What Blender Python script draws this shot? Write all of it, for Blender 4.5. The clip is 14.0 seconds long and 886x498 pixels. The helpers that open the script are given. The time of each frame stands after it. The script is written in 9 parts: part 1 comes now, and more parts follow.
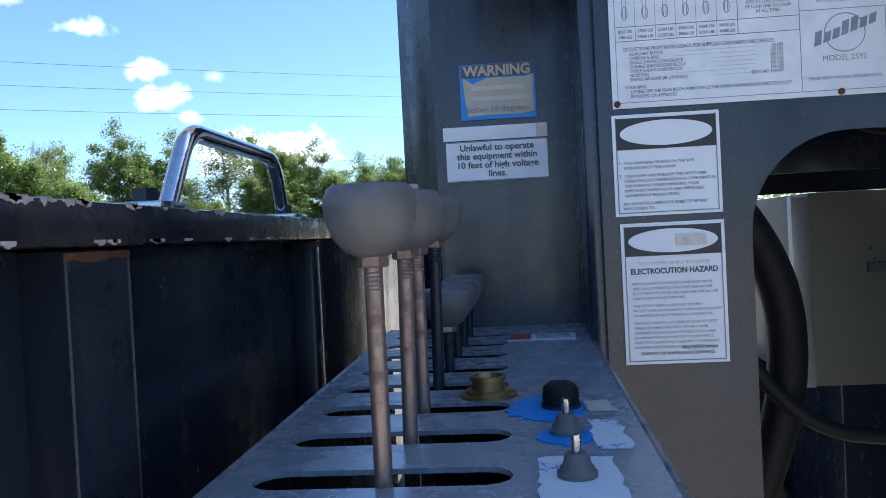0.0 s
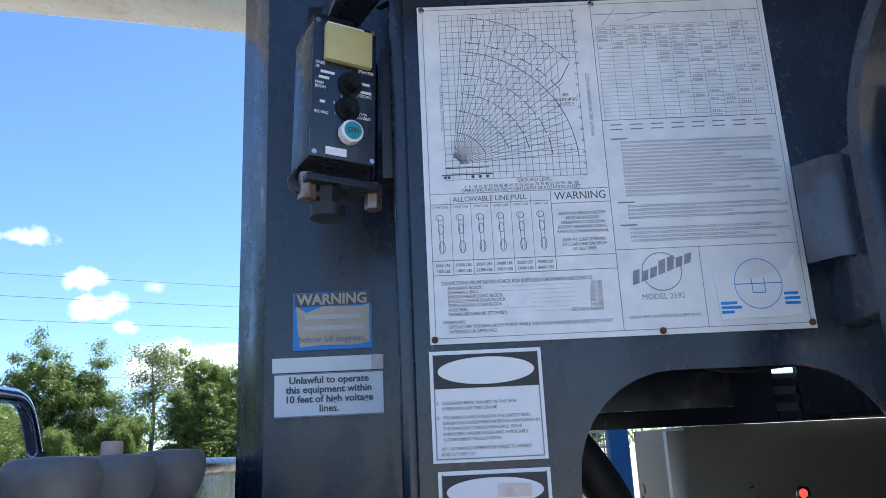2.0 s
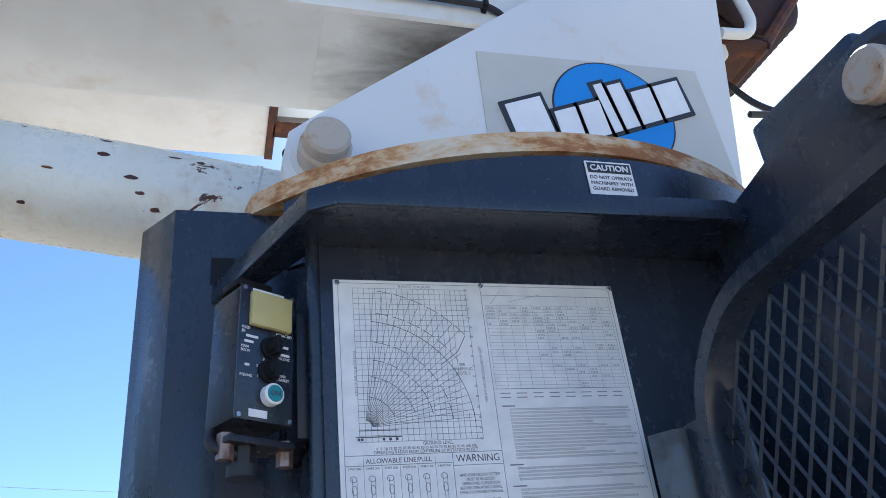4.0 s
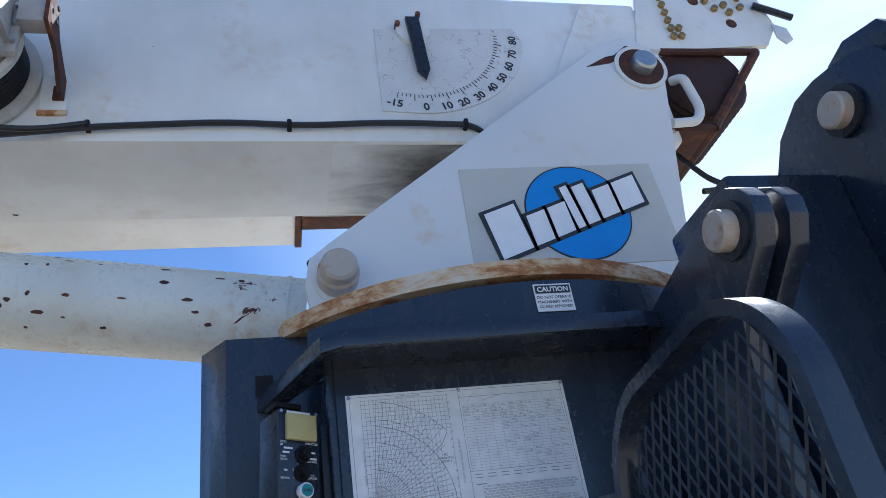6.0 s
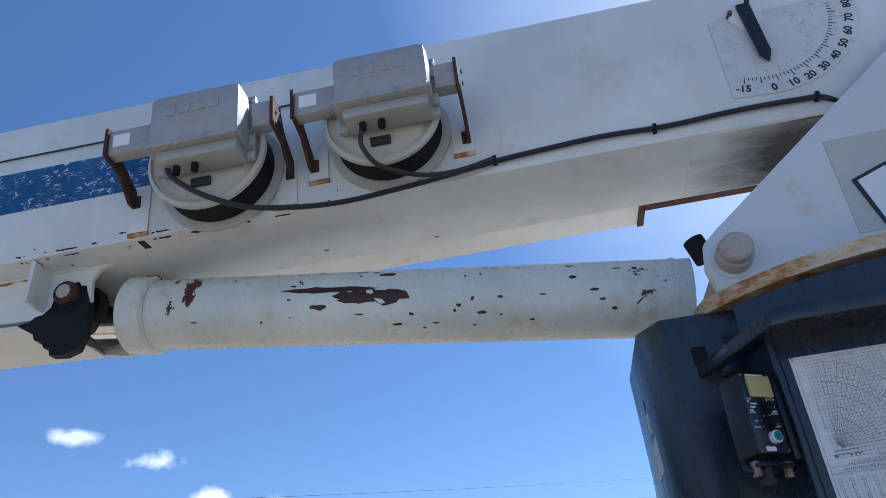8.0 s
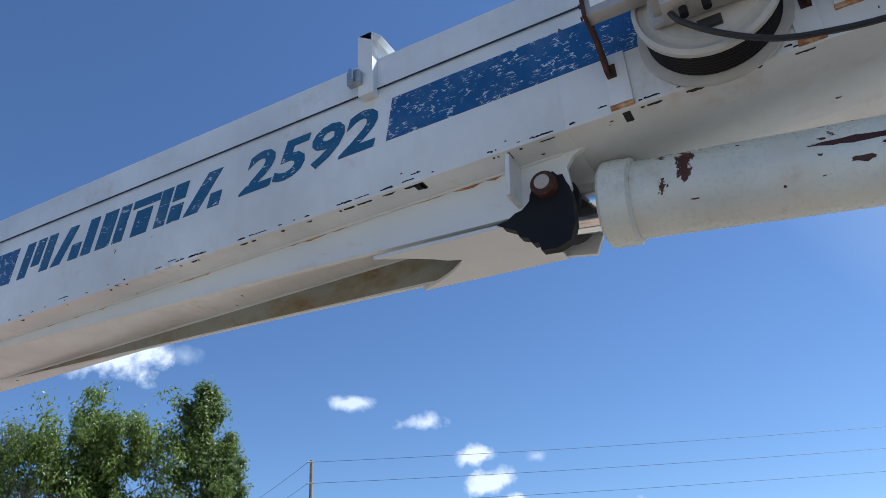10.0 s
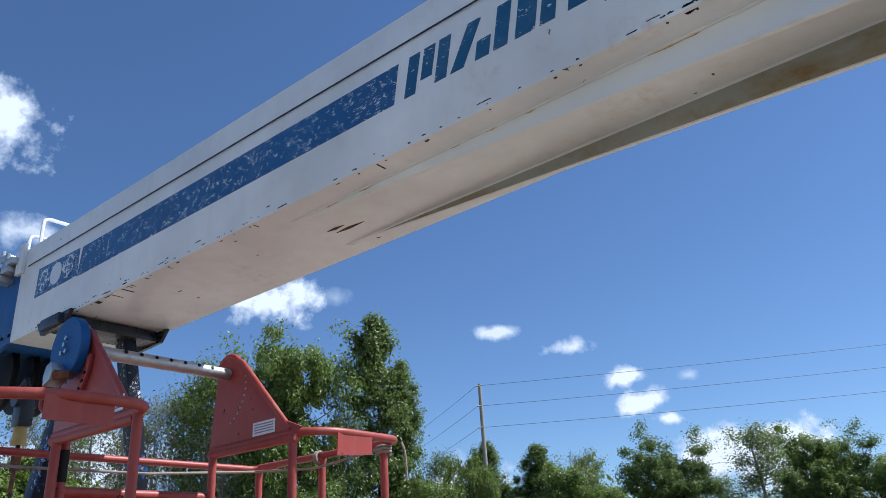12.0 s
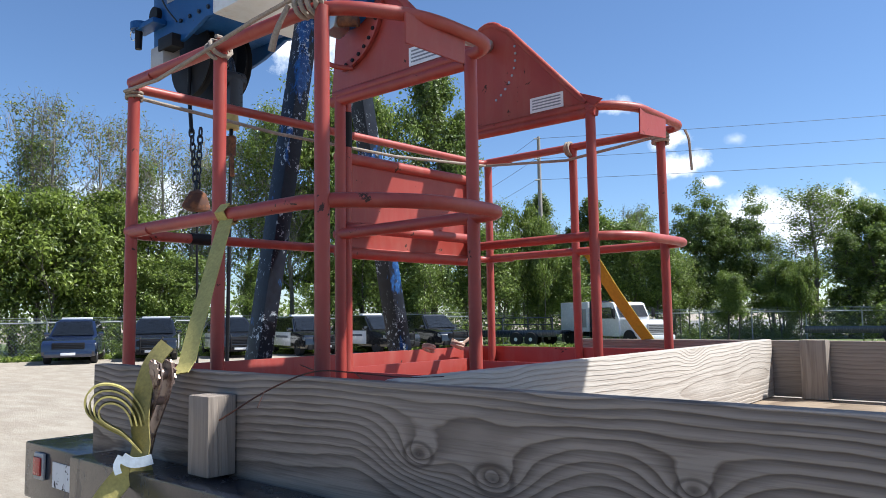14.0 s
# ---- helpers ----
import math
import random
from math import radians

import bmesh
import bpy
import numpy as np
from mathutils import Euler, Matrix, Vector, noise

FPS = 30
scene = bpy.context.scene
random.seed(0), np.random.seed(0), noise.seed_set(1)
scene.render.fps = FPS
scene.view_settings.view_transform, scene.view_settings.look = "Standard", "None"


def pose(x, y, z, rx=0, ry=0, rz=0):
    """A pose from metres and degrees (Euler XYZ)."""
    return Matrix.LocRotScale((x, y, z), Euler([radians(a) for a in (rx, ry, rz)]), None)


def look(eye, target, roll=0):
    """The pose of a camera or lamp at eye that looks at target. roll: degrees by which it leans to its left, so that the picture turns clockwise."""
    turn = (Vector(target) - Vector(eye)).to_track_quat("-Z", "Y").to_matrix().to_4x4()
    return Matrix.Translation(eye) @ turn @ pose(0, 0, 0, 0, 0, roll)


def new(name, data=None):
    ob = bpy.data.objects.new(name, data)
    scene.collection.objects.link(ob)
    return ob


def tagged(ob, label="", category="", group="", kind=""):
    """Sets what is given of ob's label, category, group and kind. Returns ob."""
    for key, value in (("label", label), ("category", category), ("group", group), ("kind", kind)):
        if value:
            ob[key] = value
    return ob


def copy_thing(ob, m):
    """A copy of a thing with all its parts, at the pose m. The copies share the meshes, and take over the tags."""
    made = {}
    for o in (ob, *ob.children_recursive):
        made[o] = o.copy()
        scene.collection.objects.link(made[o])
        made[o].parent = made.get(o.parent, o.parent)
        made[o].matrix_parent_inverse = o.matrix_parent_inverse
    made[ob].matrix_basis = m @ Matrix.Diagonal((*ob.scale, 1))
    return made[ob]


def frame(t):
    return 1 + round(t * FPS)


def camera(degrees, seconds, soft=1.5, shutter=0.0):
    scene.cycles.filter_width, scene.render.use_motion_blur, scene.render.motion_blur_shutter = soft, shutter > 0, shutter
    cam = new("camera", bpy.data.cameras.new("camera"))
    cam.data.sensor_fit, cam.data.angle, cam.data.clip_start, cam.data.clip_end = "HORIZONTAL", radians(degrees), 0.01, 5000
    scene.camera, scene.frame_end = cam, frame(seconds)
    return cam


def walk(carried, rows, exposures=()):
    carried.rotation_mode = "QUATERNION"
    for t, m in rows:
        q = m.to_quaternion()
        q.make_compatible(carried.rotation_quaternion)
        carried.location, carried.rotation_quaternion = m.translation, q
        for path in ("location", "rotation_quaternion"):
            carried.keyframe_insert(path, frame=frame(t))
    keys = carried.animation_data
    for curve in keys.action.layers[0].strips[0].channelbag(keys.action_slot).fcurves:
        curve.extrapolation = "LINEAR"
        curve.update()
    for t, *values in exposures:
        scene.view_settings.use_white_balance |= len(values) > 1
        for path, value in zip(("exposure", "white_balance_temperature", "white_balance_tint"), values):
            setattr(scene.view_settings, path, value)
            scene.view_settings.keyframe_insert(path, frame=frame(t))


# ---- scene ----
cam = camera(60.3, 14.0, soft=0.8)
PATH = [
    (0, (-0.021, -0.06, 1.823), (-0.177, 1.933, 1.789), -2.9),
    (0.5, (0.036, -0.01, 1.826), (-0.136, 1.982, 1.878), -2.7),
    (1, (0.09, 0.017, 1.838), (-0.033, 2.004, 2.028), -2.6),
    (1.5, (0.111, 0.007, 1.846), (0.057, 1.976, 2.194), -2.5),
    (2, (0.112, 0.004, 1.846), (0.139, 1.937, 2.357), -2.7),
    (2.2, (0.112, 0.011, 1.849), (0.179, 1.927, 2.419), -3.0),
    (2.5, (0.111, 0.017, 1.841), (0.228, 1.905, 2.49), -3.2),
    (3, (0.103, 0.024, 1.841), (0.315, 1.862, 2.6), -3.8),
    (3.5, (0.06, -0.002, 1.844), (0.405, 1.772, 2.7), -4.8),
    (4, (-0.033, -0.1, 1.901), (0.523, 1.579, 2.834), -6.6),
    (4.2, (-0.053, -0.12, 1.902), (0.561, 1.522, 2.864), -7.3),
    (6.3, (-0.02, -0.545, 1.882), (0.377, 1.144, 2.878), -9.8),
    (6.5, (-0.035, -0.579, 1.886), (0.317, 1.115, 2.888), -9.9),
    (7, (-0.161, -0.686, 1.864), (0.044, 1.031, 2.87), -9.6),
    (7.5, (-0.29, -0.797, 1.844), (-0.268, 0.935, 2.842), -8.5),
    (8, (-0.41, -0.828, 1.838), (-0.601, 0.907, 2.814), -7.0),
    (8.2, (-0.445, -0.79, 1.848), (-0.741, 0.935, 2.814), -6.5),
    (8.5, (-0.589, -0.741, 1.837), (-0.987, 0.965, 2.802), -5.3),
    (8.7, (-0.663, -0.709, 1.853), (-1.138, 0.981, 2.812), -4.7),
    (10.8, (-1.784, -0.679, 1.818), (-2.695, 0.851, 2.728), -3.7),
    (11, (-1.919, -0.686, 1.808), (-2.867, 0.828, 2.708), -3.6),
    (11.5, (-2.354, -0.66, 1.8), (-3.39, 0.808, 2.677), -3.4),
    (12, (-2.715, -0.643, 1.785), (-3.844, 0.809, 2.571), -3.7),
    (12.5, (-3.047, -0.688, 1.745), (-4.264, 0.745, 2.426), -3.3),
    (12.9, (-3.292, -0.837, 1.724), (-4.569, 0.591, 2.297), -2.6),
    (13, (-3.362, -0.875, 1.718), (-4.647, 0.557, 2.262), -2.6),
    (13.2, (-3.477, -0.888, 1.696), (-4.789, 0.542, 2.181), -2.0),
    (13.5, (-3.646, -0.891, 1.666), (-4.979, 0.55, 2.051), -1.7),
    (13.8, (-3.811, -0.92, 1.631), (-5.144, 0.546, 1.899), -1.4),
    (14, (-3.885, -0.918, 1.605), (-5.215, 0.565, 1.783), -0.9),
]
walk(cam, [(t, look(eye, target, roll)) for t, eye, target, roll in PATH],
     exposures=[(0.0, 1.38, 5700, 10), (2.5, 1.44, 5700, 10), (4.2, 1.34, 5750, 10), (6.3, 0.78, 5450, 10), (8.7, 0.48, 5500, 10), (10.8, 0.34, 5600, 10), (12.5, 0.36, 5650, 10), (13.0, 0.44, 5750, 10), (14.0, 0.72, 6000, 10)])

# ---- light ----
SUN_AZ = 48.0          # degrees clockwise from +y
SUN_EL = 54.0
GROUND_Z = 0.0

world = bpy.data.worlds.new("sky")
scene.world = world
world.use_nodes = True
wt = world.node_tree
for n in list(wt.nodes):
    wt.nodes.remove(n)


def wnode(kind, operation=None, use_clamp=None, sky_type=None, data_type=None):
    n = wt.nodes.new(kind)
    if operation:
        n.operation = operation
    if use_clamp is not None:
        n.use_clamp = use_clamp
    if sky_type:
        n.sky_type = sky_type
    if data_type:
        n.data_type = data_type
    return n


def wmath(op, a, b=None, clamp=False):
    n = wnode("ShaderNodeMath", operation=op, use_clamp=clamp)
    for i, v in enumerate((a, b)):
        if v is None:
            continue
        if isinstance(v, (int, float)):
            n.inputs[i].default_value = v
        else:
            wt.links.new(v, n.inputs[i])
    return n.outputs[0]


def wdot(vec, c):
    n = wnode("ShaderNodeVectorMath", operation="DOT_PRODUCT")
    wt.links.new(vec, n.inputs[0])
    n.inputs[1].default_value = c
    return n.outputs["Value"]


sky = wnode("ShaderNodeTexSky", sky_type="NISHITA")
sky.sun_disc = False
sky.sun_elevation = radians(SUN_EL)
sky.sun_rotation = radians(SUN_AZ)
sky.air_density, sky.dust_density, sky.ozone_density = 0.9, 0.15, 5.0
coord = wnode("ShaderNodeTexCoord").outputs["Generated"]
puff = wnode("ShaderNodeTexNoise")
puff.inputs["Scale"].default_value = 16.0
puff.inputs["Detail"].default_value = 7.0
puff.inputs["Roughness"].default_value = 0.62
wt.links.new(coord, puff.inputs["Vector"])
puff_v = puff.outputs["Fac"]

# fair-weather clouds: azimuth (left of +y), elevation, half width, half height in degrees, thickness
CLOUDS = [
    (73.5, 30.0, 5.2, 4.2, 1.0), (69.5, 23.0, 4.0, 1.6, 0.8), (51.0, 19.0, 4.2, 2.6, 1.1), (46.5, 19.8, 1.6, 0.9, 0.5),
    (34.3, 16.6, 2.5, 0.8, 0.9), (28.6, 15.0, 2.2, 1.0, 0.9), (25.3, 12.5, 1.9, 1.1, 1.1), (23.8, 10.6, 2.7, 1.3, 1.1),
    (22.3, 9.3, 1.6, 0.8, 1.0), (16.2, 6.5, 7.0, 2.9, 1.3), (20.5, 12.1, 1.0, 0.6, 0.6), (38.0, 5.5, 5.0, 2.6, 1.0),
    (63.0, 8.0, 9.0, 4.0, 0.9),
]
cover = None
for az, el, hw, hh, thick in CLOUDS:
    a, e = radians(az), radians(el)
    c = Vector((-math.sin(a) * math.cos(e), math.cos(a) * math.cos(e), math.sin(e)))
    right = Vector((math.cos(a), math.sin(a), 0.0))
    up = right.cross(c)
    u = wdot(coord, right / math.sin(radians(hw)))
    v = wdot(coord, up / math.sin(radians(hh)))
    d = wmath("SQRT", wmath("ADD", wmath("MULTIPLY", u, u), wmath("MULTIPLY", v, v)))
    d = wmath("ADD", d, wmath("MULTIPLY", wmath("LESS_THAN", wdot(coord, c), 0.0), 100.0))
    inside = wmath("SUBTRACT", 0.80, d)
    m = wmath("MULTIPLY", wmath("ADD", inside, wmath("MULTIPLY", wmath("SUBTRACT", puff_v, 0.5), 2.6)), 2.2 * thick, clamp=True)
    m = wmath("MULTIPLY", m, min(1.0, thick))
    cover = m if cover is None else wmath("MAXIMUM", cover, m)
# thin streaked veil of high cloud on the sun's side
veil_at = wnode("ShaderNodeMapping")
veil_at.inputs["Scale"].default_value = (2.0, 2.0, 9.0)
wt.links.new(coord, veil_at.inputs["Vector"])
wisp = wnode("ShaderNodeTexNoise")
wisp.inputs["Scale"].default_value = 1.6
wisp.inputs["Detail"].default_value = 6.0
wt.links.new(veil_at.outputs[0], wisp.inputs["Vector"])
va, ve = radians(-50.0), radians(38.0)
near_sun = wdot(coord, (-math.sin(va) * math.cos(ve), math.cos(va) * math.cos(ve), math.sin(ve)))
veil = wmath("MULTIPLY", wmath("SUBTRACT", near_sun, 0.72), 4.2, clamp=True)
veil = wmath("MULTIPLY", veil, wmath("ADD", 0.45, wmath("MULTIPLY", wisp.outputs["Fac"], 0.75)), clamp=True)
cover = wmath("MAXIMUM", cover, wmath("MULTIPLY", veil, 0.85))
cloud_shade = wnode("ShaderNodeMix", data_type="RGBA")
cloud_shade.inputs["A"].default_value = (5.2, 6.1, 7.3, 1)
cloud_shade.inputs["B"].default_value = (8.2, 8.5, 9.0, 1)
wt.links.new(cover, cloud_shade.inputs["Factor"])
mixc = wnode("ShaderNodeMix", data_type="RGBA")
wt.links.new(cover, mixc.inputs["Factor"])
wt.links.new(sky.outputs[0], mixc.inputs["A"])
wt.links.new(cloud_shade.outputs["Result"], mixc.inputs["B"])
bg = wnode("ShaderNodeBackground")
bg.inputs["Strength"].default_value = 0.091
wt.links.new(mixc.outputs["Result"], bg.inputs["Color"])
wout = wnode("ShaderNodeOutputWorld")
wt.links.new(bg.outputs[0], wout.inputs["Surface"])

sun_data = bpy.data.lights.new("sun", "SUN")
sun_data.energy, sun_data.angle, sun_data.color = 5.0, radians(0.55), (1.0, 0.95, 0.86)
sun = new("sun", sun_data)
sa, se = radians(SUN_AZ), radians(SUN_EL)
sun_dir = Vector((math.sin(sa) * math.cos(se), math.cos(sa) * math.cos(se), math.sin(se)))
sun.matrix_world = look(tuple(sun_dir * 60), (0, 0, 0))


# ---- materials ----
MATS = {}


class Nodes:
    """A small wrapper that makes a node material."""

    def __init__(self, name):
        self.mat = bpy.data.materials.new(name)
        self.mat.use_nodes = True
        self.t = self.mat.node_tree
        self.bsdf = self.t.nodes["Principled BSDF"]
        tc = self.t.nodes.new("ShaderNodeTexCoord")
        self.co = tc.outputs["Object"]
        MATS[name] = self.mat

    def node(self, kind, operation=None, use_clamp=None, data_type=None, blend_type=None, wave_type=None, bands_direction=None, wave_profile=None,
             feature=None):
        n = self.t.nodes.new(kind)
        if operation:
            n.operation = operation
        if use_clamp is not None:
            n.use_clamp = use_clamp
        if data_type:
            n.data_type = data_type
        if blend_type:
            n.blend_type = blend_type
        if wave_type:
            n.wave_type = wave_type
        if bands_direction:
            n.bands_direction = bands_direction
        if wave_profile:
            n.wave_profile = wave_profile
        if feature:
            n.feature = feature
        return n

    def put(self, v, sock):
        if isinstance(v, bpy.types.NodeSocket):
            self.t.links.new(v, sock)
        elif isinstance(v, (tuple, list)):
            sock.default_value = (*v, 1.0) if len(v) == 3 and sock.type == "RGBA" else v
        else:
            sock.default_value = v

    def mapped(self, scale=(1, 1, 1), vec=None):
        n = self.node("ShaderNodeMapping")
        self.put(vec if vec is not None else self.co, n.inputs["Vector"])
        n.inputs["Scale"].default_value = scale
        return n.outputs[0]

    def noise(self, scale, detail=4.0, rough=0.55, vec=None, distortion=0.0):
        n = self.node("ShaderNodeTexNoise")
        self.put(vec if vec is not None else self.co, n.inputs["Vector"])
        n.inputs["Scale"].default_value = scale
        n.inputs["Detail"].default_value = detail
        n.inputs["Roughness"].default_value = rough
        n.inputs["Distortion"].default_value = distortion
        return n.outputs["Fac"]

    def ramp(self, v, lo, hi, a=0.0, b=1.0):
        n = self.node("ShaderNodeMapRange")
        n.clamp = True
        self.put(v, n.inputs["Value"])
        for k, x in (("From Min", lo), ("From Max", hi), ("To Min", a), ("To Max", b)):
            n.inputs[k].default_value = x
        return n.outputs[0]

    def math(self, op, a, b=0.0, clamp=False):
        n = self.node("ShaderNodeMath", operation=op, use_clamp=clamp)
        self.put(a, n.inputs[0])
        self.put(b, n.inputs[1])
        return n.outputs[0]

    def mix(self, f, a, b, mode="MIX"):
        n = self.node("ShaderNodeMix", data_type="RGBA", blend_type=mode)
        self.put(f, n.inputs["Factor"])
        self.put(a, n.inputs["A"])
        self.put(b, n.inputs["B"])
        return n.outputs["Result"]

    def bump(self, h, strength, dist=0.01):
        n = self.node("ShaderNodeBump")
        self.put(h, n.inputs["Height"])
        n.inputs["Strength"].default_value = strength
        n.inputs["Distance"].default_value = dist
        self.t.links.new(n.outputs[0], self.bsdf.inputs["Normal"])

    def done(self, color, rough=0.5, metal=0.0, **kw):
        self.put(color, self.bsdf.inputs["Base Color"])
        self.put(rough, self.bsdf.inputs["Roughness"])
        self.put(metal, self.bsdf.inputs["Metallic"])
        for k, v in kw.items():
            self.put(v, self.bsdf.inputs[k.replace("_", " ")])
        return self.mat


def painted(name, color, rough=0.4, under=(0.16, 0.06, 0.025), chips=0.35, chip_scale=9.0, dust=(0.35, 0.32, 0.27), dust_amount=0.25,
            streak=(3, 3, 0.6), rust_stain=0.0, spec=0.5, fine=1.0):
    """Old machine paint: faded patches, dust, chips down to rusty metal with their own ragged outline."""
    m = Nodes(name)
    big = m.noise(1.7, 5, 0.6)
    grain = m.noise(70, 3, 0.6)
    run = m.noise(5, 5, 0.65, m.mapped(streak))
    dark = tuple(c * 0.80 for c in color)
    lite = tuple(min(1.0, c * 1.08 + 0.006) for c in color)
    col = m.mix(m.ramp(big, 0.3, 0.7), dark, lite)
    col = m.mix(m.ramp(run, 0.48, 0.78, 0.0, dust_amount), col, dust)
    if rust_stain > 0:
        stain = m.math("MULTIPLY", m.ramp(m.noise(3.1, 6, 0.7), 0.56, 0.72), m.ramp(m.noise(26, 4, 0.6), 0.42, 0.6))
        col = m.mix(m.math("MULTIPLY", stain, rust_stain), col, (0.42, 0.23, 0.08))
    chip = m.math("ADD", m.noise(chip_scale, 7, 0.68, distortion=0.4), m.math("MULTIPLY", m.math("SUBTRACT", m.noise(1.3, 3), 0.5), 0.35))
    edge = 0.775 - 0.20 * chips
    mask = m.ramp(chip, edge, edge + 0.012)
    col = m.mix(mask, col, under)
    r = m.ramp(grain, 0.2, 0.8, max(0.05, rough - 0.08 * fine), min(1.0, rough + 0.10 * fine))
    r = m.math("ADD", r, m.ramp(run, 0.5, 0.8, 0.0, 0.25))
    r = m.math("ADD", r, m.math("MULTIPLY", mask, 0.4), clamp=True)
    m.bump(m.math("SUBTRACT", m.math("MULTIPLY", grain, 0.15 * fine), mask), 0.25, 0.002)
    return m.done(col, r, 0.0, Specular_IOR_Level=spec)


def metal(name, color, rough=0.35, wear=(0.2, 0.1, 0.05), wear_amount=0.3, scale=25.0, metallic=1.0):
    m = Nodes(name)
    n1 = m.noise(scale, 6, 0.65)
    n2 = m.noise(scale * 5, 3, 0.5)
    w = m.ramp(n1, 0.62 - 0.2 * wear_amount, 0.78 - 0.2 * wear_amount)
    col = m.mix(w, m.mix(m.ramp(n2, 0.2, 0.8), tuple(c * 0.82 for c in color), color), wear)
    m.bump(n2, 0.12, 0.001)
    return m.done(col, m.math("ADD", m.ramp(n2, 0.2, 0.8, rough - 0.06, rough + 0.12), m.math("MULTIPLY", w, 0.35), clamp=True),
                  m.math("MULTIPLY", m.math("SUBTRACT", 1.0, w), metallic))


def matte(name, color, rough=0.7, var=0.22, scale=20.0, bump=0.15, coat=0.0, spec=0.5):
    m = Nodes(name)
    a, b = m.noise(scale, 5, 0.6), m.noise(scale * 0.13, 3, 0.6)
    col = m.mix(m.ramp(a, 0.25, 0.75), tuple(c * (1 - var) for c in color), tuple(min(1, c * (1 + var)) for c in color))
    col = m.mix(m.ramp(b, 0.3, 0.7, 0.0, 0.45), col, tuple(c * (1 - 1.4 * var) for c in color))
    m.bump(a, bump, 0.003)
    return m.done(col, m.ramp(a, 0.2, 0.8, max(0.03, rough - 0.08), min(1, rough + 0.08)), 0.0, Coat_Weight=coat, Specular_IOR_Level=spec)


def wood(name, pale, dark, along=(0.35, 14, 14), knots=True, set_knots=(), depth=0.05, ring=0.0085, low=0.05, contrast=1.0):
    """Weathered flat-sawn plank: growth rings about a wandering pith, bent round knots, with fibres along x."""
    m = Nodes(name)
    sep = m.node("ShaderNodeSeparateXYZ")
    m.put(m.co, sep.inputs[0])
    wander = m.noise(1.0, 3, 0.5, m.mapped((0.9, 0.0, 0.6)))
    deep = m.noise(1.0, 2, 0.5, m.mapped((0.55, 5.0, 0.0)))
    ripple = m.noise(1.0, 3, 0.6, m.mapped((5.0, 3.0, 16.0)))
    dz = m.math("SUBTRACT", sep.outputs["Z"], m.math("ADD", low - 0.06, m.math("MULTIPLY", wander, 0.12)))
    d = m.math("MULTIPLY", deep, depth * 2)
    r = m.math("SQRT", m.math("ADD", m.math("MULTIPLY", dz, dz), m.math("MULTIPLY", d, d)))
    r = m.math("ADD", r, m.math("MULTIPLY", ripple, ring * 0.9))
    core = None
    if knots:
        v = m.node("ShaderNodeTexVoronoi", feature="F1")
        m.put(m.mapped((2.0, 0.0, 3.4)), v.inputs["Vector"])
        v.inputs["Scale"].default_value = 1.0
        v.inputs["Randomness"].default_value = 0.9
        near = m.ramp(v.outputs["Distance"], 0.0, 0.34, 1.0, 0.0)
        r = m.math("ADD", r, m.math("MULTIPLY", m.math("MULTIPLY", near, near), 0.055))
        core = m.ramp(v.outputs["Distance"], 0.035, 0.06, 1.0, 0.0)
    for kx, kz, size in set_knots:
        # the rings swell round a knot and close about its heart
        ex = m.math("MULTIPLY", m.math("SUBTRACT", sep.outputs["X"], kx), 0.62)
        ez = m.math("SUBTRACT", sep.outputs["Z"], kz)
        away = m.math("SQRT", m.math("ADD", m.math("MULTIPLY", ex, ex), m.math("MULTIPLY", ez, ez)))
        swell = m.ramp(away, 0.0, 4.2 * size, 1.0, 0.0)
        r = m.math("ADD", r, m.math("MULTIPLY", m.math("MULTIPLY", swell, swell), 3.0 * size))
        heart = m.ramp(away, 0.30 * size, 0.44 * size, 0.75, 0.0)
        rim = m.math("MULTIPLY", m.ramp(away, 0.62 * size, 0.72 * size), m.ramp(away, 0.80 * size, 0.95 * size, 1.0, 0.0))
        both = m.math("MAXIMUM", heart, rim)
        core = both if core is None else m.math("MAXIMUM", core, both)
    phase = m.math("FRACT", m.math("DIVIDE", r, ring))
    late = m.math("MULTIPLY", m.ramp(phase, 0.25, 0.86), m.ramp(phase, 0.90, 1.0, 1.0, 0.0))
    fibre = m.noise(9, 5, 0.7, m.mapped(along))
    fine = m.noise(60, 3, 0.6, m.mapped((0.10, 3.0, 3.0)))
    patch = m.noise(2.2, 4, 0.6)
    col = m.mix(m.math("MULTIPLY", late, m.ramp(patch, 0.3, 0.7, 0.95 * contrast, 0.55 * contrast)), pale, dark)
    col = m.mix(m.ramp(fine, 0.45, 0.75, 0.0, 0.45), col, tuple(c * 0.75 for c in dark))
    col = m.mix(m.ramp(fibre, 0.5, 0.75, 0.0, 0.35), col, tuple(c * 1.12 for c in pale))
    col = m.mix(m.ramp(m.noise(1.3, 5, 0.65), 0.52, 0.72, 0.0, 0.4), col, tuple(c * 0.7 for c in dark))
    if core is not None:
        col = m.mix(m.math("MULTIPLY", core, 0.55), col, tuple(c * 0.55 for c in dark))
    m.bump(m.math("ADD", m.math("MULTIPLY", late, -0.6), fine), 0.6, 0.003)
    return m.done(col, m.ramp(fibre, 0.2, 0.8, 0.7, 0.95), 0.0, Specular_IOR_Level=0.25)


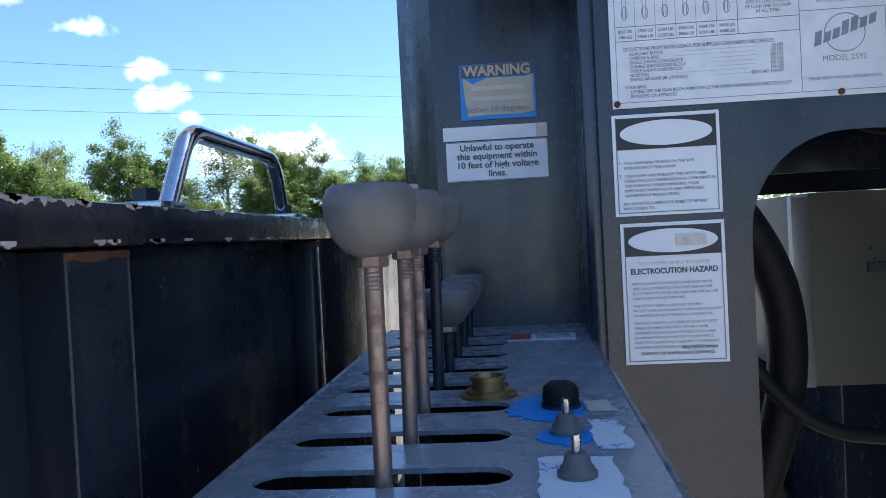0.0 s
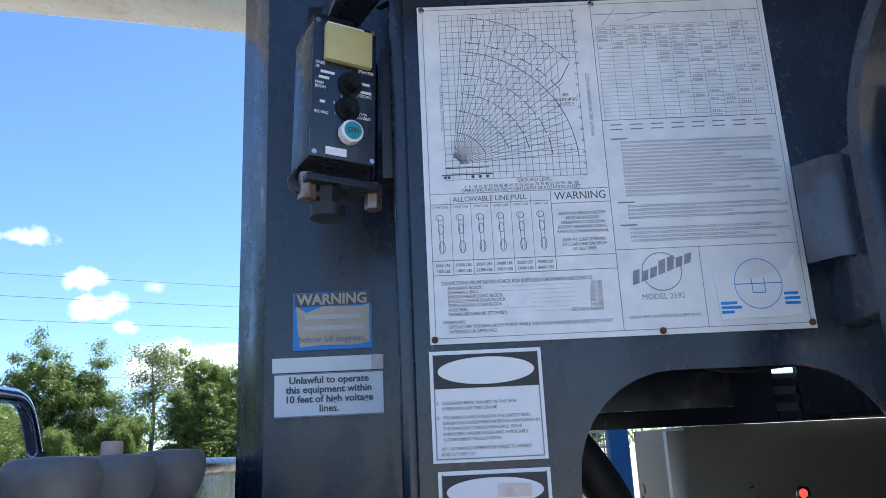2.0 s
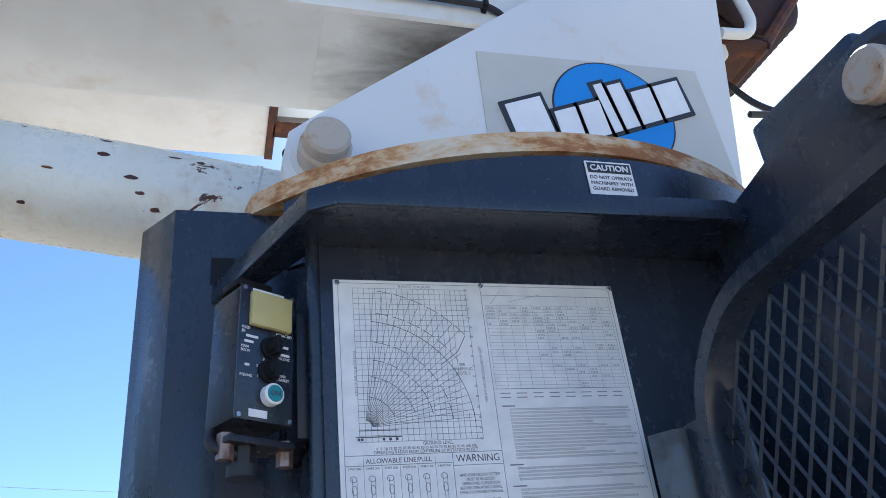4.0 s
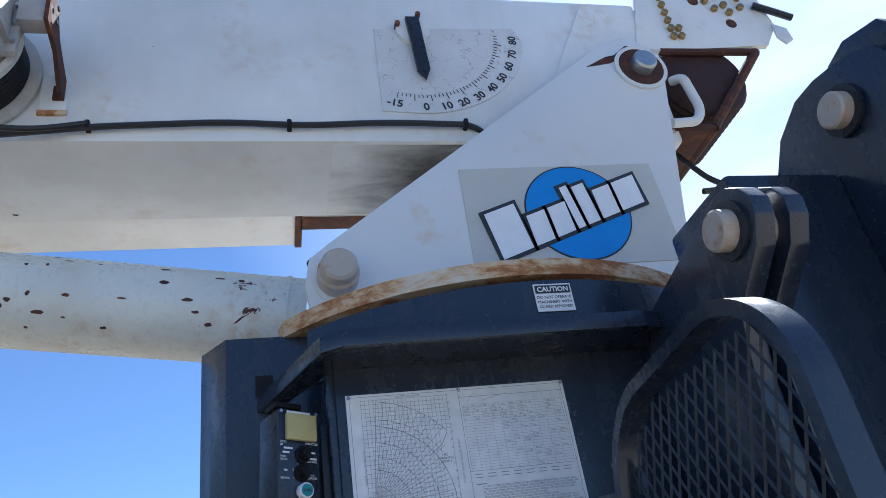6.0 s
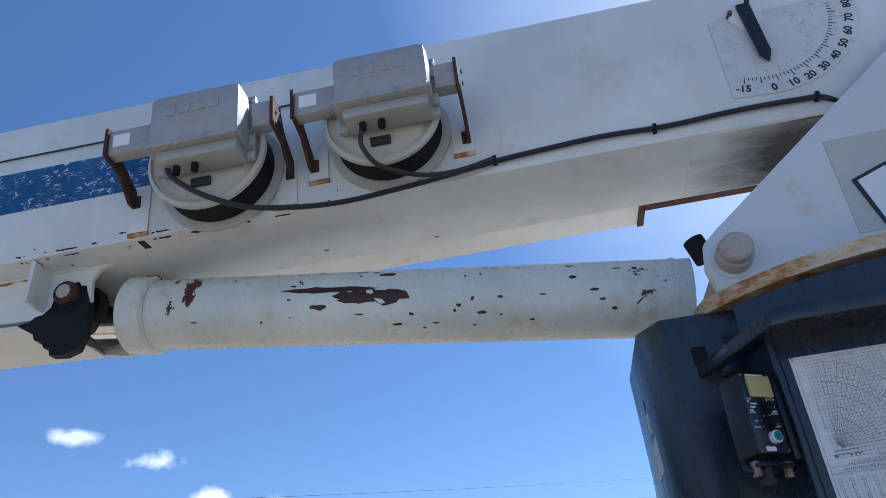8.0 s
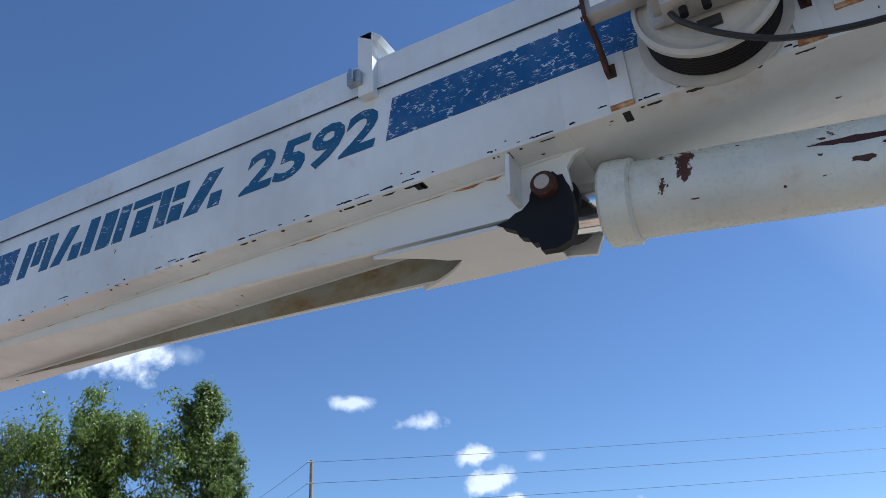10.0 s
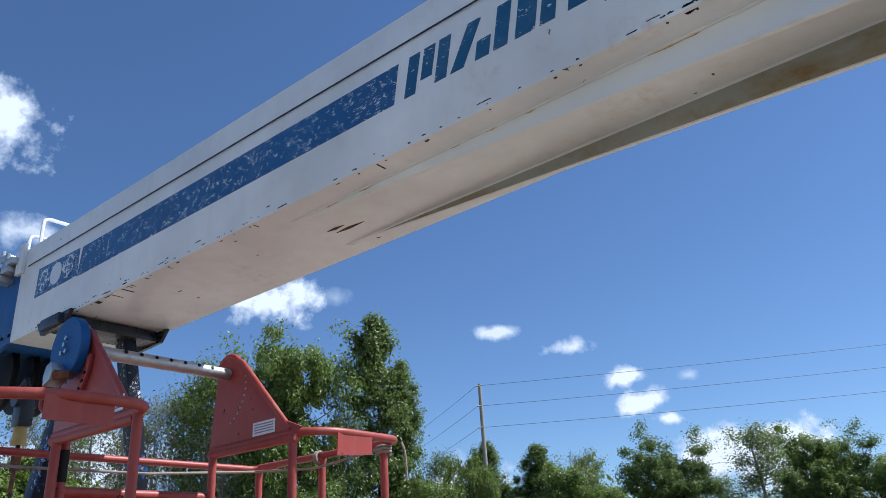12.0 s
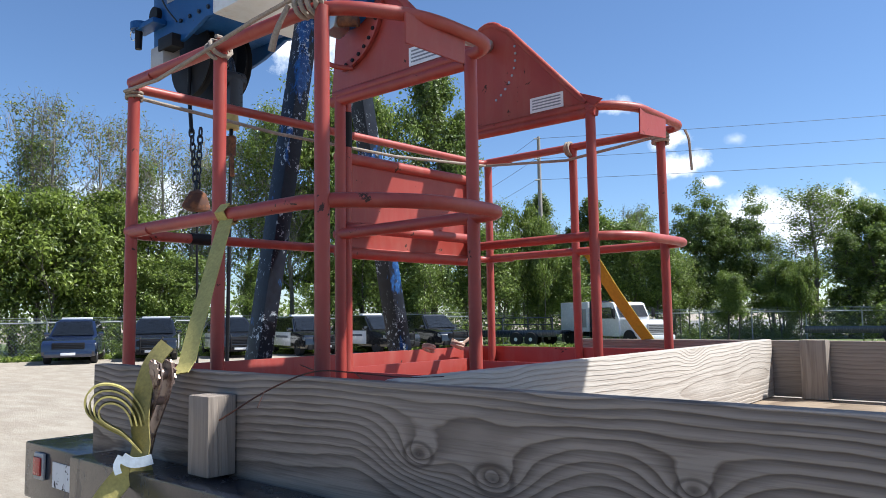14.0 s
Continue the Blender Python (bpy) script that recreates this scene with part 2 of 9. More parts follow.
def crazed(name, color, pale, scale=(16, 1, 34), amount=0.5, width=0.03, rough=0.4, turn=0.5):
    """Old film broken by short pale cracks."""
    m = Nodes(name)
    mp = m.node("ShaderNodeMapping")
    m.put(m.co, mp.inputs["Vector"])
    mp.inputs["Rotation"].default_value = (0, turn, 0)
    mp.inputs["Scale"].default_value = scale
    warp = m.node("ShaderNodeTexNoise")
    m.put(mp.outputs[0], warp.inputs["Vector"])
    warp.inputs["Scale"].default_value = 1.3
    add = m.node("ShaderNodeVectorMath", operation="ADD")
    m.put(mp.outputs[0], add.inputs[0])
    m.put(warp.outputs["Color"], add.inputs[1])
    v = m.node("ShaderNodeTexVoronoi", feature="DISTANCE_TO_EDGE")
    m.put(add.outputs[0], v.inputs["Vector"])
    v.inputs["Scale"].default_value = 1.0
    line = m.ramp(v.outputs["Distance"], width * 0.5, width, 1.0, 0.0)
    mask = m.ramp(m.noise(34, 4, 0.6), 0.60 - 0.2 * amount, 0.66 - 0.2 * amount)
    tear = m.ramp(m.noise(60, 5, 0.7), 0.77, 0.79)
    f = m.math("MAXIMUM", m.math("MULTIPLY", line, mask), tear)
    big = m.noise(2.0, 5, 0.6)
    col = m.mix(m.ramp(big, 0.3, 0.7), tuple(c * 0.82 for c in color), tuple(c * 1.15 for c in color))
    col = m.mix(m.ramp(m.noise(9, 5, 0.65), 0.5, 0.75, 0.0, 0.14), col, tuple(0.5 * (a + b) for a, b in zip(color, pale)))
    col = m.mix(f, col, pale)
    m.bump(f, 0.2, 0.001)
    return m.done(col, rough, 0.0)


def stained(name, color, stain, deep, amount=0.5, scale=4.0, streak=(1, 1, 1), rough=0.5):
    """Paint bled through by soft rust stains with darker hearts."""
    m = Nodes(name)
    a = m.noise(scale, 7, 0.68, m.mapped(streak), 0.3)
    b = m.noise(scale * 6, 5, 0.65, m.mapped(streak))
    c = m.noise(1.1, 4, 0.6)
    t = m.math("ADD", m.math("MULTIPLY", a, 0.7), m.math("ADD", m.math("MULTIPLY", b, 0.2), m.math("MULTIPLY", c, 0.25)))
    lo = 0.72 - 0.26 * amount
    col = m.mix(m.ramp(m.noise(1.7, 4), 0.3, 0.7), tuple(k * 0.88 for k in color), color)
    col = m.mix(m.ramp(t, lo, lo + 0.12, 0.0, 0.85), col, stain)
    col = m.mix(m.ramp(t, lo + 0.10, lo + 0.17, 0.0, 0.9), col, deep)
    m.bump(b, 0.15, 0.002)
    return m.done(col, m.ramp(t, lo, lo + 0.15, rough, 0.85), 0.0, Specular_IOR_Level=0.4)


M_WHITE = painted("boom_white_paint", (0.72, 0.75, 0.76), 0.33, under=(0.10, 0.04, 0.03), chips=0.22, dust=(0.55, 0.52, 0.44), dust_amount=0.22, rust_stain=0.35)
M_CYL = painted("cylinder_white_paint", (0.70, 0.75, 0.73), 0.28, under=(0.07, 0.025, 0.02), chips=0.60, chip_scale=6.0, dust=(0.58, 0.50, 0.36), dust_amount=0.25, rust_stain=0.5)
M_RUSTWHITE = stained("rust_stained_white_paint", (0.72, 0.745, 0.75), (0.56, 0.43, 0.24), (0.26, 0.12, 0.045), 0.24, 3.2, (0.6, 1, 1.6))
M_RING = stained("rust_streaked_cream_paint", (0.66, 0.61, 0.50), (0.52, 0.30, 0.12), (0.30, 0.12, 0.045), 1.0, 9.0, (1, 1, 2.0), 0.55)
M_PIN = stained("rust_spotted_grey_pin", (0.46, 0.42, 0.37), (0.42, 0.27, 0.15), (0.20, 0.09, 0.04), 0.55, 30.0)
M_TURRET = stained("rust_blushed_white_paint", (0.71, 0.735, 0.75), (0.60, 0.45, 0.28), (0.42, 0.22, 0.10), 0.30, 2.6, (1, 1, 1), 0.33)
M_KEELIN = stained("rusty_olive_inner_paint", (0.30, 0.32, 0.29), (0.22, 0.165, 0.075), (0.20, 0.095, 0.03), 0.75, 3.2, (0.6, 1, 1))
M_DARKRUST = metal("dark_brown_rust", (0.060, 0.026, 0.020), 0.75, (0.13, 0.05, 0.028), 0.7, 22.0, 0.15)
M_BLACKCHIP = matte("bared_black_steel", (0.012, 0.011, 0.011), 0.7)
M_BLACK = painted("black_machine_paint", (0.017, 0.025, 0.043), 0.22, under=(0.08, 0.04, 0.03), chips=0.10, dust=(0.07, 0.07, 0.08), dust_amount=0.08, spec=0.65)
M_BOXBLACK = painted("deep_black_box_paint", (0.012, 0.017, 0.030), 0.18, under=(0.20, 0.24, 0.40), chips=0.04, chip_scale=26.0, dust=(0.03, 0.03, 0.035), dust_amount=0.10, spec=0.4)
M_BLACKWORN = painted("worn_black_paint", (0.019, 0.024, 0.035), 0.28, under=(0.16, 0.075, 0.045), chips=0.42, chip_scale=14.0, dust=(0.14, 0.12, 0.10), dust_amount=0.12, spec=0.3)
M_LID = painted("chipped_black_lid_paint", (0.010, 0.012, 0.018), 0.22, under=(0.36, 0.31, 0.30), chips=0.30, chip_scale=22.0, dust=(0.16, 0.10, 0.08), dust_amount=0.25)
M_CONSOLE = painted("scuffed_console_paint", (0.27, 0.29, 0.325), 0.24, under=(0.36, 0.34, 0.34), chips=0.62, chip_scale=17.0, dust=(0.36, 0.37, 0.40), dust_amount=0.45, spec=1.0, streak=(6, 6, 2))
M_RED = painted("basket_red_paint", (0.34, 0.048, 0.034), 0.42, under=(0.045, 0.022, 0.018), chips=0.55, chip_scale=15.0, dust=(0.38, 0.17, 0.13), dust_amount=0.35)
M_BLUE = painted("chipped_blue_paint", (0.012, 0.085, 0.27), 0.4, under=(0.03, 0.03, 0.035), chips=0.45, chip_scale=8.0, dust=(0.05, 0.16, 0.34), dust_amount=0.3, spec=0.25)


def flaking(name):
    """Black paint over blue, flaked in places down to pale primer."""
    m = Nodes(name)
    a = m.noise(5.0, 6, 0.65, m.mapped((1, 1, 0.45)))
    b = m.noise(55, 5, 0.7)
    c = m.noise(9.0, 5, 0.65, m.mapped((1, 1, 0.6)))
    col = m.mix(m.ramp(m.noise(30, 4), 0.3, 0.7), (0.005, 0.007, 0.013), (0.011, 0.015, 0.026))
    blue = m.mix(m.ramp(b, 0.35, 0.65), (0.008, 0.045, 0.17), (0.028, 0.12, 0.34))
    col = m.mix(m.ramp(a, 0.58, 0.61), col, blue)
    pale = m.math("MULTIPLY", m.ramp(c, 0.50, 0.60), m.ramp(b, 0.56, 0.58))
    col = m.mix(pale, col, (0.50, 0.56, 0.62))
    m.bump(m.math("SUBTRACT", 0.0, pale), 0.3, 0.002)
    return m.done(col, m.ramp(b, 0.3, 0.7, 0.3, 0.5), 0.0, Specular_IOR_Level=0.25)


M_BLUELEG = flaking("flaking_blue_black_paint")
M_STRIPE = crazed("cracked_blue_stripe", (0.015, 0.090, 0.24), (0.62, 0.66, 0.69), (24, 1, 95), 0.36, 0.075, turn=0.25)
M_LETTER = crazed("blue_lettering_film", (0.018, 0.10, 0.21), (0.60, 0.64, 0.67), (14, 1, 50), 0.12, 0.06)
M_DIAL = crazed("crazed_white_dial", (0.62, 0.64, 0.66), (0.36, 0.37, 0.39), (26, 1, 30), 0.6, 0.022, 0.45, 0.1)
M_RUST = metal("rusty_iron", (0.10, 0.045, 0.03), 0.8, (0.20, 0.085, 0.04), 0.8, 18.0, 0.15)
M_STEEL = metal("bright_steel", (0.62, 0.62, 0.62), 0.22, (0.25, 0.2, 0.16), 0.1)
M_CHROME = metal("chrome_rod", (0.80, 0.80, 0.80), 0.08, (0.5, 0.5, 0.5), 0.05)
M_ALU = metal("dull_aluminium", (0.46, 0.455, 0.45), 0.58, (0.36, 0.355, 0.35), 0.5, 12.0, 0.45)
M_WORNSTEEL = metal("worn_brown_steel", (0.36, 0.27, 0.23), 0.36, (0.12, 0.055, 0.035), 0.65, 42.0, 0.7)
M_BRASS = metal("dirty_brass", (0.45, 0.30, 0.13), 0.4, (0.25, 0.18, 0.1), 0.3)
M_GALV = metal("galvanised_steel", (0.50, 0.52, 0.53), 0.45, (0.38, 0.39, 0.40), 0.5)
M_RUBBER = matte("black_rubber", (0.010, 0.010, 0.012), 0.6, spec=0.25)
M_KNOB = matte("weathered_grey_knob", (0.135, 0.132, 0.130), 0.48, 0.3, 45.0, 0.35)
M_CABLE = matte("black_cable_sheath", (0.02, 0.02, 0.022), 0.5)
M_PLATE = metal("satin_chart_plate", (0.84, 0.85, 0.86), 0.42, (0.78, 0.79, 0.81), 0.5, 9.0, 0.1)
M_INKPALE = matte("pale_worn_ink", (0.44, 0.46, 0.50), 0.6, 0.3, 90.0, 0.0)
M_MESH = painted("dark_mesh_paint", (0.026, 0.032, 0.042), 0.40, under=(0.16, 0.09, 0.06), chips=0.3, chip_scale=30.0, dust=(0.06, 0.10, 0.16), dust_amount=0.3)
M_INK = matte("faded_dark_ink", (0.10, 0.11, 0.14), 0.6, 0.3, 90.0, 0.0)
M_INKGREY = matte("faded_grey_ink", (0.26, 0.28, 0.33), 0.6, 0.3, 90.0, 0.0)
M_DECAL = matte("white_decal", (0.83, 0.84, 0.86), 0.45, 0.05, 30.0, 0.03)
M_DECALBLACK = matte("black_decal", (0.03, 0.03, 0.033), 0.45, 0.15, 30.0, 0.03)
M_DECALBLUE = matte("sky_blue_decal", (0.03, 0.26, 0.72), 0.35, 0.08, 20.0, 0.03)
M_CREAM = matte("peeling_cream_decal", (0.56, 0.50, 0.40), 0.6, 0.2, 40.0, 0.2)
M_DRUM = matte("grimy_cream_drum", (0.50, 0.49, 0.455), 0.45, 0.18, 14.0, 0.05)
M_BEIGE = matte("yellowed_backing_film", (0.55, 0.55, 0.51), 0.4, 0.06, 12.0, 0.03)
M_FADED = matte("faded_pink_ink", (0.80, 0.67, 0.63), 0.5, 0.3, 60.0, 0.0)
M_FADEDLABEL = matte("weathered_label_paper", (0.50, 0.51, 0.52), 0.55, 0.3, 40.0, 0.05)
M_REDINK = matte("red_decal", (0.45, 0.05, 0.05), 0.5, 0.2, 40.0, 0.0)
M_STRAP = matte("faded_yellow_webbing", (0.46, 0.40, 0.13), 0.85, 0.25, 120.0, 0.3)
M_STRAPDARK = matte("grimy_olive_webbing", (0.30, 0.26, 0.09), 0.85, 0.3, 120.0, 0.3)
M_TIE = matte("pale_blue_cloth", (0.50, 0.58, 0.66), 0.8, 0.2, 90.0, 0.2)
M_ROPE = matte("grey_rope", (0.33, 0.28, 0.23), 0.9, 0.3, 140.0, 0.5)
M_WOOD = wood("weathered_plank", (0.315, 0.268, 0.226), (0.080, 0.059, 0.046), depth=0.075, ring=0.0135, low=0.035, knots=False,
              set_knots=((-1.175, 0.126, 0.026), (-1.017, 0.104, 0.030), (-0.697, 0.130, 0.020)))
M_WOODPLAIN = wood("weathered_far_plank", (0.315, 0.268, 0.226), (0.12, 0.09, 0.07), depth=0.075, ring=0.0135, low=0.035, knots=False, contrast=0.4)
M_WOODPALE = wood("sun_bleached_plank", (0.52, 0.475, 0.42), (0.31, 0.25, 0.20), depth=0.07, ring=0.011, low=0.10, contrast=0.6)
M_DECK = wood("worn_deck_plank", (0.36, 0.28, 0.20), (0.16, 0.115, 0.08), knots=False)


# ---- geometry helpers ----
class Shape:
    """Collects simple solids in one bmesh."""

    def __init__(self):
        self.bm = bmesh.new()

    def box(self, lo, hi, bevel=0.0, m=None):
        r = bmesh.ops.create_cube(self.bm, size=1.0)
        vs = r["verts"]
        for v in vs:
            v.co = Vector([lo[i] + (v.co[i] + 0.5) * (hi[i] - lo[i]) for i in range(3)])
        if m is not None:
            for v in vs:
                v.co = m @ v.co
        if bevel:
            es = list({e for v in vs for e in v.link_edges})
            bmesh.ops.bevel(self.bm, geom=es, offset=bevel, segments=2, affect="EDGES", profile=0.6)
        return self

    def prism(self, pts, axis, a, b, bevel=0.0):
        """A polygon in the plane across the axis, drawn out from a to b. For y: (x, z); for x: (y, z); for z: (x, y)."""
        def at(p, w):
            return {"y": (p[0], w, p[1]), "x": (w, p[0], p[1]), "z": (p[0], p[1], w)}[axis]
        lo = [self.bm.verts.new(at(p, a)) for p in pts]
        hi = [self.bm.verts.new(at(p, b)) for p in pts]
        fs = [self.bm.faces.new(lo), self.bm.faces.new(hi[::-1])]
        n = len(pts)
        for i in range(n):
            fs.append(self.bm.faces.new((lo[i], hi[i], hi[(i + 1) % n], lo[(i + 1) % n])))
        bmesh.ops.recalc_face_normals(self.bm, faces=fs)
        if bevel:
            es = list({e for f in fs for e in f.edges})
            bmesh.ops.bevel(self.bm, geom=es, offset=bevel, segments=2, affect="EDGES", profile=0.6)
        return self

    def tube(self, pts, r, seg=10, closed=False, r_end=None):
        pts = [Vector(p) for p in pts]
        n = len(pts)
        rings = []
        side = None
        for i, p in enumerate(pts):
            a = pts[(i - 1) % n] if closed or i else p
            b = pts[(i + 1) % n] if closed or i < n - 1 else p
            d = (b - a).normalized()
            if side is None:
                side = d.orthogonal().normalized()
            side = (side - d * side.dot(d))
            side = side.normalized() if side.length > 1e-6 else d.orthogonal().normalized()
            other = d.cross(side)
            rr = r if r_end is None else r + (r_end - r) * i / (n - 1)
            rings.append([self.bm.verts.new(p + rr * (math.cos(t) * side + math.sin(t) * other)) for t in (2 * math.pi * k / seg for k in range(seg))])
        for i in range(n if closed else n - 1):
            A, Bq = rings[i], rings[(i + 1) % n]
            for k in range(seg):
                f = self.bm.faces.new((A[k], A[(k + 1) % seg], Bq[(k + 1) % seg], Bq[k]))
                f.smooth = True
        if not closed:
            self.bm.faces.new(rings[0][::-1])
            self.bm.faces.new(rings[-1])
        return self

    def lathe(self, profile, m, seg=24, smooth=True):
        """Turns (radius, height) pairs about local z, placed by m."""
        rings = []
        for r, h in profile:
            if r < 1e-6:
                rings.append([self.bm.verts.new(m @ Vector((0, 0, h)))])
            else:
                rings.append([self.bm.verts.new(m @ Vector((r * math.cos(t), r * math.sin(t), h))) for t in (2 * math.pi * k / seg for k in range(seg))])
        fs = []
        for A, Bq in zip(rings, rings[1:]):
            for k in range(seg):
                q = [A[k % len(A)], A[(k + 1) % len(A)], Bq[(k + 1) % len(Bq)], Bq[k % len(Bq)]]
                q = list(dict.fromkeys(q))
                if len(q) > 2:
                    f = self.bm.faces.new(q)
                    f.smooth = smooth
                    fs.append(f)
        for ring, (r, h) in ((rings[0], profile[0]), (rings[-1], profile[-1])):
            if len(ring) > 1:
                fs.append(self.bm.faces.new(ring))
        bmesh.ops.recalc_face_normals(self.bm, faces=fs)
        return self

    def cyl(self, p0, p1, r, seg=20, r2=None, bevel=0.0):
        p0, p1 = Vector(p0), Vector(p1)
        d = p1 - p0
        L = d.length
        m = Matrix.Translation(p0) @ d.to_track_quat("Z", "Y").to_matrix().to_4x4()
        r2 = r if r2 is None else r2
        if bevel:
            prof = [(r - bevel, 0), (r, bevel), (r2, L - bevel), (r2 - bevel, L)]
        else:
            prof = [(r, 0), (r2, L)]
        return self.lathe(prof, m, seg, True)

    def quad(self, a, b, c, d):
        self.bm.faces.new([self.bm.verts.new(p) for p in (a, b, c, d)])
        return self


def bend(pts, r, n=6):
    """Rounds the corners of a line of points."""
    pts = [Vector(p) for p in pts]
    out = [pts[0]]
    for a, b, c in zip(pts, pts[1:], pts[2:]):
        u, v = (a - b), (c - b)
        k = min(r, u.length * 0.49, v.length * 0.49)
        s, e = b + u.normalized() * k, b + v.normalized() * k
        for i in range(n + 1):
            t = i / n
            out.append(s * (1 - t) ** 2 + b * 2 * t * (1 - t) + e * t * t)
    out.append(pts[-1])
    return out


def sharp(me, angle=40):
    me.shade_smooth()
    me.set_sharp_from_angle(angle=radians(angle))


def part(name, shape, material, parent=None, label="", at=None):
    """Links a shape as one mesh object under a thing or a part."""
    bm = shape.bm if isinstance(shape, Shape) else shape
    me = bpy.data.meshes.new(name)
    bm.to_mesh(me)
    bm.free()
    sharp(me)
    me.materials.append(material)
    ob = new(name, me)
    if parent is not None:
        ob.parent = parent
    if at is not None:
        ob.matrix_basis = at
    if label:
        ob["label"] = label
    return ob


def thing(name, label, category, group="", at=(0, 0, 0), kind=""):
    ob = new(name)
    ob.empty_display_size = 0.1
    ob.location = at
    return tagged(ob, label, category, group, kind)


def writing(name, text, size, m, material, parent, squeeze=1.0, align="LEFT", shear=0.0, thick=0.0004, offset=0.0, label=""):
    """Lettering as a thin mesh; m takes x along the line and y up it."""
    cu = bpy.data.curves.new(name, "FONT")
    cu.body, cu.size, cu.align_x, cu.shear, cu.extrude, cu.offset = text, size, align, shear, thick, offset
    cu.resolution_u = 3
    tmp = bpy.data.objects.new(name, cu)
    scene.collection.objects.link(tmp)
    me = bpy.data.meshes.new_from_object(tmp.evaluated_get(bpy.context.evaluated_depsgraph_get()))
    bpy.data.objects.remove(tmp)
    bpy.data.curves.remove(cu)
    me.transform(m @ Matrix.Diagonal((squeeze, 1, 1, 1)))
    me.materials.clear()
    me.materials.append(material)
    me.name = name
    ob = new(name, me)
    ob.parent = parent
    if label:
        ob["label"] = label
    return ob


def facing_y(x, y, z, rot=0.0):
    """Lettering plane on a wall that looks towards -y: x runs along +x, y up."""
    return Matrix.Translation((x, y, z)) @ Matrix.Rotation(radians(90), 4, "X") @ Matrix.Rotation(radians(rot), 4, "Z")


# ---- boom ----
BOOM_Y0, BOOM_Y1, BOOM_Z0, BOOM_Z1 = 1.082, 1.630, 3.140, 3.705
BOOM_REAR, BOOM_TIP = 1.17, -7.21
boom = thing("crane_boom", "long white telescopic crane boom with a cracked blue side stripe", "crane boom")

s = Shape()
s.box((BOOM_TIP, BOOM_Y0, BOOM_Z0), (-1.74, BOOM_Y1, BOOM_Z1), 0.012)
part("box_section", s, M_WHITE, boom)
# towards the pivot the far lower corner is cut away
s = Shape()
s.prism([(BOOM_Y0, BOOM_Z0), (1.435, BOOM_Z0), (BOOM_Y1, 3.315), (BOOM_Y1, BOOM_Z1), (BOOM_Y0, BOOM_Z1)], "x", -1.755, BOOM_REAR, 0.012)
part("rear_section", s, M_WHITE, boom)
# doubler plates near the pivot and weld seams
s = Shape()
s.prism([(0.98, BOOM_Z1 - 0.02), (1.15, BOOM_Z1 - 0.02), (1.15, BOOM_Z0 + 0.03), (0.72, BOOM_Z0 + 0.03)], "y", BOOM_Y0 - 0.006, BOOM_Y0 + 0.002)
part("doubler_plate", s, M_WHITE, boom)

# tapered reinforcing keel under the boom that carries the cylinder's rod pin
s = Shape()
K0, K1 = 1.19, 1.52
KEEL = [(-1.715, 3.142), (-1.765, 3.125), (-1.79, 3.09), (-1.785, 3.02), (-1.82, 2.945), (-1.98, 2.978), (-2.95, 3.035), (-4.75, 3.128), (-4.95, 3.142)]
s.prism(KEEL, "y", K0, K0 + 0.016)
s.prism(KEEL, "y", K1 - 0.016, K1)
part("keel_side", s, M_RUSTWHITE, boom, "white keel plate with rust along its welds")
s = Shape()
# bottom plate that ends in a rounded notch; ahead of it the keel is open below
zk = lambda x: 2.965 + (x + 1.98) / (-4.75 + 1.98) * 0.155
TIP, OPEN = -2.24, -2.47
mid = (K0 + K1) / 2
rows = 16
def half(x):
    t = max(0.0, (TIP - x) / (TIP - OPEN))
    return (K1 - K0) * 0.5 * min(1.0, t ** 0.62) if t > 0 else 0.0
for i in range(rows):
    xa, xb = -1.92 + (OPEN + 1.92) * i / rows, -1.92 + (OPEN + 1.92) * (i + 1) / rows
    for sgn in (-1, 1):
        edge = K0 if sgn < 0 else K1
        ha, hb = half(xa), half(xb)
        q = [(xa, mid + sgn * ha, zk(xa)), (xb, mid + sgn * hb, zk(xb)), (xb, edge, zk(xb)), (xa, edge, zk(xa))]
        if abs(q[1][1] - edge) < 0.001:
            q = [q[0], q[2], q[3]]
        s.bm.faces.new([s.bm.verts.new(p) for p in q])
bmesh.ops.remove_doubles(s.bm, verts=s.bm.verts, dist=0.0004)
bmesh.ops.solidify(s.bm, geom=s.bm.faces[:], thickness=0.012)
part("keel_bottom", s, M_RUSTWHITE, boom, "rust-stained white bottom plate with a notched end")
s = Shape()
s.prism([(-2.0, 2.99), (-2.95, 3.04), (-4.70, 3.128), (-2.0, 3.128)], "y", K1 - 0.0185, K1 - 0.0165)
part("keel_inside", s, M_KEELIN, boom, "rust-stained olive inner face of the keel")
s = Shape()
s.tube([(-1.80, K0 - 0.002, 3.139), (-3.2, K0 - 0.002, 3.139), (-4.90, K0 - 0.002, 3.139)], 0.005, 6)
s.tube([(-1.80, K1 + 0.002, 3.139), (-3.2, K1 + 0.002, 3.139), (-4.90, K1 + 0.002, 3.139)], 0.005, 6)
part("weld_seam", s, M_RUSTWHITE, boom, "rust-spotted weld seam along the keel")
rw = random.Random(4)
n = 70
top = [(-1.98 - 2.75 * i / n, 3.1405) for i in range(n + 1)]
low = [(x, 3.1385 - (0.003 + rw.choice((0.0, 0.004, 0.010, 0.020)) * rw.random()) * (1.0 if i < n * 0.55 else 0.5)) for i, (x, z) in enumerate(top)]
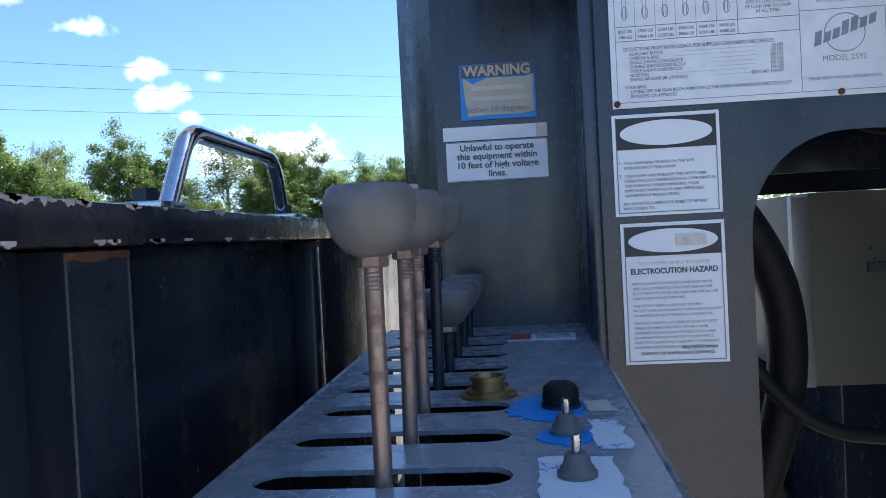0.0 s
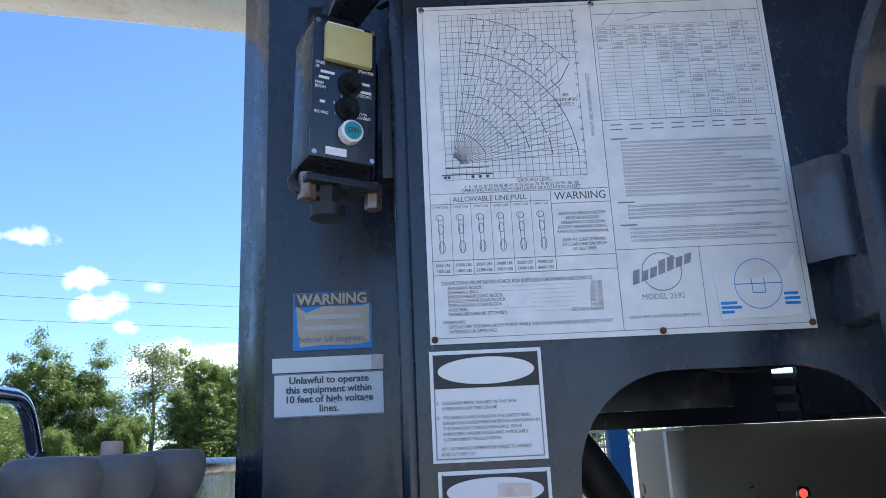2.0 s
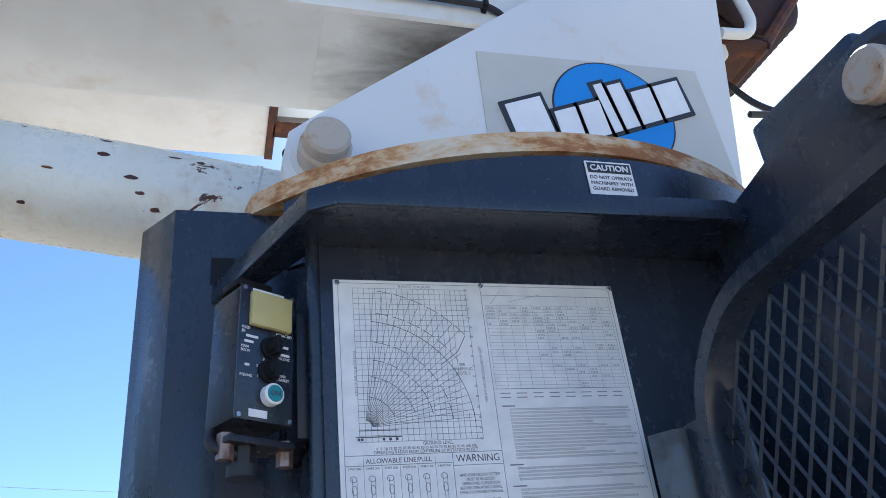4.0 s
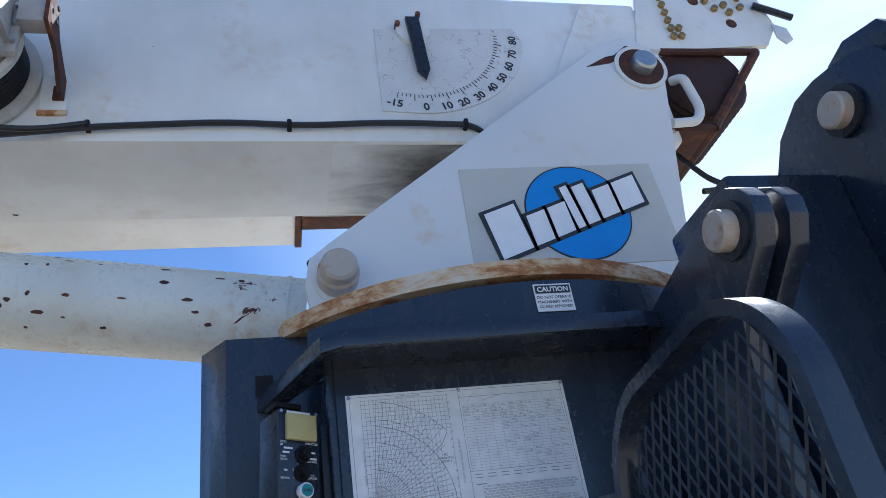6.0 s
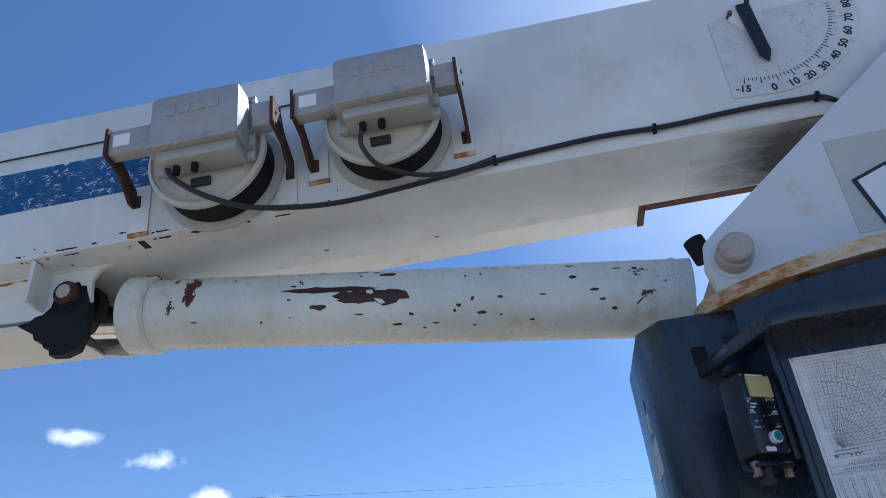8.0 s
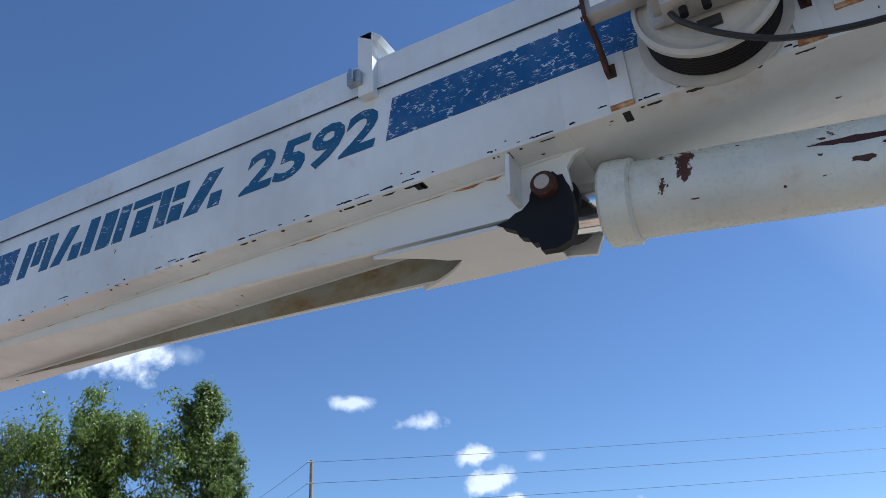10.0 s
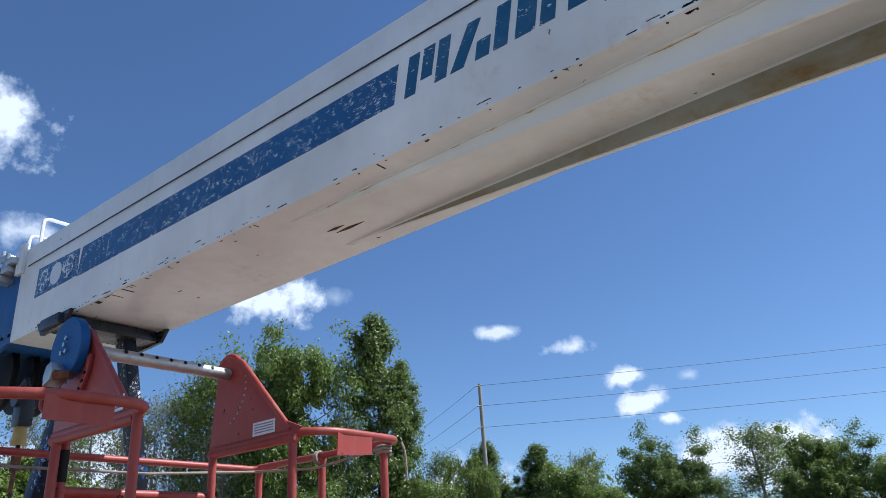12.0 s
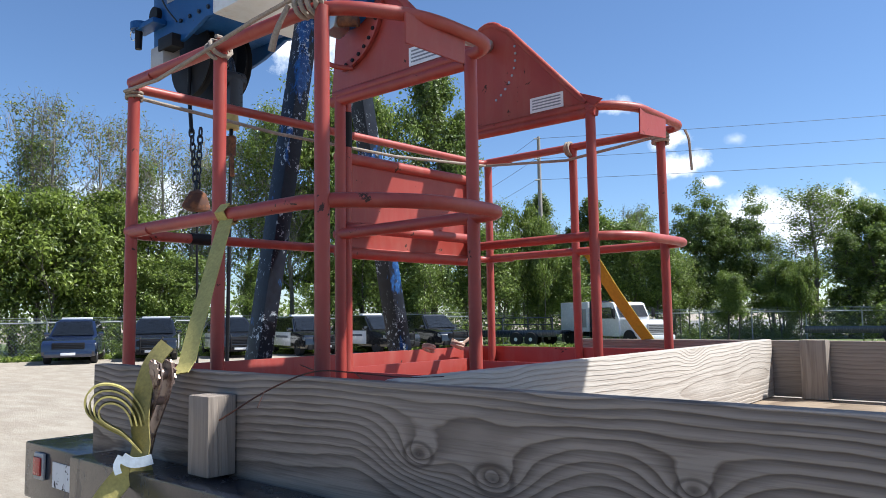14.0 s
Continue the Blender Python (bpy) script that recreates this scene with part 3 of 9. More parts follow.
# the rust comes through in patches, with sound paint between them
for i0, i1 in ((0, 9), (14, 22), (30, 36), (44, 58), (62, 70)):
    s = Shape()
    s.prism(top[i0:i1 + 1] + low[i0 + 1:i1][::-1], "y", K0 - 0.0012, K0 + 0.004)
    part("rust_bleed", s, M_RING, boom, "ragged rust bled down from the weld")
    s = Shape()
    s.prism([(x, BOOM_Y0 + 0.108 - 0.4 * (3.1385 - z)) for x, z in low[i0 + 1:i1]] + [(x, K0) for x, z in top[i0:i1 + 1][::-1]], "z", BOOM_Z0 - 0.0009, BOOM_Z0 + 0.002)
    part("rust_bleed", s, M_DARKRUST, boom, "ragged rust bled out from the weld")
for x0, y0, L in ((-4.70, 1.395, 0.16), (-4.78, 1.36, 0.10)):
    s = Shape()
    s.prism([(x0, y0), (x0 - L * 0.5, y0 - 0.010), (x0 - L, y0 - 0.004), (x0 - L * 0.55, y0 + 0.006)], "z", 3.1375, 3.141)
    part("slot_mark", s, M_DARKRUST, boom)
# brown-black blotch with a soft ragged edge under the boom near its pivot
gm = Nodes("blotched_boom_paint")
spot = gm.node("ShaderNodeMapping")
spot.vector_type = "TEXTURE"
gm.put(gm.node("ShaderNodeNewGeometry").outputs["Position"], spot.inputs["Vector"])
spot.inputs["Location"].default_value = (0.62, 1.27, BOOM_Z0)
spot.inputs["Scale"].default_value = (0.50, 0.40, 1.0)
far = gm.node("ShaderNodeVectorMath", operation="LENGTH")
gm.put(spot.outputs[0], far.inputs[0])
blot = gm.noise(5.0, 7, 0.65, gm.mapped((0.6, 1.6, 1)), 0.4)
edge = gm.math("ADD", far.outputs["Value"], gm.math("MULTIPLY", gm.math("SUBTRACT", blot, 0.5), 0.9))
covered = gm.ramp(edge, 0.42, 1.0, 0.96, 0.0)
gm.bump(blot, 0.2, 0.003)
gm.done(gm.mix(covered, gm.mix(gm.ramp(gm.noise(9.0, 5), 0.35, 0.75, 0.0, 0.3), (0.70, 0.73, 0.74), (0.55, 0.52, 0.44)), (0.040, 0.033, 0.030)), gm.ramp(covered, 0.0, 1.0, 0.33, 0.7))
s = Shape()
s.box((0.16, BOOM_Y0 + 0.014, BOOM_Z0 - 0.0012), (1.15, 1.425, BOOM_Z0 + 0.002))
part("dark_blotch", s, gm.mat, boom, "soft-edged brown-black blotch under the boom")
# paint knocked off along the lower corners
rc = random.Random(21)
s = Shape()
for k in range(130):
    x0 = rc.uniform(-7.0, -0.9)
    L = rc.choice((0.006, 0.010, 0.014, 0.022, 0.045)) * rc.uniform(0.6, 1.3)
    h = rc.uniform(0.002, 0.0055)
    low = rc.uniform(0.0, 0.004) if k % 5 else rc.uniform(0.01, 0.04)
    n = 7
    top = [(x0 + L * i / n, BOOM_Z0 + 0.012 + low + h * rc.uniform(0.1, 1.0) * math.sin(math.pi * (i + 0.4) / (n + 0.8))) for i in range(n + 1)]
    bot = [(x0 + L * i / n, BOOM_Z0 + 0.010 + low - h * rc.uniform(0.0, 0.3)) for i in range(n + 1)]
    s.prism(top + bot[::-1], "y", BOOM_Y0 - 0.0008, BOOM_Y0 + 0.003)
    if k % 2:
        q = [(px, BOOM_Y0 + 0.013 + (pz - BOOM_Z0 - 0.012) * 1.6) for px, pz in top] + [(px, BOOM_Y0 + 0.012) for px, pz in bot[::-1]]
        s.prism(q, "z", BOOM_Z0 - 0.0008, BOOM_Z0 + 0.002)
for k in range(26):
    x0, y0 = rc.uniform(-6.6, -0.2), rc.uniform(BOOM_Y0 + 0.05, BOOM_Y1 - 0.03)
    if -4.9 < x0 < -1.7 and K0 - 0.02 < y0 < K1 + 0.02:
        continue
    L = rc.uniform(0.01, 0.045)
    s.prism([(x0, y0), (x0 + L, y0 + 0.003), (x0 + L * 0.6, y0 + 0.008), (x0 + 0.1 * L, y0 + 0.006)], "z", BOOM_Z0 - 0.0008, BOOM_Z0 + 0.002)
tagged(part("chipped_paint", s, M_BLACKCHIP, boom, "dark chips along the boom's lower edge"), kind="stuff")
# upright gusset and the black-stained rod eye
s = Shape()
s.prism([(-1.945, 3.142), (-1.932, 3.142), (-1.942, 3.0), (-1.955, 3.0)], "y", BOOM_Y0 + 0.015, K0 + 0.002)
part("gusset", s, M_WHITE, boom)
s = Shape()
s.prism([(-2.03, 2.966), (-1.995, 2.970), (-1.968, 2.987), (-1.945, 2.990), (-1.919, 3.012), (-1.915, 3.032), (-1.904, 3.052), (-1.886, 3.066), (-1.878, 3.088), (-1.858, 3.094), (-1.848, 3.086), (-1.834, 3.090), (-1.822, 3.072), (-1.806, 3.070), (-1.80, 3.046), (-1.790, 3.022), (-1.786, 2.98), (-1.79, 2.90), (-1.81, 2.85), (-1.85, 2.836), (-1.90, 2.842), (-1.905, 2.87), (-1.925, 2.872), (-1.935, 2.893), (-1.962, 2.905), (-1.97, 2.928), (-2.0, 2.946)], "y", K0 - 0.004, K0 + 0.03)
part("rod_eye", s, M_RUBBER, boom, "rod eye caked in black grease")
s = Shape()
s.cyl((-1.862, K0 - 0.035, 3.045), (-1.862, K1 + 0.03, 3.045), 0.040, 20, bevel=0.006)
rod_pin = part("rod_pin", s, M_DARKRUST, boom, "dark rusty rod pin")
s = Shape()
s.cyl((-1.862, K0 - 0.038, 3.045), (-1.862, K0 - 0.034, 3.045), 0.024, 18)
part("pin_end", s, M_PIN, rod_pin)

# blue stripes, bars that stand for the maker's name, and the model number
def side_quad(x0, z0, x1, z1, slant=0.0, lift=0.0025):
    q = Shape()
    q.prism([(x0, z0), (x1, z0), (x1 + slant, z1), (x0 + slant, z1)], "y", BOOM_Y0 - lift, BOOM_Y0 + 0.004)
    return q
part("stripe", side_quad(-2.345, 3.335, -1.30, 3.50, 0.03), M_STRIPE, boom, "blue stripe crazed with white cracks")
part("stripe", side_quad(-6.49, 3.335, -4.235, 3.495, 0.03), M_STRIPE, boom, "blue stripe crazed with white cracks")
# the maker's name as plain slanted blocks, no letters
LET = {
    "a": [[(0, 0), (0.05, 0), (0.05, 0.16), (0, 0.16)], [(0.07, 0.04), (0.12, 0.04), (0.12, 0.16), (0.07, 0.16)], [(0.14, 0), (0.19, 0), (0.19, 0.16), (0.14, 0.16)]],
    "b": [[(0, 0), (0.055, 0), (0.11, 0.16), (0.055, 0.16)], [(0.105, 0), (0.16, 0), (0.16, 0.07), (0.105, 0.07)]],
    "c": [[(0, 0), (0.055, 0), (0.055, 0.16), (0, 0.16)], [(0.085, 0), (0.16, 0), (0.16, 0.16), (0.085, 0.16)]],
    "d": [[(0, 0), (0.055, 0), (0.055, 0.16), (0, 0.16)]],
    "e": [[(0.03, 0), (0.115, 0), (0.115, 0.11), (0.03, 0.11)], [(0, 0.125), (0.145, 0.125), (0.145, 0.16), (0, 0.16)]],
    "f": [[(0, 0), (0.055, 0), (0.055, 0.16), (0, 0.16)], [(0.07, 0), (0.135, 0), (0.135, 0.07), (0.07, 0.07)], [(0.07, 0.09), (0.135, 0.09), (0.135, 0.16), (0.07, 0.16)]],
    "g": [[(0, 0), (0.07, 0), (0.15, 0.16), (0.08, 0.16)], [(0.12, 0.0), (0.175, 0.0), (0.175, 0.06), (0.12, 0.06)]],
}
WIDE = {"a": 0.205, "b": 0.175, "c": 0.175, "d": 0.07, "e": 0.15, "f": 0.15, "g": 0.18}
xl = -4.185
for ch in "abcdefg":
    s = Shape()
    for k, poly in enumerate(LET[ch]):
        s.prism([(xl + px * 1.0 + pz * 0.22, 3.335 + pz) for px, pz in poly], "y", BOOM_Y0 - 0.0025 - 0.0004 * k, BOOM_Y0 + 0.004)
    part("mark_block", s, M_LETTER, boom, "plain slanted blue block of the maker's mark")
    xl += WIDE[ch] * 1.02
writing("model_number", "2592", 0.218, facing_y(-2.972, BOOM_Y0 - 0.002, 3.339), M_LETTER, boom, squeeze=1.33, shear=0.25, thick=0.001, offset=0.0055, label="large slanted blue number on the boom side")
# end decal
s = Shape()
s.prism([(-6.965, 3.342), (-6.495, 3.342), (-6.495, 3.50), (-6.955, 3.515)], "y", BOOM_Y0 - 0.0025, BOOM_Y0 + 0.003)
end_decal = part("end_decal", s, M_STRIPE, boom, "worn blue and white picture decal")
for dx in (-6.87, -6.735, -6.60):
    s = Shape()
    s.lathe([(0.064, 0), (0.064, 0.002)], Matrix.Translation((dx, BOOM_Y0 - 0.003, 3.425)) @ Matrix.Rotation(radians(90), 4, "X"), 20)
    part("globe_shape", s, crazed("worn_globe_print_%d" % round(-1000 * dx), (0.05, 0.12, 0.25) if dx != -6.735 else (0.55, 0.60, 0.66), (0.6, 0.65, 0.68), (26, 1, 30), 1.0, 0.16), end_decal, "worn round print")
# thin signal wire along the upper side
s = Shape()
s.tube([(-7.1, BOOM_Y0 - 0.007, 3.575), (-5.0, BOOM_Y0 - 0.007, 3.569), (-3.0, BOOM_Y0 - 0.007, 3.562), (-1.0, BOOM_Y0 - 0.007, 3.556)], 0.0035, 6)
part("signal_wire", s, M_CABLE, boom)

# angle indicator
gauge = thing("boom_angle_gauge", "crazed white angle scale with a hanging black pointer", "gauge")
s = Shape()
gx, gz = 0.418, 3.545
arc = [(gx + 0.335 * math.cos(radians(a)), gz + 0.31 * math.sin(radians(a))) for a in range(0, -100, -6)]
s.prism([(0.306, 3.550), (0.73, 3.572)] + [(x, z) for x, z in arc[1:]] + [(0.30, 3.242)], "y", BOOM_Y0 - 0.004, BOOM_Y0 + 0.003)
dial = part("dial", s, M_DIAL, gauge)
for txt, ang in (("-15", -108), ("0", -91), ("10", -79.5), ("20", -69), ("30", -58.5), ("40", -48), ("50", -37.5), ("60", -27), ("70", -16.5), ("80", -5)):
    a = radians(ang)
    rr = 0.29
    writing("numeral", txt, 0.034, facing_y(gx + rr * math.cos(a) + 0.01, BOOM_Y0 - 0.0048, gz + rr * math.sin(a) * 0.98, ang + 90 + 4) @ Matrix.Translation((0, -0.015, 0)), M_DECALBLACK, dial, align="CENTER", offset=0.0008)
s = Shape()
for i in range(40):
    a = radians(-106 + 104 * i / 39)
    r0, r1 = 0.245, 0.268 if i % 4 == 0 else 0.256
    c, d = math.cos(a), math.sin(a)
    w = 0.0011
    s.prism([(gx + r0 * c - w * d, gz + r0 * d + w * c), (gx + r0 * c + w * d, gz + r0 * d - w * c), (gx + r1 * c + w * d, gz + r1 * d - w * c), (gx + r1 * c - w * d, gz + r1 * d + w * c)], "y", BOOM_Y0 - 0.0052, BOOM_Y0)
part("graduation_scale", s, M_DECALBLACK, dial)
s = Shape()
s.prism([(gx - 0.020, gz + 0.035), (gx + 0.020, gz + 0.035), (gx + 0.028, gz - 0.17), (gx + 0.014, gz - 0.205), (gx - 0.008, gz - 0.172)], "y", BOOM_Y0 - 0.03, BOOM_Y0 - 0.018, 0.001)
part("pointer", s, M_BLACKWORN, gauge, "matt black hanging pointer")
s = Shape()
s.cyl((gx, BOOM_Y0 + 0.002, gz - 0.005), (gx, BOOM_Y0 - 0.018, gz - 0.005), 0.05, 24)
part("hub", s, M_WHITE, gauge)
for dx, dz in ((0.02, 0.05), (-0.045, 0.01)):
    s = Shape()
    s.cyl((gx + dx, BOOM_Y0, gz + dz), (gx + dx, BOOM_Y0 - 0.03, gz + dz), 0.008, 8)
    part("stop_bolt", s, M_RUST, gauge)

# cable along the lower edge
cable = thing("boom_cable", "black sheathed cable clipped along the boom's lower edge", "cable")
s = Shape()
s.tube(bend([(0.70, 1.30, 3.13), (0.60, 1.10, 3.16), (0.54, 1.066, 3.185), (0.30, 1.066, 3.192), (0.084, 1.066, 3.178), (-0.10, 1.066, 3.190), (-0.43, 1.066, 3.172), (-0.61, 1.055, 3.138), (-0.93, 1.0, 3.075), (-1.17, 0.95, 3.088), (-1.30, 0.90, 3.14), (-1.372, 0.88, 3.20), (-1.385, 0.877, 3.235)], 0.12), 0.0082, 8)
part("sheath", s, M_CABLE, cable)
s = Shape()
s.tube(bend([(-0.43, 1.060, 3.178), (-0.55, 1.035, 3.135), (-0.66, 0.98, 3.108), (-0.77, 0.92, 3.135), (-0.80, 0.885, 3.19), (-0.79, 0.877, 3.235)], 0.1), 0.0072, 8)
part("branch", s, M_CABLE, cable)
for x, z in ((0.52, 3.187), (0.05, 3.181), (-0.43, 3.175)):
    s = Shape()
    s.box((x - 0.006, 1.054, z - 0.011), (x + 0.006, 1.084, z + 0.011), 0.003)
    part("clip", s, M_RUBBER, cable)


def cable_reel(x, z, r, hx0, hx1, hz0, hz1, ax0, ax1, pad):
    """A spring cable reel on the boom's side with its aluminium housing and rusty brackets."""
    reel = thing("cable_reel", "cream cable reel behind a ribbed aluminium housing on the boom side", "cable reel", "cable reels on the boom", (x, BOOM_Y0, z))
    R = Matrix.Rotation(radians(90), 4, "X")
    s = Shape()
    s.lathe([(0.02, 0.004), (r + 0.006, 0.004), (r + 0.014, 0.008), (r + 0.014, 0.018), (r - 0.01, 0.022)], R, 48)
    part("back_flange", s, M_DRUM, reel)
    s = Shape()
    s.lathe([(r - 0.014, 0.020)] + [(r - 0.014 + 0.003 * (k % 2), 0.022 + 0.006 * k) for k in range(16)] + [(r - 0.02, 0.122)], R, 48)
    part("wound_cable", s, M_RUBBER, reel, "black cable wound on the drum")
    s = Shape()
    s.lathe([(r - 0.008, 0.114), (r, 0.120), (r, 0.134), (r - 0.012, 0.142), (r - 0.016, 0.130), (r - 0.032, 0.126), (r - 0.045, 0.140), (0.03, 0.150), (0.0, 0.150)], R, 48)
    part("front_flange", s, M_DRUM, reel, "cream pressed drum face")
    s = Shape()
    s.box((-0.035, -0.156, -0.125), (0.025, -0.144, -0.098), 0.001)
    part("data_plate", s, M_DECALBLACK, reel)
    s = Shape()
    s.box((hx0, -0.262, hz0 + 0.028), (hx1, -0.165, hz1), 0.022)
    house = part("housing", s, M_ALU, reel, "grey ribbed aluminium housing")
    s = Shape()
    s.box((hx0 - 0.012, -0.170, hz0 - 0.01), (hx1 + 0.014, -0.150, hz1 + 0.012), 0.004)
    part("base_plate", s, M_ALU, reel)
    s = Shape()
    s.box((hx0 - 0.002, -0.272, hz0 + 0.016), (hx1 + 0.002, -0.165, hz0 + 0.030), 0.002)
    part("flange_lip", s, M_ALU, reel)
    s = Shape()
    s.box((hx0 + 0.02, -0.245, hz0 - 0.02), (hx1 - 0.01, -0.155, hz0 + 0.017), 0.010)
    part("lower_housing", s, M_ALU, reel)
    w = (hx1 - hx0 - 0.10) / 4
    for k in range(4):
        s = Shape()
        zb = hz1 - 0.085
        s.box((hx0 + 0.05 + w * k, -0.265, zb), (hx0 + 0.05 + w * (k + 0.72), -0.259, zb + 0.034), 0.0015)
        part("raised_mark", s, M_ALU, house)
    for k in range(4):
        bx = hx0 + 0.01 + (hx1 - hx0 - 0.02) * k / 3
        s = Shape()
        s.cyl((bx, -0.266, hz0 + 0.008), (bx, -0.266, hz0 + 0.036), 0.0065, 8)
        part("screw", s, M_GALV, house)
        bz = hz0 + 0.02 + (hz1 - hz0 - 0.03) * k / 3
        s = Shape()
        s.cyl((hx1 + 0.006, -0.182, bz), (hx1 + 0.006, -0.168, bz), 0.006, 8)
        part("screw", s, M_GALV, house)
    for gxx in (0.25, 0.45):
        s = Shape()
        gl = hx0 + (hx1 - hx0) * gxx
        s.cyl((gl, -0.205, hz0 - 0.045), (gl, -0.205, hz0 - 0.015), 0.011, 10)
        part("cable_gland", s, M_RUBBER, reel)
    za0, za1 = hz1 - 0.125, hz1 - 0.035
    for sg, x0, x1 in ((-1, ax0, hx0 - 0.008), (1, hx1 + 0.010, ax1)):
        s = Shape()
        s.box((x0, -0.19, za0), (x1, -0.145, za1), 0.004)
        part("arm", s, M_ALU, reel)
        bx = x0 if sg < 0 else x1
        s = Shape()
        s.prism([(-0.20, za1 + 0.006), (-0.14, za1 + 0.006), (-0.10, za0 + 0.03), (-0.03, za0 - 0.01), (-0.008, za0 - 0.02), (-0.008, za0 - 0.085), (-0.04, za0 - 0.085), (-0.11, za0 - 0.02), (-0.20, za0 - 0.005)], "x", bx - 0.005, bx + 0.005)
        s.box((bx - 0.004 if sg < 0 else bx - 0.022, -0.014, za0 - 0.085), (bx + 0.022 if sg < 0 else bx + 0.004, -0.007, za0 - 0.04), 0.002)
        br = part("bracket", s, M_DARKRUST, reel, "rusty angle bracket")
        for dz in (-0.025, 0.02):
            s = Shape()
            s.cyl((bx - 0.012 * -sg, -0.165, (za0 + za1) / 2 + dz), (bx + 0.016 * sg, -0.165, (za0 + za1) / 2 + dz), 0.007, 6)
            part("bolt", s, M_BLACKWORN, br)
        xm = bx + 0.02 * -sg
        s = Shape()
        s.box((xm - 0.032, -0.008, pad), (xm + 0.032, 0.001, za0 - 0.0), 0.002)
        part("mounting_pad", s, M_WHITE, reel)
        s = Shape()
        s.box((xm - 0.034, -0.0095, pad - 0.010), (xm + 0.034, 0.001, pad + 0.004), 0.002)
        part("weld_bead", s, M_RING, reel, "rusty weld under the pad")
    s = Shape()
    s.box((ax0 + 0.02, -0.1925, za0 + 0.025), (ax0 + 0.075, -0.1905, za1 - 0.02))
    part("label_plate", s, M_DECAL, reel)
    return reel


cable_reel(-0.742, 3.335, 0.180, -0.114, 0.168, -0.062, 0.135, -0.258, 0.245, -0.108)
cable_reel(-1.296, 3.312, 0.190, -0.126, 0.156, -0.065, 0.150, -0.300, 0.232, -0.155)

# lift cylinder
cyl = thing("lift_cylinder", "white hydraulic lift cylinder with dark scraped paint patches", "hydraulic cylinder")
A, Bp = Vector((0.135, 1.36, 2.746)), Vector((-1.862, 1.36, 3.042))
ax = (Bp - A).normalized()
s = Shape()
s.cyl(A + ax * 0.06, A + ax * 1.80, 0.1185, 64)
part("barrel", s, M_CYL, cyl)
s = Shape()
s.cyl(A + ax * 1.785, A + ax * 1.885, 0.134, 48, bevel=0.010)
part("gland", s, M_CYL, cyl, "cream gland collar with rust spots")
s = Shape()
s.cyl(A + ax * 0.105, A + ax * 0.118, 0.122, 48)
part("weld_bead", s, M_CYL, cyl)
s = Shape()
s.cyl(A + ax * 1.88, A + ax * 2.02, 0.078, 32)
part("rod", s, M_CHROME, cyl, "polished chrome rod")
s = Shape()
s.cyl(Bp + Vector((0, -0.10, 0)), Bp + Vector((0, 0.10, 0)), 0.075, 28, bevel=0.01)
part("rod_end", s, M_RUBBER, cyl, "rod end caked in black grease")
s = Shape()
s.cyl(A + Vector((0.0, -0.07, 0.09)), A + Vector((-0.02, -0.07, 0.16)), 0.032, 16)
part("port", s, M_RUBBER, cyl)

def scrape(s0, th0, outline, lift=0.0006):
    """A ragged scraped patch that lies on the barrel: outline in metres along and round it."""
    u = Vector((0, -1, 0))
    w = u.cross(ax).normalized()
    q = Shape()
    def on(a, b):
        th = th0 + b / 0.1185
        return A + ax * (s0 + a) + (0.1185 + lift) * (math.cos(th) * u + math.sin(th) * w)
    c = q.bm.verts.new(on(sum(p[0] for p in outline) / len(outline), sum(p[1] for p in outline) / len(outline)))
    vs = [q.bm.verts.new(on(*p)) for p in outline]
    for v0, v1 in zip(vs, vs[1:] + vs[:1]):
        q.bm.faces.new((c, v0, v1))
    bmesh.ops.recalc_face_normals(q.bm, faces=q.bm.faces)
    return q
M_SCRAPE = matte("scraped_dark_primer", (0.055, 0.018, 0.016), 0.55, 0.3, 60, 0.1)
rg = random.Random(9)
def ragged(L, hgt, n=22):
    out = []
    for k in range(n):
        a = 2 * math.pi * k / n
        out.append((L * math.cos(a) * rg.uniform(0.8, 1.12), hgt * math.sin(a) * rg.uniform(0.55, 1.2)))
    return out
part("scraped_patch", scrape(1.02, 0.10, ragged(0.13, 0.030, 30)), M_SCRAPE, cyl, "long dark scrape through the paint")
part("scraped_patch", scrape(1.16, -0.12, ragged(0.16, 0.011, 30)), M_SCRAPE, cyl, "thin dark scrape through the paint")
part("scraped_patch", scrape(1.285, 0.12, [(-0.006, -0.05), (0.006, -0.05), (0.009, 0.0), (0.004, 0.06), (-0.006, 0.058), (-0.003, 0.0)]), M_SCRAPE, cyl)
part("scraped_patch", scrape(1.19, 0.36, ragged(0.03, 0.010, 14)), M_SCRAPE, cyl)
part("scraped_patch", scrape(0.98, -0.62, ragged(0.03, 0.012, 14)), M_SCRAPE, cyl)
for k in range(46):
    part("paint_chip", scrape(rg.uniform(0.15, 1.72), rg.choice((-0.95, -0.75, -0.3, 0.2, 0.55, 0.8)) + rg.uniform(-0.2, 0.2), ragged(rg.uniform(0.004, 0.016), rg.uniform(0.003, 0.007), 9)), M_SCRAPE if k % 4 else M_RUST, cyl)

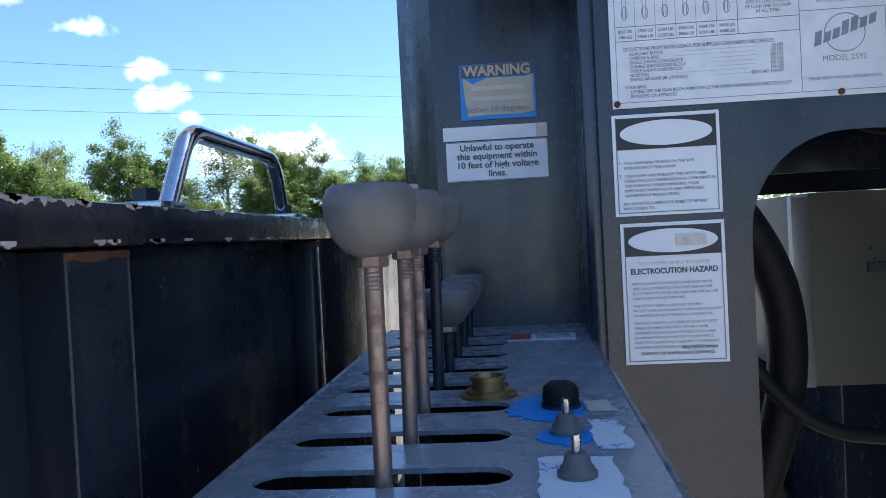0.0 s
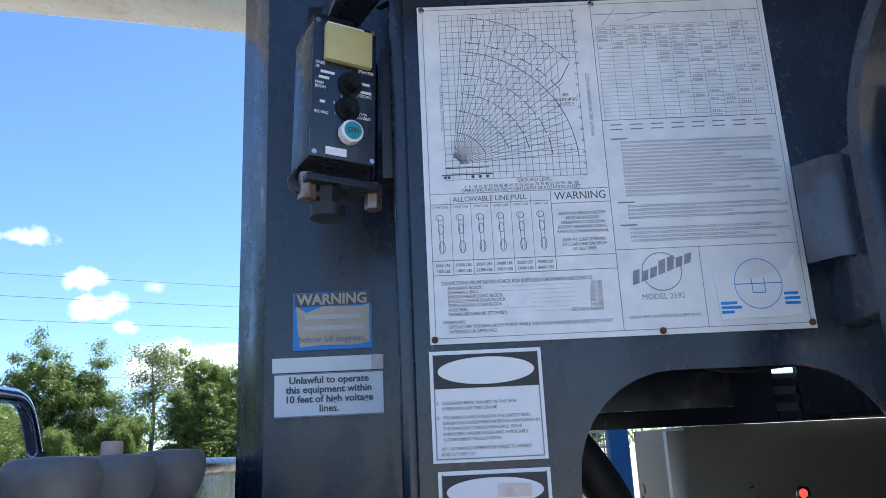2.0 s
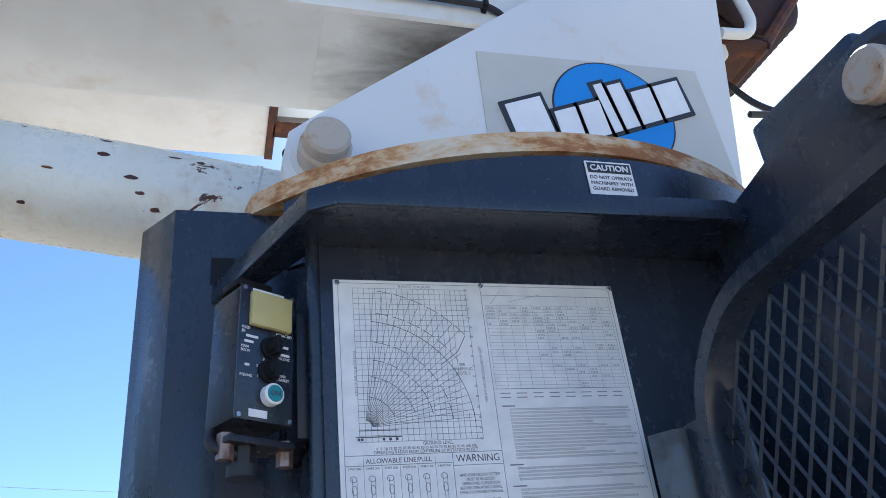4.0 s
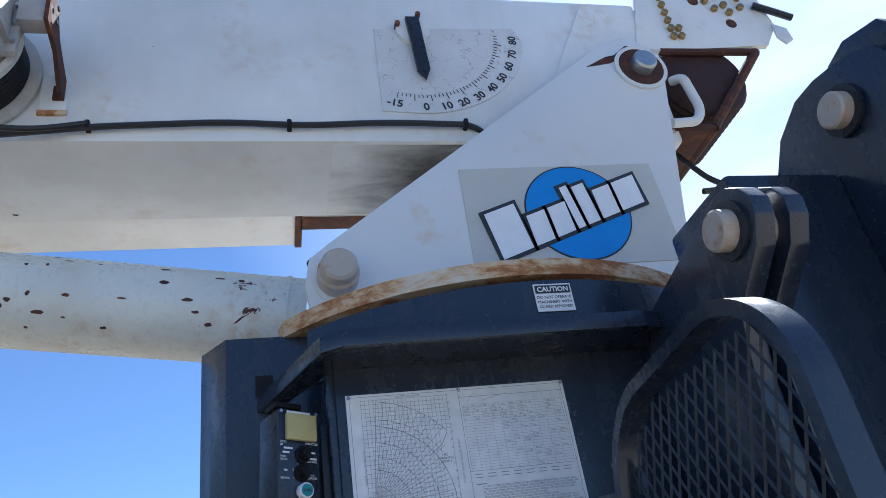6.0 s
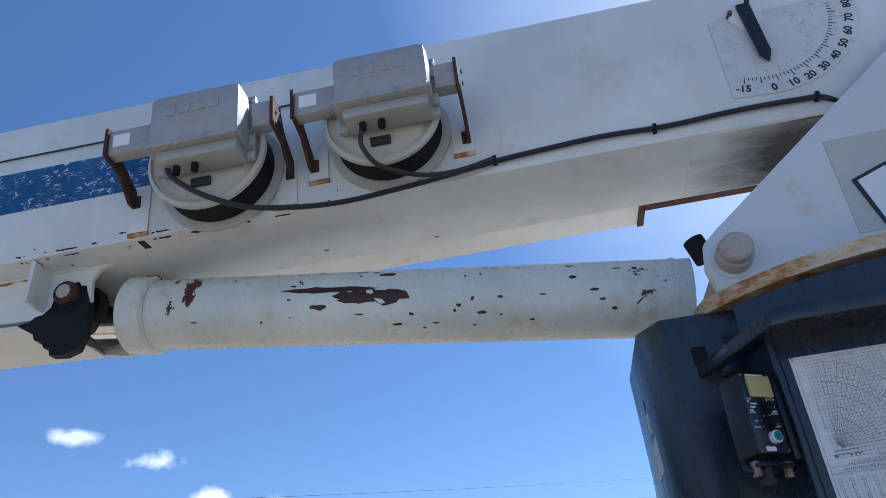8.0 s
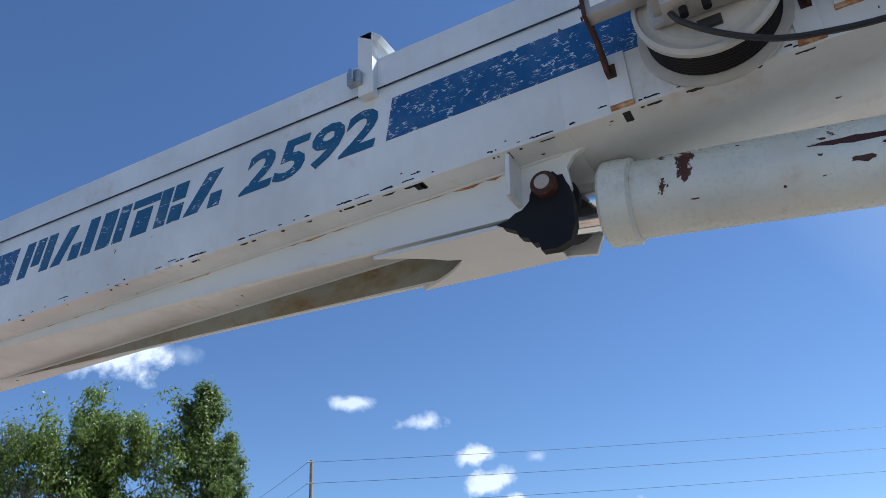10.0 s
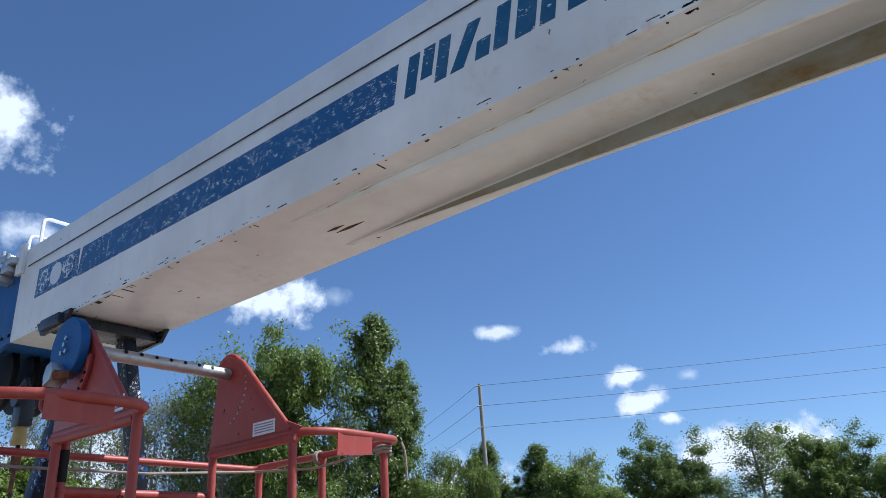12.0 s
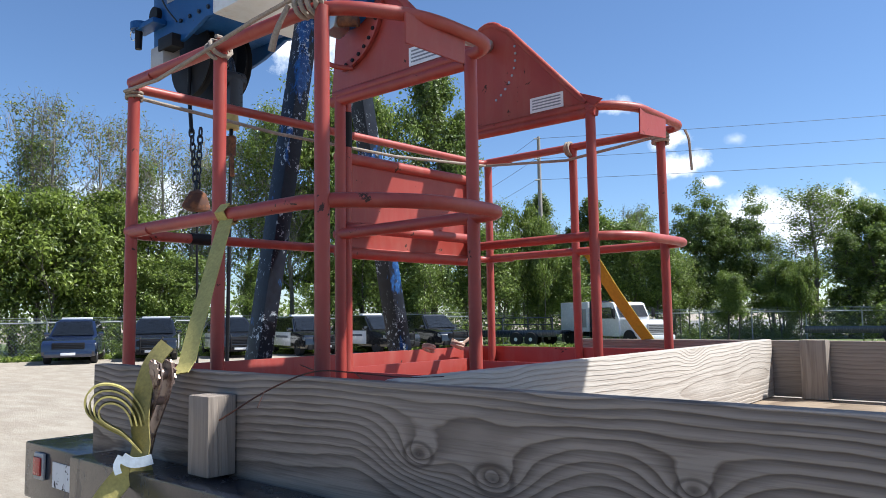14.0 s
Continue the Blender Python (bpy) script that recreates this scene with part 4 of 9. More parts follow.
# stowed jib on the far side
jib = thing("stowed_jib", "cream-white box jib stowed along the far side of the boom", "jib")
s = Shape()
s.box((-1.6, 1.665, 3.355), (0.09, 1.955, 3.65), 0.006)
part("jib_box", s, M_WHITE, jib)
s = Shape()
s.box((0.085, 1.660, 3.348), (0.110, 1.960, 3.655), 0.002)
part("end_plate", s, M_DARKRUST, jib, "rusty open end of the jib")
s = Shape()
s.box((0.1, 1.78, 3.385), (0.75, 1.83, 3.50), 0.003)
part("bracket_arm", s, M_WHITE, jib)
s = Shape()
s.box((0.1, 1.77, 3.348), (0.75, 1.84, 3.358), 0.003)
part("bracket_arm", s, M_DARKRUST, jib, "rusty lower bar of the bracket")
s = Shape()
s.box((0.30, 1.777, 3.395), (0.46, 1.7805, 3.425))
part("label_plate", s, M_DECAL, jib)
for xm in (-1.2, -0.3):
    s = Shape()
    s.box((xm, 1.60, 3.56), (xm + 0.1, 1.70, 3.66), 0.004)
    part("stow_bracket", s, M_WHITE, jib)

# turret
turret = thing("crane_turret", "white steel turret plates on a rusty turntable ring", "crane turret")
PL = [(0.062, 2.69), (0.075, 2.76), (0.115, 2.795), (0.98, 3.47), (1.06, 3.50), (1.13, 3.46), (1.155, 3.38), (1.0, 2.58), (0.10, 2.52)]
for y in (1.03, 1.66):
    s = Shape()
    s.prism(PL if y < 1.2 else [(min(px, 1.02), pz) for px, pz in PL if px < 1.06], "y", y, y + 0.03, 0.003)
    side = part("side_plate", s, M_TURRET, turret, "white triangular side plate with rust at its edges")
    s = Shape()
    yy = y - 0.004 if y < 1.2 else y + 0.034
    s.lathe([(0.066, 0), (0.082, 0), (0.082, 0.014), (0.066, 0.014)], Matrix.Translation((1.077, yy + 0.010, 3.372)) @ Matrix.Rotation(radians(90), 4, "X"), 40)
    part("boss", s, M_RUSTWHITE, side, "white ring round the pivot")
    # flat disc: rust and the shade of a hollow, both put into its colour
    s = Shape()
    s.cyl((1.077, yy - 0.0048 if y < 1.2 else yy, 3.372), (1.077, yy + 0.006, 3.372), 0.070, 36)
    part("recess_shade", s, M_DARKRUST, side, "flat disc coloured as rust in shade round the pin")
    s = Shape()
    s.cyl((0.135, yy, 2.704), (0.135, yy + 0.008, 2.704), 0.058, 32)
    part("boss", s, M_RUSTWHITE, side)
s = Shape()
s.cyl((1.077, 0.985, 3.372), (1.077, 1.70, 3.372), 0.036, 28, bevel=0.006)
part("pivot_pin", s, M_GALV, turret)
s = Shape()
s.prism([(0.905, 3.372), (0.975, 3.414), (1.005, 3.422), (1.052, 3.462), (1.068, 3.458), (1.015, 3.405), (0.985, 3.390)], "y", 1.0285, 1.032)
part("rubbed_scrape", s, M_DARKRUST, turret, "paint rubbed through to brown beside the pivot")
s = Shape()
s.cyl((0.135, 0.952, 2.704), (0.135, 1.72, 2.704), 0.040, 28, bevel=0.006)
s.cyl((0.135, 0.985, 2.704), (0.135, 1.03, 2.704), 0.047, 28, bevel=0.004)
part("cylinder_pin", s, M_PIN, turret, "pale pin with a rusty end")
RC = Vector((0.49, 1.356))
s = Shape()
s.lathe([(0.50, 2.535), (0.628, 2.535), (0.628, 2.570), (0.50, 2.570)], Matrix.Translation((RC.x, RC.y, 0)), 72)
for v in s.bm.verts:
    v.co.x = max(v.co.x, 0.0)  # the ring is cut flat beside the column
part("turntable_ring", s, M_RING, turret, "rust-streaked turntable ring")
s = Shape()
s.lathe([(0.1, 2.566), (0.52, 2.566), (0.52, 2.574), (0.1, 2.574)], Matrix.Translation((RC.x, RC.y, 0)), 48)
part("turntable_plate", s, M_WHITE, turret)
# maker's mark as plain shapes
s = Shape()
s.prism([(0.463, 3.005), (0.995, 3.020), (1.012, 2.72), (0.458, 2.713)], "y", 1.0265, 1.031)
badge = part("badge_film", s, M_BEIGE, turret, "yellowed clear film round the badge")
s = Shape()
s.lathe([(0.142, 0), (0.142, 0.0015)], Matrix.Translation((0.755, 1.0262, 2.868)) @ Matrix.Rotation(radians(90), 4, "X"), 48)
part("badge_rim", s, M_DECALBLACK, badge)
s = Shape()
s.lathe([(0.138, 0), (0.138, 0.0022)], Matrix.Translation((0.755, 1.0260, 2.868)) @ Matrix.Rotation(radians(90), 4, "X"), 48)
part("badge_disc", s, M_DECALBLUE, badge, "bright blue disc")
BARS = [(0.0, 0.095, 0.13), (0.098, 0.062, 0.085), (0.162, 0.062, 0.085), (0.226, 0.030, 0.125), (0.258, 0.045, 0.115), (0.305, 0.062, 0.085), (0.369, 0.080, 0.085)]
ROT = Matrix.Translation((0.532, 0, 2.735)) @ Matrix.Rotation(radians(-21), 4, "Y")
for bx, bw, bh in BARS:
    for grow, lift, mt in ((0.010, 0.0078, M_DECALBLACK), (0.0, 0.0092, M_DECAL)):
        s = Shape()
        q = [(bx - grow, -grow), (bx + bw - 0.008 + grow, -grow), (bx + bw - 0.008 + grow + 0.02, bh + grow), (bx - grow + 0.02, bh + grow)]
        q = [ROT @ Vector((px, 0, pz)) for px, pz in q]
        s.prism([(v.x, v.z) for v in q], "y", 1.030 - lift, 1.028)
        part("badge_bar", s, mt, badge, "plain slanted bar")
# winch housing behind the pivot
winch = thing("hoist_winch", "white hoist winch frame with a drum of dark wire rope", "winch")
s = Shape()
s.prism([(1.12, 3.50), (1.20, 3.80), (1.62, 3.86), (1.66, 3.62), (1.60, 3.53), (1.22, 3.49)], "y", 1.07, 1.09, 0.002)
part("side_frame", s, M_WHITE, winch)
s = Shape()
s.prism([(1.12, 3.50), (1.20, 3.80), (1.62, 3.86), (1.66, 3.62), (1.60, 3.53), (1.22, 3.49)], "y", 1.40, 1.42, 0.002)
part("side_frame", s, M_WHITE, winch)
s = Shape()
s.lathe([(0.138, 0.0)] + [(0.144 + 0.008 * (i % 2), 0.012 * i + 0.004) for i in range(24)] + [(0.138, 0.295)], Matrix.Translation((1.330, 1.092, 3.405)) @ Matrix.Rotation(radians(-90), 4, "X"), 32)
part("wire_rope_drum", s, metal("dark_red_drum", (0.040, 0.016, 0.015), 0.7, (0.05, 0.024, 0.022), 0.5, 30.0, 0.1), winch, "drum wound with dark reddish wire rope")
s = Shape()
s.box((1.14, 1.085, 3.180), (1.285, 1.39, 3.192), 0.002)
for gy in (1.08, 1.395):
    s.tube([(1.545, gy, 3.505), (1.285, gy, 3.190)], 0.016, 8)
    s.tube([(1.20, gy, 3.495), (1.545, gy, 3.505)], 0.012, 8)
    s.tube([(1.14, gy, 3.190), (1.285, gy, 3.190)], 0.012, 8)
s.tube([(1.285, 1.08, 3.190), (1.285, 1.395, 3.190)], 0.016, 8)
tagged(part("drum_guard", s, M_DARKRUST, winch, "rusty red drum guard bars"), kind="stuff")
s = Shape()
s.tube(bend([(1.205, 1.085, 3.375), (1.222, 1.05, 3.36), (1.240, 1.05, 3.235), (1.215, 1.05, 3.188), (1.13, 1.05, 3.18)], 0.035), 0.0145, 10)
part("grab_loop", s, M_RUSTWHITE, winch)
for px, pz in [(1.260, 3.793 - 0.035 * i) for i in range(8)] + [(1.288, 3.584), (1.288, 3.549)]:
    s = Shape()
    s.cyl((px, 1.07, pz), (px, 1.054, pz), 0.012, 6, bevel=0.002)
    part("bolt", s, M_BRASS, winch)
for px, pz in ((1.451, 3.683), (1.491, 3.702), (1.502, 3.668), (1.551, 3.694), (1.427, 3.718), (1.467, 3.745), (1.555, 3.738)):
    s = Shape()
    s.cyl((px, 1.07, pz), (px, 1.054, pz), 0.012, 8, bevel=0.002)
    part("bolt", s, M_BRASS, winch)
for px, pz in ((1.388, 3.721), (1.496, 3.622)):
    s = Shape()
    s.cyl((px, 1.071, pz), (px, 1.0685, pz), 0.019, 18)
    part("frame_hole", s, M_DARKRUST, winch, "dark round hole")
s = Shape()
s.prism([(1.640, 3.560), (1.642, 3.620), (1.690, 3.600), (1.695, 3.550), (1.665, 3.530)], "y", 1.060, 1.068, 0.002)
part("pawl_plate", s, M_WHITE, winch)
s = Shape()
s.tube([(1.600, 1.060, 3.703), (1.66, 1.055, 3.672), (1.725, 1.055, 3.646)], 0.012, 8)
part("spring", s, M_BLACKWORN, winch)
s = Shape()
s.tube(bend([(1.20, 1.2, 3.20), (1.26, 1.15, 3.05), (1.31, 1.12, 3.0), (1.20, 1.12, 2.99)], 0.04), 0.009, 6)
part("hose_tail", s, M_CABLE, winch)


# ---- pedestal cover and control station ----
pedestal = thing("pedestal_cover", "black steel pedestal cover with an arched access opening", "machine cover")
PY = 0.786          # front face
def arch(x0, x1, z0, z1, r, n=8):
    """Lower opening with rounded upper corners, from its lower left round to its lower right."""
    pts = [(x0, z0)]
    pts += [(x0 + r - r * math.cos(a), z1 - r + r * math.sin(a)) for a in (math.pi / 2 * i / n for i in range(n + 1))]
    pts += [(x1 - r + r * math.sin(a), z1 - r + r * math.cos(a)) for a in (math.pi / 2 * i / n for i in range(n + 1))]
    return pts + [(x1, z0)]
s = Shape()
outer_l, outer_r, z_lo, z_hi = 0.082, 0.74, 1.00, 2.405
op = arch(0.248, 0.575, z_lo, 1.915, 0.105)
s.prism([(outer_l, z_lo), (outer_l, z_hi), (outer_r, z_hi), (outer_r, z_lo)] + op[::-1], "y", PY, PY + 0.006)
front = part("front_panel", s, M_BLACK, pedestal)
s = Shape()
s.box((outer_l - 0.006, PY + 0.002, z_lo), (outer_l + 0.002, 0.965, z_hi), 0.0)
s.box((outer_r - 0.002, PY + 0.002, z_lo), (outer_r + 0.006, 0.965, z_hi), 0.0)
part("return_panel", s, M_BLACK, pedestal)
s = Shape()
s.tube([(outer_l, PY + 0.006, z_lo), (outer_l, PY + 0.006, z_hi)], 0.010, 10)
part("rounded_edge", s, M_BLACK, pedestal)
# projecting hood above the chart, with a deep rolled lip and an arm that runs into the column
s = Shape()
HOOD = [(-0.042, 0.952), (0.070, 0.690), (0.100, 0.672), (0.632, 0.660), (0.674, 0.675), (0.70, 0.80), (0.64, 0.785), (0.09, 0.785), (0.0, 0.952)]
s.prism(HOOD, "z", 2.390, 2.398)
s.prism([(-0.046, 0.956), (0.063, 0.682), (0.097, 0.661), (0.632, 0.649), (0.680, 0.666), (0.674, 0.677), (0.630, 0.661), (0.102, 0.673), (0.073, 0.690), (-0.032, 0.956)], "z", 2.381, 2.412, 0.003)
part("hood", s, M_BLACK, pedestal, "black hood with a worn rusty edge")
s = Shape()
s.box((0.085, PY + 0.003, 2.396), (0.74, PY + 0.08, 2.43), 0.002)
part("hood_back", s, M_BLACK, pedestal)
# guard that wraps the turntable
s = Shape()
seg = [(RC.x + 0.655 * math.cos(radians(a)), RC.y + 0.655 * math.sin(radians(a))) for a in range(-132, -61, 3)]
inner = [(RC.x + 0.645 * math.cos(radians(a)), RC.y + 0.645 * math.sin(radians(a))) for a in range(-63, -133, -3)]
s.prism(seg + inner, "z", 2.398, 2.507)
part("turntable_guard", s, M_BLACK, pedestal)
s = Shape()
s.lathe([(0.05, 1.99), (0.36, 1.99), (0.36, 2.49), (0.05, 2.49)], Matrix.Translation((0.47, 1.18, 0)), 40)
s.box((0.66, 1.45, 1.10), (0.84, 1.66, 1.96), 0.01)
part("inner_column", s, M_BLACK, pedestal)

# tall side column
column = thing("side_column", "tall black chamfered steel column beside the chart panel", "machine cover")
s = Shape()
CY = 0.955
s.prism([(-0.155, 1.030), (-0.103, CY), (0.090, CY), (0.090, CY + 0.012), (-0.096, CY + 0.012), (-0.145, 1.034), (-0.145, 1.38), (-0.155, 1.38)], "z", 1.0, 2.528)
part("column_skin", s, M_BLACK, column)
s = Shape()
s.prism([(-0.155, 1.030), (-0.103, CY), (0.09, CY), (0.09, 1.38), (-0.155, 1.38)], "z", 2.528, 2.538)
part("cap", s, M_BLACK, column)
s = Shape()
s.cyl((-0.1550, 1.187, 2.401), (-0.1558, 1.187, 2.401), 0.016, 16)
part("drain_hole", s, M_RUBBER, column, "small dark round hole")
s = Shape()
s.box((-0.048, CY - 0.0008, 2.412), (-0.014, CY + 0.004, 2.457), 0.0)
part("arm_slot", s, M_RUBBER, column, "dark slot where the hood's arm enters")
for name, label, y0, y1, z0, z1 in (("side_label", "worn white paper label on the black column", 1.101, 1.246, 2.211, 2.302),
                                    ("serial_label", "small scratched white label on the black column", 1.150, 1.200, 2.321, 2.375)):
    tg = thing(name, label, "label", at=(0, 0, 0))
    s = Shape()
    s.prism([(y0, z0 + 0.002), (y1 - 0.004, z0), (y1, z1 - 0.003), (y0 + 0.012, z1)], "x", -0.1566, -0.1550)
    part("sheet", s, M_FADEDLABEL, tg)

# ---- sheet signs ----
def sheet(name, x0, z0, x1, z1, y, mat, label, category="sign", thick=0.0016):
    t = thing(name, label, category, at=(0, 0, 0))
    s = Shape()
    s.box((x0, y - thick, z0), (x1, y, z1))
    part("sheet", s, mat, t)
    return t


def patch(parent, x0, z0, x1, z1, y, mat, name="print_bar", label=""):
    s = Shape()
    s.box((x0, y - 0.0005, z0), (x1, y, z1))
    return part(name, s, mat, parent, label)


sg = sheet("voltage_sign", -0.0895, 1.893, 0.044, 1.946, CY - 0.001, M_DECAL, "white sign warning of high voltage lines on the black column")
for k, line in enumerate(("Unlawful to operate", "this equipment within", "10 feet of high voltage", "lines.")):
    writing("lettering", line, 0.0118, facing_y(-0.0225, CY - 0.0032, 1.9335 - 0.0115 * k), M_INK, sg, align="CENTER", offset=0.00025, squeeze=1.02)
for (a, b, c, d) in ((-0.0895, 1.9445, 0.044, 1.946), (-0.0895, 1.893, 0.044, 1.8945)):
    patch(sg, a, b, c, d, CY - 0.0028, M_INKGREY, "border")
st = sheet("blank_strip", -0.0925, 1.9475, 0.045, 1.9655, CY - 0.001, M_DECAL, "blank faded white strip on the black column")
patch(st, 0.030, 1.9478, 0.0447, 1.9652, CY - 0.0028, M_FADED, "faded_stain")
wg = sheet("jib_warning_sign", -0.067, 1.974, 0.032, 2.047, CY - 0.001, M_DECALBLUE, "peeling warning sign, cream over blue, on the black column")
s = Shape()
s.prism([(-0.0655, 2.046), (0.031, 2.0465), (0.0312, 2.030), (-0.0650, 2.029)], "y", CY - 0.0032, CY - 0.0024)
part("headline_band", s, M_INK, wg)
s = Shape()
s.prism([(-0.063, 2.030), (-0.050, 2.021), (-0.030, 2.0285), (0.020, 2.0275), (0.029, 2.031), (0.029, 1.982), (0.012, 1.979), (-0.030, 1.980), (-0.058, 1.978), (-0.061, 2.0)], "y", CY - 0.0033, CY - 0.0022)
part("peeling_film", s, M_CREAM, wg, "curling cream film")
writing("lettering", "WARNING", 0.0185, facing_y(-0.0175, CY - 0.0036, 2.0315), M_CREAM, wg, align="CENTER", offset=0.0006, squeeze=0.98)
writing("lettering", "below 58 degrees.", 0.0118, facing_y(-0.0175, CY - 0.0038, 1.9835), M_INKGREY, wg, align="CENTER", squeeze=0.98)
for z, w in ((2.012, 0.07), (1.998, 0.075)):
    patch(wg, -0.052, z, -0.052 + w, z + 0.006, CY - 0.0034, M_BEIGE)

def danger(name, x0, z0, x1, z1, head, label):
    t = sheet(name, x0, z0, x1, z1, PY - 0.001, M_DECAL, label)
    s = Shape()
    w, h = x1 - x0, z1 - z0
    s.box((x0 + 0.004, PY - 0.0034, z1 - head), (x1 - 0.004, PY - 0.0026, z1 - 0.004))
    hp = part("headline_band", s, M_DECALBLACK, t)
    s = Shape()
    s.lathe([(1.0, 0), (1.0, 0.0012)], Matrix.Translation(((x0 + x1) / 2, PY - 0.0032, z1 - head / 2 - 0.002)) @ Matrix.Diagonal((w * 0.43, 1, head * 0.36, 1)) @ Matrix.Rotation(radians(90), 4, "X"), 40)
    part("oval", s, M_DECAL, hp)
    for (a, b, c, d) in ((x0 + 0.0035, z0 + 0.003, x0 + 0.0045, z1 - 0.003), (x1 - 0.0045, z0 + 0.003, x1 - 0.0035, z1 - 0.003), (x0 + 0.0035, z0 + 0.003, x1 - 0.0035, z0 + 0.004)):
        patch(t, a, b, c, d, PY - 0.0028, M_INKGREY, "border")
    return t, hp
tr, hp = danger("operator_notice", 0.1035, 1.834, 0.2175, 1.944, 0.038, "white operator training notice with an empty oval headline on black steel")
yy = 1.890
for n, lines in (("1.", ("YOU HAVE BEEN TRAINED IN THE SAFE", "OPERATION OF THIS CRANE.")), ("2.", ("YOU KNOW AND FOLLOW THE SAFETY AND", "OPERATING RECOMMENDATIONS CONTAINED IN", "THE MANUFACTURER'S MANUALS, YOUR", "EMPLOYER'S WORK RULES AND APPLICABLE", "GOVERNMENT REGULATIONS.")), ("", ("AN UNTRAINED OPERATOR SUBJECTS HIMSELF", "AND OTHERS TO"))):
    for k, l in enumerate(lines):
        if k == 0 and n:
            writing("lettering", n, 0.0046, facing_y(0.109, PY - 0.003, yy), M_INK, tr)
        writing("lettering", l, 0.0046, facing_y(0.1145 if n else 0.112, PY - 0.003, yy), M_INKGREY, tr, squeeze=0.92, offset=-0.00006)
        yy -= 0.0053
    yy -= 0.0035
el, hp = danger("electrocution_sign", 0.1075, 1.672, 0.2180, 1.826, 0.036, "white electrocution hazard sign with a sun-bleached oval headline")
patch(hp, 0.166, 1.800, 0.198, 1.812, PY - 0.0052, M_FADED, "faded_stain")
writing("lettering", "THIS MACHINE IS NOT INSULATED", 0.0055, facing_y(0.163, PY - 0.003, 1.7800), M_FADED, el, align="CENTER", squeeze=0.9)
writing("lettering", "ELECTROCUTION HAZARD", 0.0085, facing_y(0.163, PY - 0.003, 1.7705), M_INK, el, align="CENTER", offset=0.0002, squeeze=0.88)
TXT = ("MAINTAIN SAFE CLEARANCES FROM ELECTRICAL", "LINES AND APPARATUS. YOU MUST ALLOW FOR", "BOOM SWAY ROCK OR SAG AND ELECTRICAL LINE", "AND LOADLINE AND SWAYING.", "", "THIS LIFTING DEVICE DOES NOT PROVIDE", "PROTECTION FROM CONTACT WITH OR PROXIMITY", "TO AN ELECTRICALLY CHARGED CONDUCTOR.", "", "YOU MUST MAINTAIN A CLEARANCE OF AT LEAST", "10 FEET BETWEEN ANY PART OF THE CRANE,", "LOADLINE OR LOAD AND ANY ELECTRICAL LINE", "OR APPARATUS CARRYING UP TO 50,000 VOLTS.", "ONE FOOT ADDITIONAL CLEARANCE IS REQUIRED", "FOR EVERY ADDITIONAL 30,000 VOLTS OR LESS.")
yy = 1.7585
for l in TXT:
    if l:
        writing("lettering", l, 0.0042, facing_y(0.1175, PY - 0.003, yy), M_INKPALE, el, squeeze=0.92, offset=-0.00006)
        yy -= 0.0053
    else:
        yy -= 0.003
writing("lettering", "WILL RESULT FROM", 0.0046, facing_y(0.168, PY - 0.003, 1.6875), M_INK, el, squeeze=0.92)
writing("lettering", "CONTACT OR INADEQUATE CLEARANCE", 0.0046, facing_y(0.163, PY - 0.003, 1.682), M_INK, el, align="CENTER", squeeze=0.9)

# caution label on the guard
ca = thing("guard_caution_label", "small white caution label on the black turntable guard", "sign")
cx0, cx1 = 0.4565, 0.5295
def on_guard(x):
    return RC.y - math.sqrt(0.6565 ** 2 - (x - RC.x) ** 2)
s = Shape()
s.prism([(cx0, on_guard(cx0)), (cx1, on_guard(cx1)), (cx1, on_guard(cx1) - 0.002), (cx0, on_guard(cx0) - 0.002)], "z", 2.4415, 2.4975)
part("sheet", s, M_DECAL, ca)
tilt = math.degrees(math.atan2(on_guard(cx1) - on_guard(cx0), cx1 - cx0))
CM = lambda z: Matrix.Translation((cx0 + 0.0365, (on_guard(cx0) + on_guard(cx1)) / 2 - 0.0024, z)) @ Matrix.Rotation(radians(tilt), 4, "Z") @ Matrix.Rotation(radians(90), 4, "X")
s = Shape()
s.box((-0.034, 0.0, -0.0002), (0.034, 0.0165, 0.0004))
for v in s.bm.verts:
    v.co = CM(2.478) @ v.co
part("headline_band", s, M_DECALBLACK, ca)
writing("lettering", "CAUTION", 0.0135, CM(2.4815) @ Matrix.Translation((0, 0, 0.0008)), M_DECAL, ca, align="CENTER", offset=0.0003)
for k, l in enumerate(("DO NOT OPERATE", "MACHINERY WITH", "GUARD REMOVED")):
    writing("lettering", l, 0.0078, CM(2.4675 - 0.0095 * k), M_INK, ca, align="CENTER")

# ---- load chart plate ----
chart = thing("load_chart_plate", "large satin metal load chart plate riveted to the black panel", "sign")
CX0, CX1, CZ0, CZ1 = 0.1055, 0.5045, 1.951, 2.3405
CYF = PY - 0.002
s = Shape()
s.box((CX0, CYF - 0.0012, CZ0), (CX1, PY - 0.0005, CZ1))
plate = part("plate", s, M_PLATE, chart)
W, H = CX1 - CX0, CZ1 - CZ0
YT = CYF - 0.0016
def U(u, v):
    """A place on the plate from fractions across and down."""
    return CX0 + u * W, CZ1 - v * H
def rule(shape, u0, v0, u1, v1, w=0.0006):
    (xa, za), (xb, zb) = U(u0, v0), U(u1, v1)
    d = Vector((xb - xa, zb - za))
    n = Vector((-d.y, d.x)).normalized() * (w / 2)
    shape.quad((xa + n.x, YT, za + n.y), (xb + n.x, YT, zb + n.y), (xb - n.x, YT, zb - n.y), (xa - n.x, YT, za - n.y))
